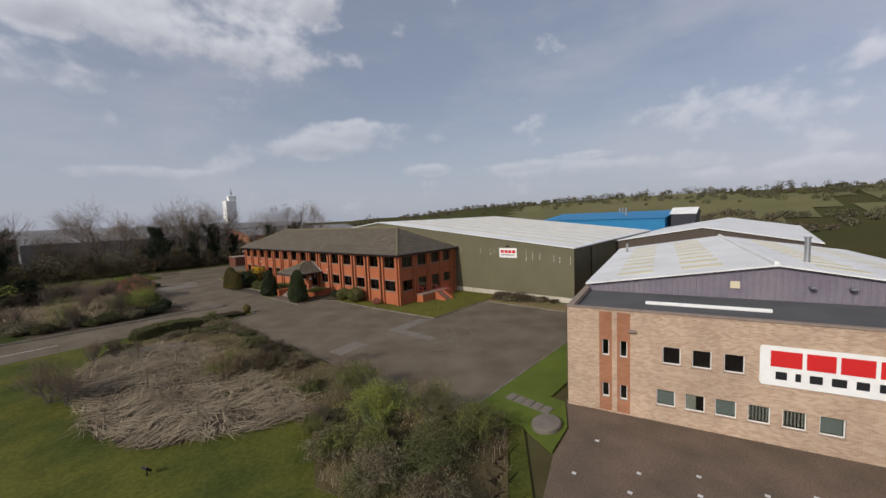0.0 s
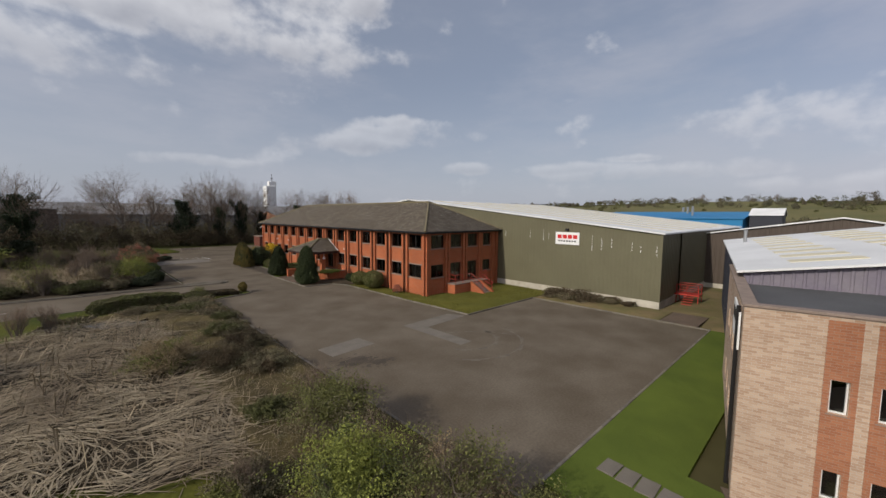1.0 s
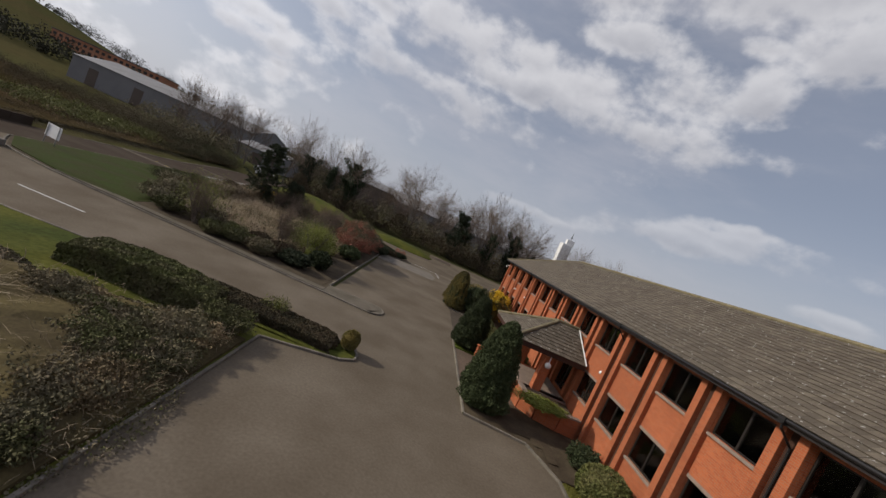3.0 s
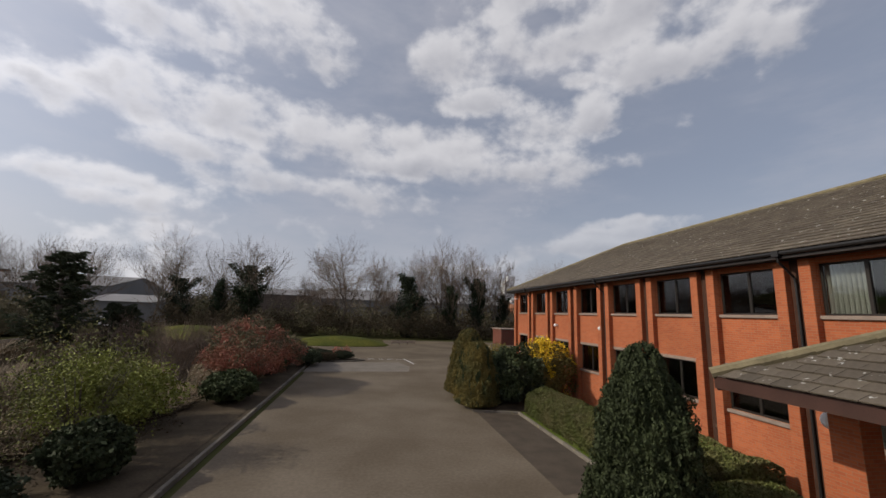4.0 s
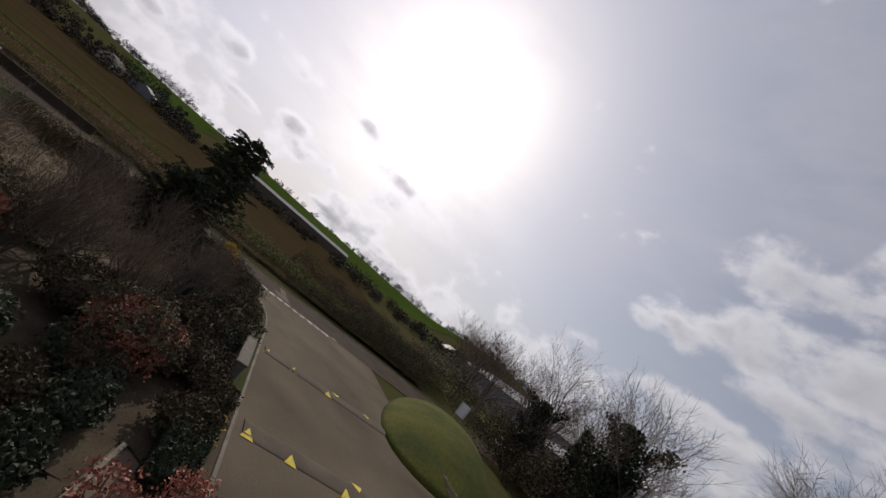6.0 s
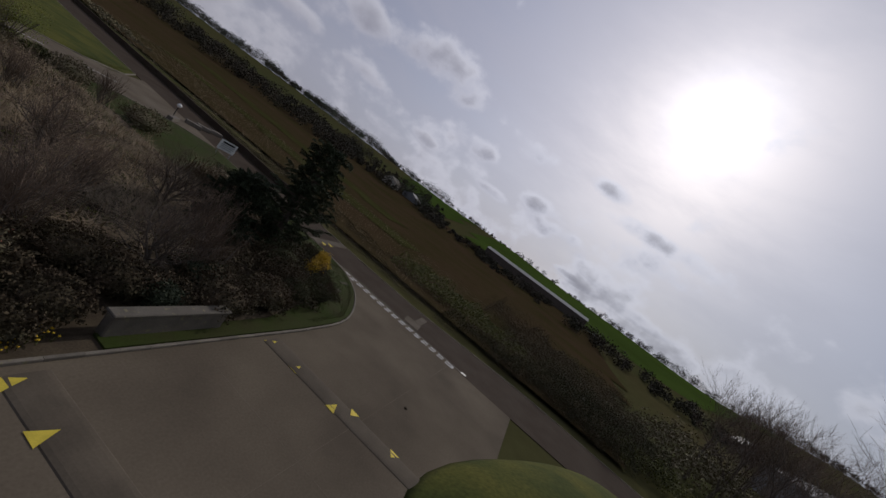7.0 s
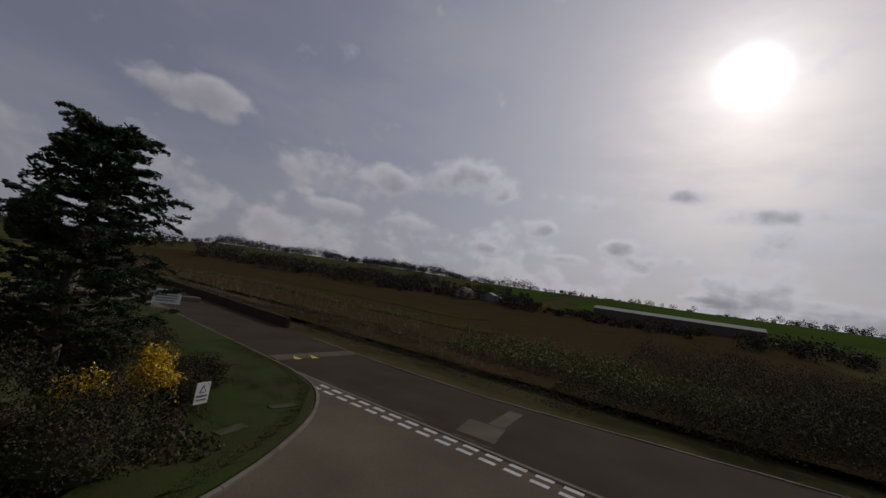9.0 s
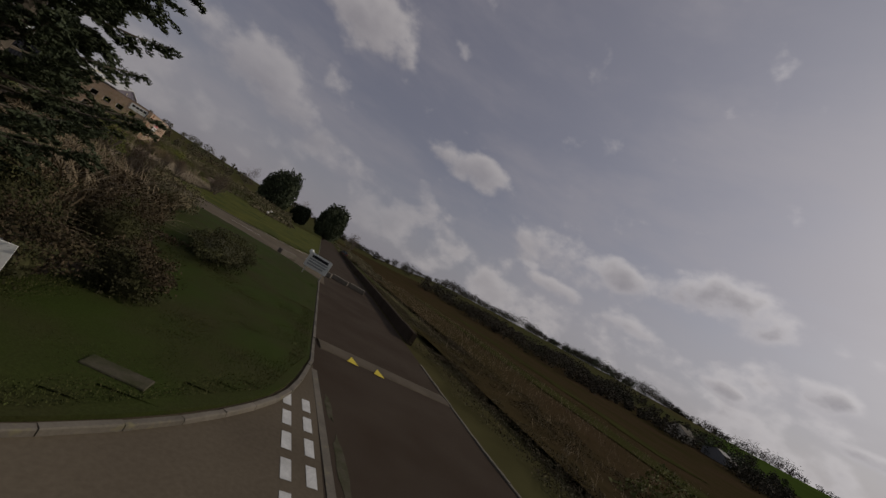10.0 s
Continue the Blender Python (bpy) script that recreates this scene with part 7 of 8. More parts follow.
def cypress(x, y, h, r, seed, limbs_n=60, per=9, leaf=0.05, label="tall shaggy dark cypress by the junction verge"):
    """A loose old cypress: upswept limbs carrying flat feathery sprays, with gaps between."""
    p = thing("cypress", label, "conifer", (x, y, 0.12), "verge cypresses")
    rng = random.Random(seed)
    s = Shape()
    s.tube([(0, 0, -0.1), (0.1, 0.05, h * 0.4), (-0.1, 0.1, h * 0.75), (0.05, 0, h * 0.97)], [0.26, 0.19, 0.1, 0.02], 8)
    part("trunk", s, "bark", p, "brown trunk")
    limbs, pts, leans = Shape(), [], []
    for i in range(limbs_n):
        k = 0.04 + 0.93 * (i / limbs_n)
        z, a = h * k, i * 2.4 + rng.uniform(-0.5, 0.5)
        ll = r * min(1.0, 0.55 + 1.6 * k) * (1.05 - 0.75 * k * k) * rng.uniform(0.35, 1.4)
        d = Vector((math.cos(a), math.sin(a), 0))
        side = Vector((-d.y, d.x, 0))
        at = lambda t: Vector((0, 0, z)) + d * ll * t + Vector((0, 0, ll * (0.1 * t + 0.22 * t * t)))
        limbs.tube([at(t) for t in (0, 0.35, 0.7, 1.0)], [0.045, 0.03, 0.02, 0.006], 5)
        for j in range(per):
            t = 0.18 + 0.82 * (j + rng.random()) / per
            q = at(t)
            b = (d * 0.8 + side * rng.uniform(-1.1, 1.1) + Vector((0, 0, rng.uniform(-0.15, 0.5)))).normalized()
            length = rng.uniform(0.45, 0.95) * (1.15 - 0.4 * t)
            fan = b.cross(Vector((0, 0, 1))).normalized()
            for m in range(int(150 * length)):
                u = rng.random() ** 0.8
                w = rng.gauss(0, 0.11) * (1.25 - u)
                o = q + b * length * u + fan * w + Vector((0, 0, rng.gauss(0, 0.035) - 0.16 * u * u))
                pts.append((o.x, o.y, max(0.1, o.z)))
                e = (b + fan * w * 6 + Vector((0, 0, -0.1))).normalized() * 1.3
                leans.append((e.x, e.y, e.z))
    part("limb", limbs, "bark", p, "upswept brown limbs")
    part("crown", leaf_mesh("crown", pts, leaf, "dark_leaf", seed, 2.8, leans), None, p)


cypress(-36.3, 51.2, 8.7, 2.2, 61, 104, 11, 0.045)
cypress(-31.8, 51.3, 4.6, 1.6, 66, 60, 9, 0.055, "lower dark cypress beside the taller one")
shrub("forsythia", (-37.8, 54.6, 0.14), 0.62, 0.62, 1.1, 3600, 0.075, "bramble", "yellow flowering forsythia under the cypress", 62, rough=0.5, depth=0.35, solid_core=0.0, second=("yellow_flower", -0.1), stems=9)
shrub("forsythia", (-36.2, 55.2, 0.14), 0.7, 0.7, 0.9, 1800, 0.07, "bramble", "thin yellow forsythia among dark twigs", 63, rough=0.5, depth=0.4, solid_core=0.0, second=("yellow_flower", 0.05), stems=9)
for i, (x, y, k) in enumerate(((-39.0, 53.2, 0.6), (-37.8, 51.6, 0.8), (-35.6, 57.0, 0.7), (-33.2, 56.9, 0.8), (-38.6, 47.8, 0.7), (-40.6, 51.5, 0.45), (-36.4, 55.9, 0.8), (-34.4, 54.4, 1.1))):
    shrub("verge_shrub", (x, y, 0.12), 1.2 * k + 0.3, 1.2 * k + 0.3, 0.9 * k + 0.15, 12000, 0.05, "verge_bush", "dark tangled shrub at the verge's edge", 70 + i, rough=0.8, depth=0.45, second=("bramble", 0.15), stems=9)
shrub("verge_shrub", (-41.2, 41.6, 0.12), 1.4, 4.2, 0.55, 16000, 0.05, "verge_bush", "low prostrate dark juniper on the verge", 79, rough=0.5, second=("moss_leaf", 0.2))

for i, (x, y, k) in enumerate(((-18.6, 55.4, 0.5), (-21.6, 57.6, 0.6), (-23.2, 55.0, 0.7), (-25.4, 57.4, 0.6), (-18.2, 58.2, 0.45), (-20.4, 58.4, 0.4), (-27.6, 56.0, 0.8), (-21.0, 54.0, 0.8), (-16.2, 54.9, 0.35))):
    shrub("dark_shrub", (x, y, 0.08), 1.4 * k + 0.35, 1.2 * k + 0.35, 0.75 * k + 0.12, 3600, 0.08, ("dark_leaf", "bramble", "bramble")[(i * 2) % 3], ("low dark evergreen at the island's end", "low dark bramble at the island's end", "low tangled brown shrub at the island's end")[(i * 2) % 3], 140 + i, rough=0.4, stems=4, second=("bramble", 0.1))

shrub("spring_shrub", (-29.8, 27.4, 0.1), 2.0, 1.9, 2.1, 4500, 0.06, "spring_leaf", "sparse yellow-green haze of a budding sallow", 36, rough=0.5, depth=0.5, solid_core=0.0, stems=12)
shrub("spring_shrub", (-23.4, 33.4, 0.1), 1.7, 1.6, 1.4, 4500, 0.075, "moss_leaf", "dull green shrub beside the reeds", 37, rough=0.5, depth=0.35, solid_core=0.3, stems=8)

# many-stemmed leafless shrubs
fan = bare_tree("leafless_shrub", "fan of leafless brown stems in the reeds", 4.2, 81, 0.42, 0.2, 3, 3, 9, 0.16, "shrub")
settle(fan, -29.2, 26.6, 20, 1.0, 0.1)
for x, y, t, k in ((-24.2, 31.5, 50, 0.8), (-33.8, 33.0, 90, 0.9), (-27.0, 38.0, 140, 0.9), (-22.6, 40.5, 200, 0.9), (-24.5, 50.6, 260, 1.05), (-29.5, 52.5, 10, 1.1), (-33.0, 50.0, 60, 1.0), (-21.6, 54.4, 75, 0.95), (-27.8, 55.6, 33, 1.0), (-20.6, 51.6, 160, 0.9),
                   (-29.8, 7.9, 110, 0.75), (-28.2, 8.1, 20, 0.7), (-19.6, -14.6, 99, 0.7), (-23.6, -18.4, 140, 0.5)):
    again(fan, x, y, t, k, 0.1)
willow = bare_tree("leafless_shrub", "spreading leafless sallow with pale twigs", 5.5, 82, 0.6, 0.08, 3, 4, 5, 0.22, "shrub")
settle(willow, -20.2, -20.0, 0, 0.5, 0.15)
for x, y, t, k in ((-18.9, -16.4, 80, 0.5), (-19.6, -23.4, 160, 0.62), (-33.0, 0.2, 230, 0.78), (-32.2, -1.4, 30, 0.55), (-25.6, 46.0, 10, 0.8), (-30.0, 48.6, 77, 0.85), (-22.6, 52.2, 140, 0.75), (-25.8, 55.2, 190, 0.8)):
    again(willow, x, y, t, k, 0.15)
BANK = ((-21.3, -20.9, 1.75, 1.25, "bush_leaf", "spring_leaf", "rounded green-leaved bush on the bank"), (-19.8, -17.0, 1.75, 1.15, "scrub", "olive_leaf", "olive-brown budding bush on the bank"), (-19.4, -23.2, 1.7, 1.15, "dead_grass", "olive_leaf", "grey-brown twiggy bush on the bank"),
        (-22.2, -25.9, 1.7, 0.9, "bush_leaf", "moss_leaf", "low green bush on the bank"), (-19.0, -26.0, 1.5, 0.9, "moss_leaf", "olive_leaf", "dull green bush at the lawn's end"), (-23.3, -5.0, 1.7, 0.85, "olive_leaf", "dead_grass", "spiky yellow-green budding sallow in the reeds"),
        (-21.0, -7.2, 1.4, 0.62, "scrub", "bramble", "brown winter shrub by the reeds"), (-19.4, -8.9, 1.2, 0.5, "bramble", "scrub", "dark brown shrub by the kerb"), (-19.3, -4.6, 1.3, 0.55, "scrub", "bramble", "brown winter shrub by the kerb"), (-19.4, -0.6, 1.2, 0.5, "scrub", "moss_leaf", "low brown shrub beside the pond"),
        (-24.4, -21.0, 1.2, 0.6, "scrub", "olive_leaf", "low brown budding shrub on the bank"), (-24.7, -24.8, 1.5, 0.8, "moss_leaf", "scrub", "dull green shrub on the bank"), (-23.2, -23.2, 1.2, 0.8, "bramble", "olive_leaf", "dark tangled shrub on the bank"),
        (-23.4, -18.4, 1.0, 0.5, "olive_leaf", "scrub", "olive tussock at the reeds' edge"), (-24.6, -28.2, 1.6, 0.9, "bramble", "scrub", "dark bramble thicket on the bank"), (-21.2, -14.0, 0.8, 0.4, "olive_leaf", "moss_leaf", "low olive tussock on the bank"))
for i, (x, y, rx, rz, m, m2, lab) in enumerate(BANK):
    shrub("bank_shrub", (x, y, 0.2), rx, rx * 0.95, rz, 19000, 0.05, m, lab, 100 + i, rough=0.75, depth=0.4, second=(m2, 0.0), solid_core=0.5, stems=9)
for i, (x, y, k) in enumerate(((10.6, -10.2, 1.0), (10.8, -12.0, 1.1), (10.5, -13.6, 0.9), (11.0, -8.9, 0.8), (9.6, -11.2, 0.8), (11.2, -15.2, 0.75), (9.7, -9.4, 0.7), (11.3, -16.8, 0.5), (9.8, -12.9, 0.6))):
    shrub("wall_shrub", (x, y, 0.1), 1.0 * k + 0.3, 1.2 * k, 0.5 * k, 5000, 0.06, "scrub", "low brown shrub along the warehouse wall", 120 + i, rough=0.5, second=("bramble", 0.0), depth=0.35, solid_core=0.5)


def reed_field(name, poly, n, seed, label, tall=0.0, length=1.1, z=0.2, width=0.012, lay=None, mat="reed"):
    """Dry reed blades, mostly flattened, some standing."""
    rng = np.random.default_rng(seed)
    xs, ys = [p[0] for p in poly], [p[1] for p in poly]
    v, f, k = [], [], 0
    while k < n:
        x, y = rng.uniform(min(xs), max(xs)), rng.uniform(min(ys), max(ys))
        if not inside(poly, x, y):
            continue
        clump = noise.noise((x * 0.45, y * 0.45, seed))
        if clump < -0.25 and rng.uniform() < 0.75:
            continue
        a = noise.noise((x * 0.3, y * 0.3, seed + 5.0)) * 7 + rng.normal(0, 1.0) if lay is None else lay + 1.9 * noise.noise((x * 0.42, y * 0.42, seed + 5.0)) + rng.normal(0, 0.38)
        el = rng.uniform(0.02, 0.45 if lay is None else 0.2) if rng.uniform() > tall else rng.uniform(0.9, 1.5)
        L_ = length * rng.uniform(0.5, 1.4)
        w = width * rng.uniform(0.6, 1.4)
        c, s_ = math.cos(a), math.sin(a)
        z0 = z + rng.uniform(0, 0.25)
        mx, mz = L_ * 0.55 * math.cos(el), L_ * 0.55 * math.sin(el)
        ex, ez = L_ * math.cos(el * 0.7), L_ * math.sin(el * 0.7)
        b = len(v)
        v += [(x - s_ * w, y + c * w, z0), (x + s_ * w, y - c * w, z0), (x + c * mx + s_ * w, y + s_ * mx - c * w, z0 + mz), (x + c * mx - s_ * w, y + s_ * mx + c * w, z0 + mz), (x + c * ex, y + s_ * ex, z0 + ez)]
        f += [(b, b + 1, b + 2, b + 3), (b + 3, b + 2, b + 4)]
        k += 1
    me = bpy.data.meshes.new(name)
    me.from_pydata(v, [], f)
    me.materials.append(M[mat])
    tagged(new(name, me), label, "reeds", "", "stuff")


reed_field("dry_reeds", REEDS, 5400, 1, "pale flattened dry reeds filling the pond", 0.03, 1.5, 0.22, 0.02, -0.75, "pond_reed")
reed_field("dry_reeds", REEDS, 6000, 11, "brown broken reed litter under the pale reeds", 0.06, 0.7, 0.16)
reed_field("dry_reeds", ISLAND_REEDS, 22000, 2, "dry reeds and litter filling the island", 0.12, 1.2)
reed_field("dry_reeds", [(-38.5, 41), (-36, 41), (-35.5, 51), (-38, 50)], 2600, 3, "standing pale reeds by the verge", 0.7, 1.7, 0.2, 0.02)
reed_field("dry_reeds", SCRUB, 4500, 4, "dry grass stems on the bank", 0.3, 0.5, 0.3, 0.008)


def grass_tufts(name, polys, per, seed, mat, label, h=0.07, z=0.13):
    rng = np.random.default_rng(seed)
    pts = []
    for poly in polys:
        xs, ys = [p[0] for p in poly], [p[1] for p in poly]
        area = (max(xs) - min(xs)) * (max(ys) - min(ys))
        for _ in range(int(area * per)):
            x, y = rng.uniform(min(xs), max(xs)), rng.uniform(min(ys), max(ys))
            if inside(poly, x, y):
                pts.append((x, y, z + h * 0.4))
    ob = new(name, leaf_mesh(name, pts, h, mat, seed, 2.2, (0, 0, 1.2)))
    tagged(ob, label, "grass", "", "stuff")


grass_tufts("grass_blades", [FRONT], 110, 8, "front_lawn", "short olive lawn blades", 0.04)
grass_tufts("grass_blades", [[(-46.1, 43.0), (-45.4, 50.0), (-44.3, 53.4), (-41.6, 56.3), (-37.0, 58.8), (-33.0, 59.2), (-34.0, 57.4), (-39.0, 54.5), (-40.2, 49.0), (-39.4, 43.0)]], 700, 13, "verge_blade", "rough blades of the verge grass", 0.016, 0.168)
grass_tufts("grass_blades", [BED_B, BED_D], 110, 5, "lawn", "short mown grass blades", 0.04)

# ---- tyre scuffs, stains, rails and flowers ----
def scuff_arc(cx, cy, r, a0, a1, w):
    s = Shape()
    pts = arc(cx, cy, 1.0, a0, a1, 18)
    for i, ((xa, ya), (xb, yb)) in enumerate(zip(pts, pts[1:])):
        k = w * (0.6 + 0.4 * math.sin(i * 1.7))
        q = [(cx + (x - cx) * rr, cy + (y - cy) * rr) for x, y, rr in ((xa, ya, r), (xb, yb, r), (xb, yb, r + k), (xa, ya, r + k))]
        s.face([(x, y, 0.004) for x, y in q])
    solid("tyre_mark", s, "scuff", "faint pale tyre arc on the asphalt", "tyre mark", "tyre arcs")


scuff_arc(-7.0, -12.0, 2.3, -150, 10, 0.35)
scuff_arc(-7.0, -12.2, 3.9, -140, 0, 0.3)
scuff_arc(-9.5, -16.0, 6.0, 20, 80, 0.25)


def stain(x, y, rx, ry, seed):
    s = Shape()
    s.face([(x + rx * k * math.cos(a), y + ry * k * math.sin(a), 0.005) for a, k in ((2 * math.pi * i / 24, 0.75 + 0.35 * noise.noise((math.cos(i * 0.26) * 2, math.sin(i * 0.26) * 2, seed))) for i in range(24))])
    rng = random.Random(int(seed * 10))
    for _ in range(26):
        a, d, k = rng.uniform(0, 6.28), rng.uniform(0.8, 1.5), rng.uniform(0.06, 0.2)
        px, py = x + rx * d * math.cos(a), y + ry * d * math.sin(a)
        s.face([(px + k * math.cos(j * 0.9) * rng.uniform(0.6, 1.2), py + 0.7 * k * math.sin(j * 0.9) * rng.uniform(0.6, 1.2), 0.0055 + 0.0001 * _) for j in range(7)])
    solid("oil_stain", s, "stain", "dark oily stain on the asphalt", "stain", "oil stains")


stain(-15.0, -10.6, 1.3, 0.8, 1.0)
stain(-13.9, -11.6, 0.7, 0.5, 2.0)
stain(-33.0, 66.0, 0.5, 0.3, 3.0)


def guard_rail(x0, x1, y):
    p = thing("guard_rail", "low weathered wooden rail beside the mound", "rail")
    n = 4
    for i in range(n):
        x = x0 + (x1 - x0) * i / (n - 1)
        s = Shape()
        s.box(x - 0.06, y - 0.06, -0.05, x + 0.06, y + 0.06, 0.72, 0, 0.015)
        part("post", s, "lintel", p, "square weathered post")
    for z in (0.3, 0.56):
        s = Shape()
        s.box(x0 - 0.1, y - 0.1, z, x1 + 0.1, y - 0.063, z + 0.14, 0, 0.01)
        part("rail", s, "lintel", p)


guard_rail(-28.2, -23.6, 72.1)
guard_rail(-9.0, -5.5, 75.0)


def daffodils(x, y, n, seed):
    rng = random.Random(seed)
    p = thing("daffodils", "clump of yellow daffodils at the kerb", "flowers", (x, y, 0.06), "daffodil clumps")
    stems, heads = Shape(), Shape()
    for _ in range(n):
        a, r = rng.uniform(0, 6.28), rng.uniform(0, 0.5)
        q = Vector((r * math.cos(a), r * 0.6 * math.sin(a), 0))
        t = q + Vector((rng.gauss(0, 0.06), rng.gauss(0, 0.06), rng.uniform(0.2, 0.32)))
        stems.tube([q, t], [0.008, 0.005], 4)
        heads.ball(t, (0.035, 0.035, 0.025), 6, 4)
        b = q + Vector((rng.gauss(0, 0.12), rng.gauss(0, 0.12), 0.24))
        stems.face([q + Vector((0.012, 0, 0)), q - Vector((0.012, 0, 0)), b])
    tagged(part("foliage", stems, "box_leaf", p), "narrow green leaves and stalks", kind="stuff")
    tagged(part("flower_heads", heads, "yellow_flower", p), "yellow flower heads", kind="stuff")


for i, (x, y) in enumerate(((-19.7, 59.0), (-18.6, 59.05), (-20.4, 58.95), (-21.2, 58.7))):
    daffodils(x, y, 16 + 4 * i, 900 + i)
hedge(-19.4, -16.0, 57.9, 58.9, 0.75, 151, "dark_leaf", "low dark green juniper hedge at the island's end", 9000, 0.05, 0.06)
shrub("red_shrub", (-15.7, 58.9, 0.03), 0.55, 0.5, 0.5, 700, 0.07, "red_leaf", "small red-leaved shrub at the apron's edge", 152, rough=0.45, solid_core=0.0, stems=9)

# ---- north tree belt ----
def ivy_on(tree, n, r, h, seed):
    """Ivy leaves clothing a trunk and its lower limbs."""
    rng = np.random.default_rng(seed)
    pts = []
    arms = [(rng.uniform(0, 6.28), rng.uniform(0.45, 1.0), rng.uniform(0.5, 1.0)) for _ in range(7)]
    while len(pts) < n:
        z = rng.uniform(0, 1)
        a = rng.uniform(0, 6.28)
        w = r * (0.45 + 0.55 * math.sin(math.pi * min(1, z * 1.05))) * rng.uniform(0.2, 1)
        x, y = w * math.cos(a), w * math.sin(a)
        if rng.uniform() < 0.45:
            b, zz, ll = arms[int(rng.integers(7))]
            t = rng.uniform(0.1, 1)
            x, y, z = x * 0.45 + math.cos(b) * t * ll * r * 1.5, y * 0.45 + math.sin(b) * t * ll * r * 1.5, zz * (0.72 + 0.3 * t) + rng.normal(0, 0.03)
        pts.append((x, y, max(0.1, z * h)))
    part("ivy", leaf_mesh("ivy", pts, 0.2, "ivy_leaf", seed), None, tree, "dark glossy ivy over trunk and limbs")
    return tree


TALL = [bare_tree("bare_tree", "tall leafless poplar with upswept branches", 24.0, 201, 0.42, 0.10, 3, 5, 1, 0.30, fine=0.014),
        bare_tree("bare_tree", "leafless tree with fine upright twigs", 23.5, 202, 0.50, 0.07, 3, 5, 1, 0.30, fine=0.014),
        bare_tree("bare_tree", "round-crowned leafless tree with fine twigs", 22.0, 203, 0.50, 0.07, 4, 5, 1, 0.34, fine=0.013)]
IVY = [ivy_on(bare_tree("ivy_tree", "leafless tree with trunk thickly clad in ivy", 20.0, 211, 0.42, 0.14, 3, 4, 1, 0.3, fine=0.02), 9000, 1.9, 12.5, 5),
       ivy_on(bare_tree("ivy_tree", "broad ivy-covered tree with bare upper twigs", 19.0, 212, 0.5, 0.12, 3, 4, 2, 0.32, fine=0.02), 11000, 2.7, 12.0, 6)]
settle(TALL[0], 1.5, 97, 0, 1.0)
settle(TALL[1], -36.8, 99, 0, 0.86)
settle(TALL[2], -18.4, 99, 0, 1.0)
settle(IVY[0], 9.6, 95, 0, 1.0)
settle(IVY[1], -35.5, 94.5, 40, 1.05)
for k, x, y, t, sc in ((2, -12.6, 98.5, 120, 0.97), (0, 4.6, 99, 70, 0.97), (0, -1.8, 101, 150, 0.9), (1, 11.5, 98, 200, 1.06), (0, 14.6, 100, 20, 0.98), (1, 23.5, 98, 90, 0.9), (1, 29.5, 104, 30, 0.88), (1, 39.5, 99, 260, 0.86),
                       (2, 44.5, 101, 60, 0.8), (1, 49.5, 98, 310, 0.85), (1, -50.6, 99, 10, 1.0), (0, -55.0, 103, 100, 0.9), (0, -64.0, 98, 200, 0.84), (0, -68.0, 101, 290, 0.88), (0, -72.5, 98, 45, 0.88), (0, -77.0, 102, 130, 0.84),
                       (0, -82.0, 99, 210, 0.9), (1, -42.5, 103, 300, 0.92), (1, 34.0, 100, 170, 0.75), (0, 7.4, 103, 260, 0.92), (2, -24.5, 108, 30, 0.7), (1, -29.0, 106, 80, 0.68), (1, -90.0, 108, 60, 0.8)):
    again(TALL[k], x, y, t, sc * 0.9)
for k, x, y, t, sc in ((1, -5.0, 93.5, 100, 1.0), (0, 27.2, 94, 60, 0.92), (0, 36.2, 94, 200, 0.95), (1, -46.5, 93.5, 260, 0.8), (0, -41.0, 96.0, 140, 0.78), (0, 3.6, 93.5, 320, 0.85), (0, 15.6, 95.5, 20, 0.75)):
    again(IVY[k], x, y, t, sc)


def thicket(name, strips, n, leaf, mat, label, seed, lumps=1.0):
    """Tangled undergrowth: leaf clumps of uneven height along strips of ground."""
    rng = np.random.default_rng(seed)
    area = [(x1 - x0) * (y1 - y0) for x0, y0, x1, y1, h in strips]
    pts = []
    for (x0, y0, x1, y1, h), a in zip(strips, area):
        m = int(n * a / sum(area))
        for _ in range(m):
            x, y = rng.uniform(x0, x1), rng.uniform(y0, y1)
            q = noise.noise((x * 0.22 * lumps, y * 0.22 * lumps, seed)) + 0.5 * noise.noise((x * 0.6, y * 0.6, seed + 3.0))
            top = h * max(0.12, 0.62 + 0.62 * q)
            edge = min(1.0, 0.35 + min(x - x0, x1 - x, y - y0, y1 - y) / 1.5)
            x, y = x + 1.7 * noise.noise((x * 0.1, y * 0.23, 7.0)), y + 1.7 * noise.noise((x * 0.23, y * 0.1, 9.0))
            pts.append((x, y, max(hill(x, y), 0) + top * edge * (1 - abs(rng.normal(0, 0.35)))))
    pts = [p for p in pts if p[2] > 0.05]
    ob = new(name, leaf_mesh(name, pts, leaf, mat, seed))
    tagged(ob, label, "undergrowth", "", "stuff")


thicket("evergreen_thicket", [(-34, 88.5, 20, 93.5, 5.5), (-49, 87, -34, 94, 6.0), (20, 93, 50, 98, 4.5), (-8, 87.5, 8, 90, 6.0)], 44000, 0.17, "bramble", "dark tangled undergrowth beneath the tree belt", 301)
thicket("winter_thicket", [(-49, 93, 50, 104, 7.0), (-95, 92, -68, 112, 7.0), (-30, 104, 40, 116, 8.0)], 38000, 0.27, "scrub", "brown leafless thicket of the tree belt", 302)
thicket("road_thicket", [(-61, 62, -56.2, 84, 2.9), (-80, 66, -61, 88, 4.2), (-100, 60, -80, 92, 4.5)], 90000, 0.07, "bramble", "brown bramble and sallow scrub beside the road", 303)
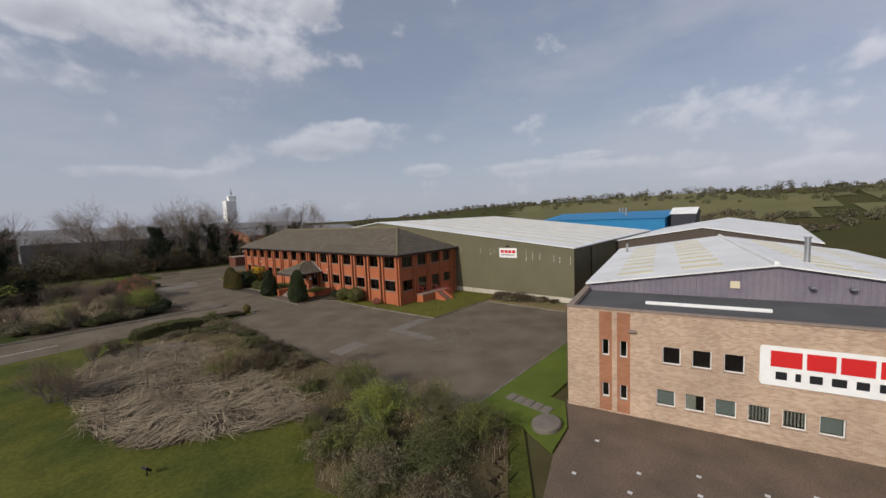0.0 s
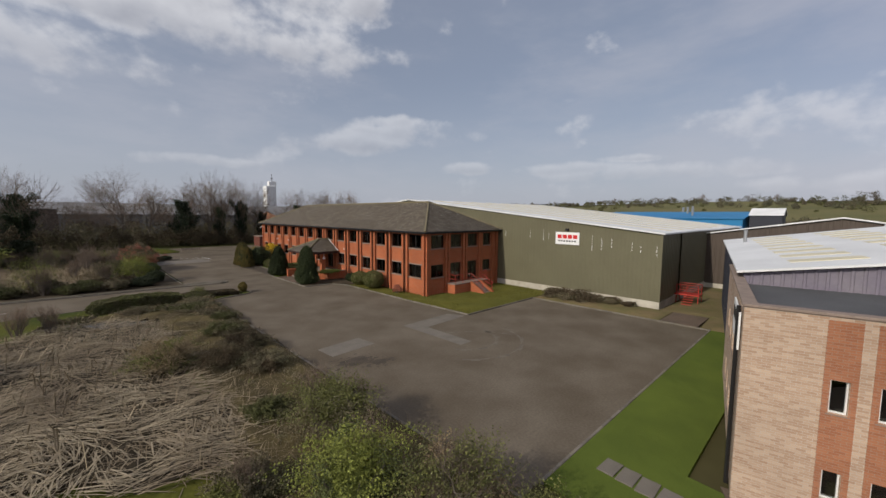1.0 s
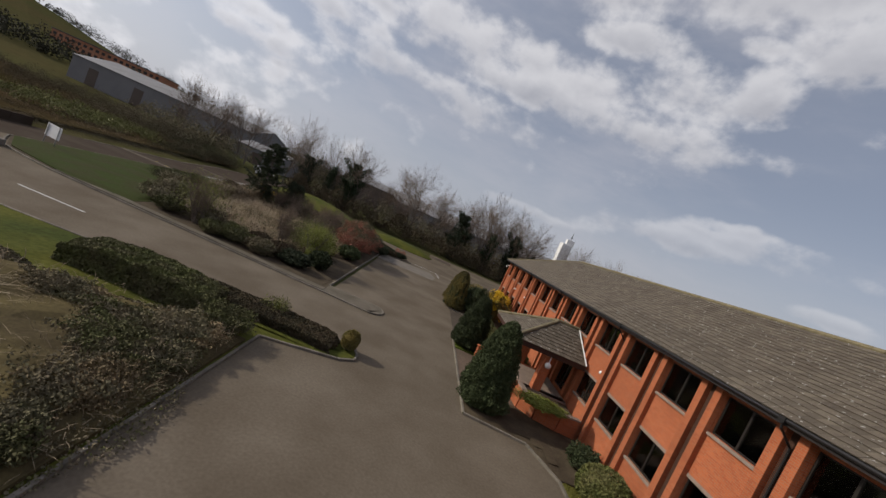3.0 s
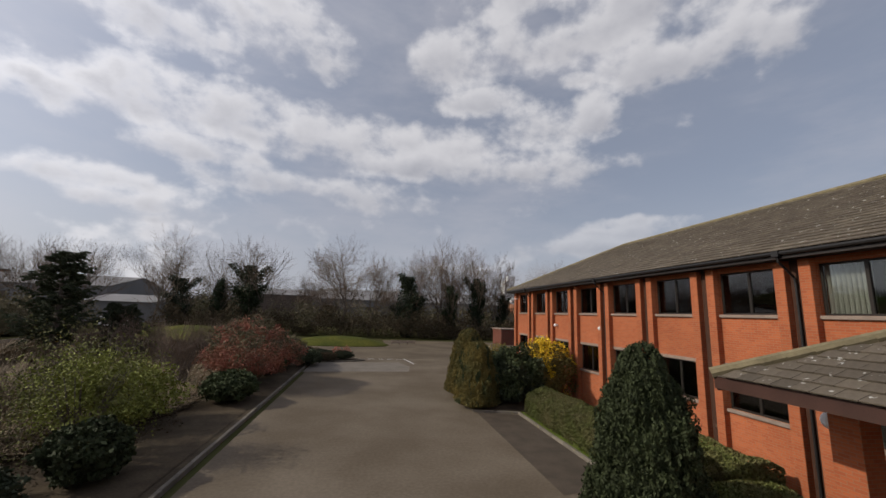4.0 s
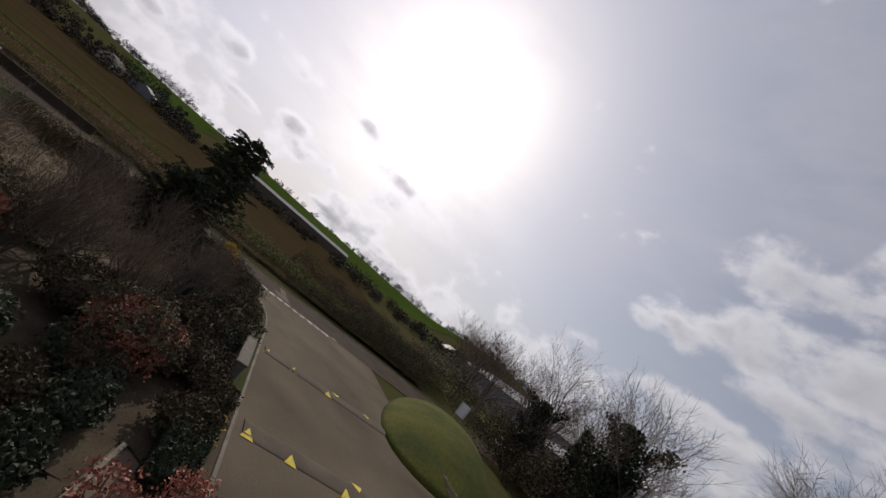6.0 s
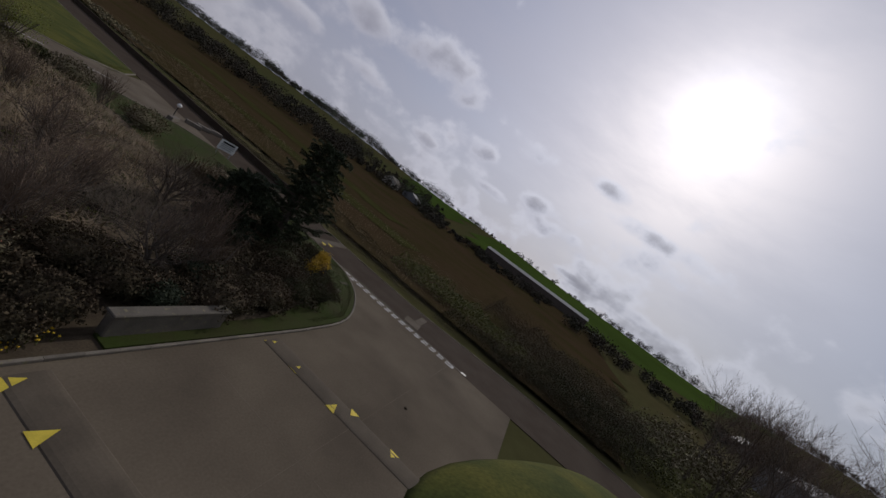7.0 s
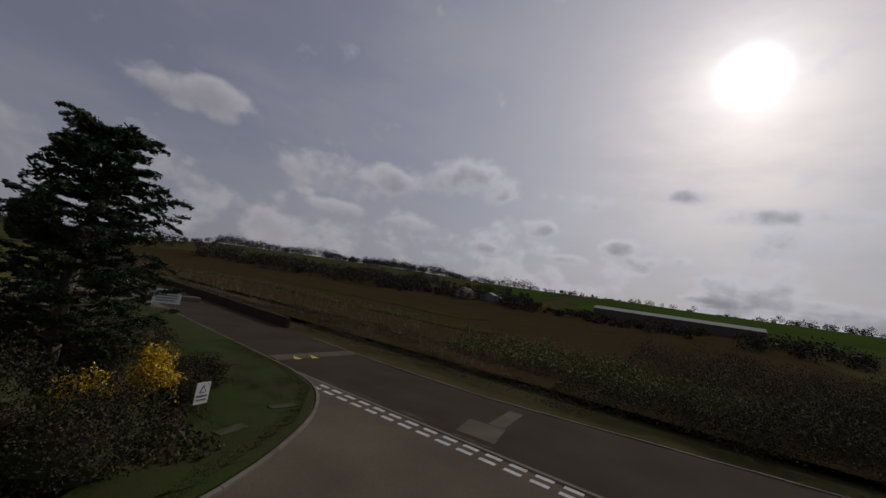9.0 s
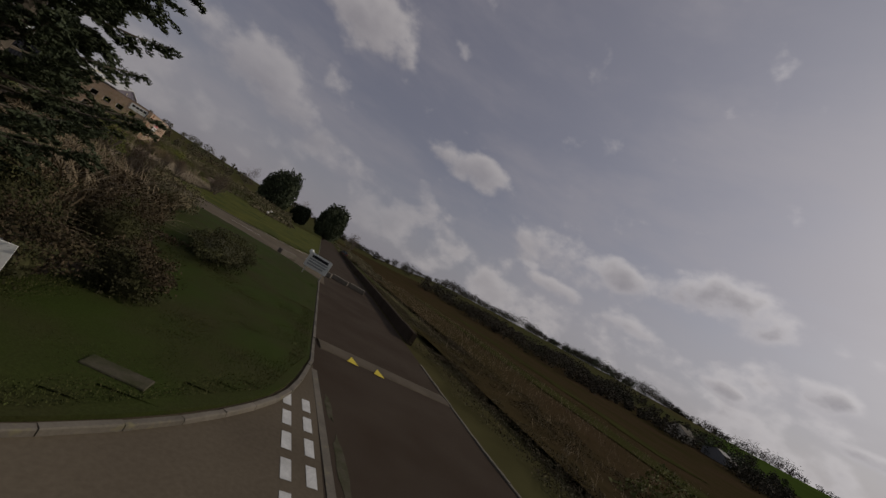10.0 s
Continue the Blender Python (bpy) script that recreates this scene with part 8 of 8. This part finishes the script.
thicket("road_thicket", [(-63, 66, -57, 86, 3.2), (-86, 70, -63, 92, 4.4)], 20000, 0.07, "scrub", "straw-brown scrub beside the road", 304)
thicket("road_bushes", [(-60.5, 60, -56.6, 70, 2.2), (-62.5, 69, -57.0, 86, 3.6), (-72, 72, -62, 90, 4.2)], 46000, 0.075, "verge_bush", "dark olive roadside bushes", 315, 1.6)
thicket("road_bushes", [(-76, 48, -62, 70, 2.4), (-70, 84, -60, 92, 3.0)], 12000, 0.15, "olive_leaf", "yellow-green budding bushes in the meadow", 312)
thicket("meadow_scrub", [(-58.5, 36, -54.8, 62, 0.9), (-60.5, -10, -56.8, 36, 0.9), (-68, 20, -60, 60, 0.8)], 52000, 0.05, "bramble", "low dead bramble and dock along the road", 305, 2.0)
thicket("meadow_scrub", [(-60, 36, -54.3, 62, 0.6), (-62, 0, -57.2, 36, 0.6)], 14000, 0.05, "scrub", "low brown weeds along the road", 306, 2.5)
thicket("marsh_scrub", [(-29.5, 8.6, -26.0, 11.2, 0.9), (-22.6, 7.0, -20.5, 11.6, 0.9)], 5000, 0.08, "scrub", "tangled brown scrub round the pond", 307)
reed_field("field_straw", [(-100, -60), (-66, -60), (-57.5, 60), (-96, 66)], 16000, 9, "bleached long grass of the rough meadow", 0.35, 0.9, 0.02)


# ---- meadow and hillside fields ----
def hill_patch(name, poly, mat, label, step=10.0, lift=0.06):
    xs, ys = [p[0] for p in poly], [p[1] for p in poly]
    s = Shape()
    nx, ny = max(1, int((max(xs) - min(xs)) / step)), max(1, int((max(ys) - min(ys)) / step))
    for i in range(nx):
        for j in range(ny):
            c = [(min(xs) + (max(xs) - min(xs)) * (i + a) / nx, min(ys) + (max(ys) - min(ys)) * (j + b) / ny) for a, b in ((0, 0), (1, 0), (1, 1), (0, 1))]
            if inside(poly, sum(p[0] for p in c) / 4, sum(p[1] for p in c) / 4):
                s.face([(x, y, hill(x, y) + lift) for x, y in c])
    structure(name, s, mat, label, "field")


hill_patch("meadow", [(-86, -250), (-60, 45), (-57.5, 84), (-160, 104), (-324, 108), (-324, -150), (-200, -260)], "meadow", "brown rough winter meadow beside the road", 8.0, 0.4)
hill_patch("field_strip", [(-96, -60), (-88, -60), (-84, 40), (-96, 40)], "strip", "mown olive strip through the meadow", 4.0, 0.5)
hill_patch("field_strip", [(-150, -120), (-136, -120), (-112, 20), (-128, 20)], "strip", "pale green strip across the meadow", 4.0, 0.5)
hill_patch("pasture", [(-620, -40), (-345, -30), (-345, 200), (-480, 330), (-620, 330)], "pasture", "bright green pasture on the hillside", 15.0, 0.5)
hill_patch("pasture", [(-560, -200), (-380, -130), (-380, -60), (-560, -80)], "pasture", "green field on the low hill", 15.0, 0.5)
hill_patch("pasture", [(190, -40), (420, -90), (560, 60), (420, 210), (230, 130)], "dry_pasture", "dull green sloping field beyond the works", 15.0, 0.5)
hill_patch("pasture", [(240, -300), (520, -420), (600, -120), (260, -80)], "dry_pasture", "pale rough pasture on the hill", 15.0, 0.5)


def tree_cover(name, spots, mat, label, seed, leaf=0.75, per=84):
    """Far trees: each a lumpy crown of loose leaf sprays on its own spot."""
    rng = np.random.default_rng(seed)
    pts = []
    for x, y, h, w in spots:
        z0 = hill(x, y)
        for _ in range(per):
            d = rng.normal(size=3)
            d /= np.linalg.norm(d)
            r = rng.uniform(0.45, 1.0) * (1 + 0.35 * noise.noise(Vector(d * 1.8) + Vector((x, y, 0))))
            pts.append((x + d[0] * w * r, y + d[1] * w * r, z0 + max(-0.4, h * (0.46 + 0.5 * d[2] * r))))
    tagged(new(name, leaf_mesh(name, pts, leaf, mat, seed)), label, "woods", "", "stuff")


def belt(az0, az1, r0, r1, n, h, rng, w=0.45):
    out = []
    for _ in range(n):
        a, r = math.radians(rng.uniform(az0, az1)), rng.uniform(r0, r1)
        hh = h * rng.uniform(0.6, 1.15) * max(0.3, 0.85 + 0.75 * noise.noise((math.degrees(a) * 0.22, r * 0.004, h)))
        out.append((-15 + r * math.sin(a), 20 + r * math.cos(a), hh, hh * w * rng.uniform(0.8, 1.3)))
    return out


rng = random.Random(41)
woods = belt(-178, -150, 330, 600, 130, 9, rng) + belt(-150, -118, 250, 380, 300, 12, rng) + belt(-152, -116, 560, 660, 320, 14, rng) + belt(-122, -100, 268, 330, 110, 9, rng) + belt(-118, -76, 628, 655, 110, 8, rng)
woods += belt(-76, -40, 250, 300, 140, 10, rng) + belt(-76, -30, 560, 660, 200, 12, rng)
tree_cover("far_woods", woods, "ridge_wood", "brown winter woods and hedgerows on the low hills", 401)
tree_cover("far_woods", belt(-152, -106, 590, 655, 190, 14, rng) + belt(-104, -79, 250, 300, 95, 6, rng, 0.7) + belt(-128, -104, 330, 420, 90, 9, rng), "ridge_wood", "dark winter woods along the western ridge", 412)
tree_cover("far_woods", belt(-134, -122, 560, 640, 60, 13, rng, 0.38) + belt(-112, -104, 300, 320, 30, 9, rng), "dark_leaf", "dark evergreen wood on the ridge", 402)
north = belt(-44, 46, 185, 330, 420, 13, rng) + belt(-40, -4, 170, 230, 120, 13, rng)
tree_cover("far_woods", north, "far_wood", "brown leafless woods beyond the sheds", 403, 0.8, 70)
tree_cover("far_woods", belt(-40, 12, 180, 300, 110, 12, rng), "moss_leaf", "mossy green trees beyond the sheds", 404, 0.8, 70)
east = belt(46, 130, 420, 650, 330, 7, rng, 0.7) + belt(58, 128, 610, 655, 120, 9, rng) + belt(78, 112, 150, 300, 150, 5, rng, 0.8) + belt(112, 178, 250, 600, 260, 8, rng)
tree_cover("far_woods", east, "far_wood", "brown hedgerows and scrub on the eastern hill", 405)
tree_cover("far_woods", belt(60, 125, 380, 640, 120, 6, rng, 0.7), "moss_leaf", "green scrub on the eastern hill", 406)
for x, y, k in ((-600, 140.7, 0.8), (-560, 60, 0.6), (-505, -60, 0.7), (600, -170, 0.9), (615, -60, 0.9), (560, 90, 0.8), (590, 20, 0.7), (555, 200, 0.7)):
    again(TALL[2], x, y, x, k * 0.7)


def dark_tree(x, y, rx, h, seed):
    """A broad, dense evergreen with a flat shaggy top."""
    p = thing("evergreen_tree", "large dense dark evergreen tree with rounded top", "tree", (x, y, hill(x, y) + 0.04), "southern evergreens")
    s = Shape()
    s.tube([(0, 0, -0.1), (0, 0, h * 0.5), (0.3, 0, h * 0.85)], [0.6, 0.42, 0.1], 8)
    part("trunk", s, "bark", p, "brown trunk")
    rng = random.Random(seed)
    pts, c = [], Shape()
    for i in range(9):
        a = i * 2.4
        rr = 0 if i == 0 else rx * rng.uniform(0.35, 0.62)
        w, hh = rx * rng.uniform(0.38, 0.52), h * (rng.uniform(0.82, 1.0) if i < 5 else rng.uniform(0.6, 0.9))
        q = shell_points(1100, w, w, hh / 2, seed * 10 + i, 0.35, 2.6, 0.12)
        pts += [(p_[0] + rr * math.cos(a), p_[1] + rr * math.sin(a), p_[2]) for p_ in q]
        rings = [[(rr * math.cos(a) + w * 0.8 * k * math.cos(t), rr * math.sin(a) + w * 0.8 * k * math.sin(t), z * hh) for t in (j * math.pi / 5 for j in range(10))] for z, k in ((0.05, 0.5), (0.25, 0.9), (0.55, 0.95), (0.8, 0.65), (0.93, 0.15))]
        c.loft(rings)
    part("crown", leaf_mesh("crown", pts, 0.55, "dark_leaf", seed, 1.8, (0, 0, 0.6)), None, p)
    part("inner_growth", c, "dark_leaf", p)


dark_tree(-60.5, -122, 7.6, 19.0, 501)
dark_tree(-34.5, -116, 8.5, 19.5, 502)
dark_tree(-46.5, -128, 4.2, 9.0, 503)
for x, y, k in ((-76, -150, 0.5), (-82, -170, 0.6), (-48, -150, 0.6), (-20, -130, 0.6), (-68, -90, 0.35)):
    again(TALL[1], x, y, x * 7, k)
thicket("bank_growth", [(-22.0, -12.5, -17.5, 11.5, 0.75), (-23.0, -19, -18.0, -12.5, 0.35)], 30000, 0.055, "scrub", "brown winter growth covering the bank", 313, 2.6)
thicket("bank_growth", [(-21.6, -13.5, -17.6, 8.0, 0.55)], 8000, 0.055, "olive_leaf", "olive new growth among the bank scrub", 314, 2.9)
thicket("bank_growth", [(-19.6, -9.5, -17.4, 3, 0.6), (-24.6, -24, -22.6, -18, 0.5)], 9000, 0.06, "bramble", "dead brown growth on the kerbside bank", 311, 1.6)
thicket("verge_bramble", [(-40.2, 43.5, -36.5, 50, 0.9), (-39.2, 49, -34, 57, 0.8), (-35, 52, -27.5, 58.4, 1.7)], 16000, 0.09, "bramble", "dark bramble edging the reeds", 310, 2.0)
thicket("island_growth", [(-34, 27.5, -21.5, 44, 0.9), (-33, 44, -22, 54, 0.8)], 15000, 0.06, "olive_leaf", "olive new growth among the island reeds", 316, 2.2)
thicket("island_growth", [(-33, 26.5, -20.5, 40, 0.9)], 9000, 0.06, "bramble", "dark dead stems among the island reeds", 317, 2.6)
thicket("southern_thicket", [(-44, -112, 20, -74, 3.0), (-45, -70, -34, -30, 1.3), (-72, -100, -65.5, -30, 1.4), (-84, -180, -73, -100, 1.6)], 26000, 0.3, "scrub", "brown scrub and brambles south of the works", 308)
thicket("southern_thicket", [(-44, -72, -26, -36, 1.5), (-44, -110, -10, -80, 2.6)], 9000, 0.26, "moss_leaf", "green bushes south of the works", 309)


# ---- far buildings ----
def long_shed(name, x0, y0, x1, y1, ze, zr, wall, roof, label, along="x", base=None, doors=0, category="shed"):
    """A pitched shed: walls, two roof slopes, doors."""
    z0 = min(hill(x0, y0), hill(x1, y1), hill(x0, y1), hill(x1, y0)) if base is None else base
    p = thing(name, label, category)
    s = Shape()
    s.box(x0, y0, z0, x1, y1, z0 + ze)
    if along == "x":
        ym = (y0 + y1) / 2
        for x in (x0, x1):
            s.loft([[(x, y0, z0 + ze), (x, y1, z0 + ze), (x, ym, z0 + zr)], [(x + 0.2 * (1 if x == x0 else -1), y0, z0 + ze), (x + 0.2 * (1 if x == x0 else -1), y1, z0 + ze), (x + 0.2 * (1 if x == x0 else -1), ym, z0 + zr)]])
        slopes = [[(x0 - 0.3, y0 - 0.4, z0 + ze), (x1 + 0.3, y0 - 0.4, z0 + ze), (x1 + 0.3, ym, z0 + zr), (x0 - 0.3, ym, z0 + zr)], [(x0 - 0.3, ym, z0 + zr), (x1 + 0.3, ym, z0 + zr), (x1 + 0.3, y1 + 0.4, z0 + ze), (x0 - 0.3, y1 + 0.4, z0 + ze)]]
    else:
        xm = (x0 + x1) / 2
        for y in (y0, y1):
            k = 0.2 * (1 if y == y0 else -1)
            s.loft([[(x0, y, z0 + ze), (x1, y, z0 + ze), (xm, y, z0 + zr)], [(x0, y + k, z0 + ze), (x1, y + k, z0 + ze), (xm, y + k, z0 + zr)]])
        slopes = [[(x0 - 0.4, y0 - 0.3, z0 + ze), (xm, y0 - 0.3, z0 + zr), (xm, y1 + 0.3, z0 + zr), (x0 - 0.4, y1 + 0.3, z0 + ze)], [(xm, y0 - 0.3, z0 + zr), (x1 + 0.4, y0 - 0.3, z0 + ze), (x1 + 0.4, y1 + 0.3, z0 + ze), (xm, y1 + 0.3, z0 + zr)]]
    part("wall", s, wall, p)
    for c in slopes:
        r = Shape()
        sheet_roof(r, c)
        part("roof", r, roof, p)
    for i in range(doors):
        d = Shape()
        if along == "x":
            x = x0 + (x1 - x0) * (i + 0.5) / doors
            d.box(x - 2, y0 - 0.06, z0, x + 2, y0 + 0.1, z0 + ze * 0.75)
        else:
            y = y0 + (y1 - y0) * (i + 0.5) / doors
            d.box(x1 - 0.1, y - 2, z0, x1 + 0.06, y + 2, z0 + ze * 0.75)
        part("door", d, "brown_clad", p, "dark roller door")
    return p


long_shed("grey_shed", -30, 140, 30, 168, 8.2, 12.0, "grey_clad", "grey_roof", "long low grey shed with dull sheet roof", doors=5)
long_shed("grey_shed", 36, 132, 96, 164, 7.0, 10.0, "brown_brick", "grey_roof", "brick works building with grey sheet roof", doors=4)
long_shed("grey_shed", -165, 150, -92, 186, 9.5, 13.5, "grey_clad", "grey_roof", "long dark grey shed behind bare trees", doors=4)
long_shed("grey_shed", -60, 178, 90, 210, 10.0, 13.0, "brown_clad", "grey_roof", "very long shed with pale roof edge", doors=0)
long_shed("portal_shed", -84, 128, -68, 148, 5.0, 7.0, "grey_clad", "grey_roof", "small grey shed with open dark door", doors=1)
long_shed("works_building", 24, 112, 34, 124, 3.4, 4.6, "brown_brick", "grey_roof", "low brick outbuilding with grey roof", doors=1)
long_shed("greenhouse", -342, 3, -328, 100, 6.0, 8.2, "brown_clad", "greenhouse", "long glasshouse with shining pale roof", "y", doors=0, category="greenhouse")
long_shed("farm_house", -300, -92, -288, -80, 5.0, 8.5, "plinth", "tile", "rendered farmhouse with tiled roof", doors=1, category="house")
long_shed("farm_house", -306, -74, -296, -60, 4.0, 7.0, "grey_clad", "grey_roof", "grey farm building with grey roof", doors=1, category="house")
long_shed("cottage", -250, 178, -238, 188, 4.5, 7.5, "plinth", "grey_roof", "grey-roofed cottage among bare trees", doors=1, category="house")
long_shed("blue_works", 108, -12, 150, 31, 8.4, 10.6, "blue_clad", "blue_clad", "bright blue clad works building", "y", category="factory")
long_shed("blue_works", 112, -20, 122, -13, 9.4, 11.4, "navy_clad", "roof_white", "dark blue annexe with pale roof", "y", category="factory")
long_shed("grey_shed", 70, 36, 104, 60, 8.0, 10.0, "brown_clad", "grey_roof", "low works shed beyond the warehouse", doors=2)
for i in range(3):
    s = Shape()
    s.tube([(116 + i * 7, 2 + i * 3, 9.0), (116 + i * 7, 2 + i * 3, 12.2)], 0.35, 10)
    solid("flue_pipe", s, "steel", "short metal flue on the blue works roof", "flue", "works flues")


def multi_storey(x0, x1, y, storeys, label):
    z0 = hill((x0 + x1) / 2, y)
    p = thing("brick_block", label, "building")
    s = Shape()
    s.box(x0, y, z0 - 2, x1, y + 14, z0 + storeys * 3.4 + 1)
    part("wall", s, "brown_brick", p)
    s = Shape()
    s.box(x0 - 0.4, y - 0.4, z0 + storeys * 3.4 + 1, x1 + 0.4, y + 14.4, z0 + storeys * 3.4 + 1.5)
    part("roof", s, "felt", p)
    w = Shape()
    w.box(-1.1, -0.05, 0, 1.1, 0.08, 1.7)
    me = w.mesh("window", mats_of("frame_dark"))
    for k in range(storeys):
        for i in range(int((x1 - x0) / 4)):
            ob = part("window", me, None, p)
            ob.location = (x0 + 2.4 + i * 4, y, z0 + 1.3 + k * 3.4)


multi_storey(-282, -208, 250, 3, "red-brown brick block of three storeys on the hill")


def silo_tower(x, y):
    z0 = hill(x, y)
    p = thing("silo_tower", "tall pale concrete silo tower with roof mast", "tower", (x, y, z0))
    s = Shape()
    s.box(-4, -4, -1, 4, 4, 31, 0, 0.3)
    part("shaft", s, "frame_white", p)
    s = Shape()
    s.box(-1, -2, 31, 5, 2, 35, 0, 0.2)
    part("head_house", s, "frame_white", p)
    s = Shape()
    s.tube([(2, 0, 35), (2, 0, 41)], 0.35, 6)
    s.box(1.2, -0.8, 37, 2.8, 0.8, 37.6)
    part("mast", s, "steel", p, "steel roof mast")


silo_tower(92, 300)
for x, y, k in ((128, 285, 1.35), (141, 282, 1.25), (153, 280, 1.45)):
    again(TALL[0], x, y, x * 3, k)


def radio_mast(x, y, h):
    p = thing("radio_mast", "tall thin lattice radio mast on the hill", "mast", (x, y, hill(x, y)))
    s = Shape()
    for a in range(3):
        c, d = math.cos(a * 2.094), math.sin(a * 2.094)
        s.tube([(c * 0.7, d * 0.7, -0.5), (c * 0.35, d * 0.35, h)], 0.12, 4)
    part("lattice", s, "steel", p)
    s = Shape()
    for i in range(14):
        z, r = h * i / 14, 0.7 - 0.35 * i / 14
        for a in range(3):
            s.tube([(r * math.cos(a * 2.094), r * math.sin(a * 2.094), z), (r * math.cos((a + 1) * 2.094), r * math.sin((a + 1) * 2.094), z + h / 14)], 0.06, 4)
    part("bracing", s, "steel", p)


radio_mast(560, -185, 48)


# ---- parked car ----
def parked_car(x, y, turn, paint, label, z=None):
    p = thing("parked_car", label, "car", (x, y, (hill(x, y) if z is None else z) + 0.06), "parked cars", turn)
    W = 0.86
    prof = [(-2.1, 0.35), (-2.15, 0.62), (-2.05, 0.86), (-1.3, 0.95), (-0.55, 1.0), (0.9, 1.0), (1.95, 0.95), (2.12, 0.7), (2.1, 0.35)]
    s = Shape()
    ring = lambda w, g: [(w, a * g, 0.3 + (b - 0.3) * (1 if g == 1 else 0.97)) for a, b in prof]
    s.loft([ring(-W, 0.98), ring(-W * 0.92, 1.0), ring(W * 0.92, 1.0), ring(W, 0.98)])
    part("body", s, paint, p)
    s = Shape()
    lo = [(-0.78, -0.75, 0.96), (0.78, -0.75, 0.96), (0.8, 1.9, 0.94), (-0.8, 1.9, 0.94)]
    hi = [(-0.6, -0.05, 1.42), (0.6, -0.05, 1.42), (0.6, 1.35, 1.42), (-0.6, 1.35, 1.42)]
    s.loft([lo, hi])
    part("cabin", s, "car_glass", p, "dark tinted windows")
    s = Shape()
    s.box(-0.62, -0.05, 1.40, 0.62, 1.38, 1.48, 0, 0.04)
    part("roof", s, paint, p)
    for sx in (-1, 1):
        s = Shape()
        s.box(sx * 0.45 - 0.2, -2.17, 0.62, sx * 0.45 + 0.2, -2.06, 0.8, 0, 0.03)
        part("headlight", s, "frame_white", p, "clear headlight")
        s = Shape()
        s.box(sx * 0.6 - 0.14, 2.03, 0.62, sx * 0.6 + 0.14, 2.13, 0.85, 0, 0.03)
        part("tail_light", s, "sign_red", p, "red tail light")
        for wy in (-1.3, 1.3):
            s = Shape()
            s.tube([(sx * 0.7, wy, 0.31), (sx * 0.9, wy, 0.31)], 0.31, 16)
            wheel = part("wheel", s, "sign_black", p, "black tyre")
            s = Shape()
            s.tube([(sx * 0.89, wy, 0.31), (sx * 0.915, wy, 0.31)], 0.19, 12)
            part("rim", s, "steel", wheel, "silver rim")


parked_car(-59.0, 102.5, 70, "white_paint", "white hatchback parked beside the grass mound")
parked_car(-62.5, 105.0, 65, "steel", "silver saloon parked beyond the white car")
parked_car(-327, 104, 20, "white_paint", "white car parked by the glasshouse")
parked_car(-326, 109, 20, "steel", "silver car parked by the glasshouse")
for i, y in enumerate((-66, -72)):
    parked_car(road_edge(y) - 8.3, y, -5, ("sign_black", "navy_clad")[i], "dark car parked at the roadside wall", 0.0)
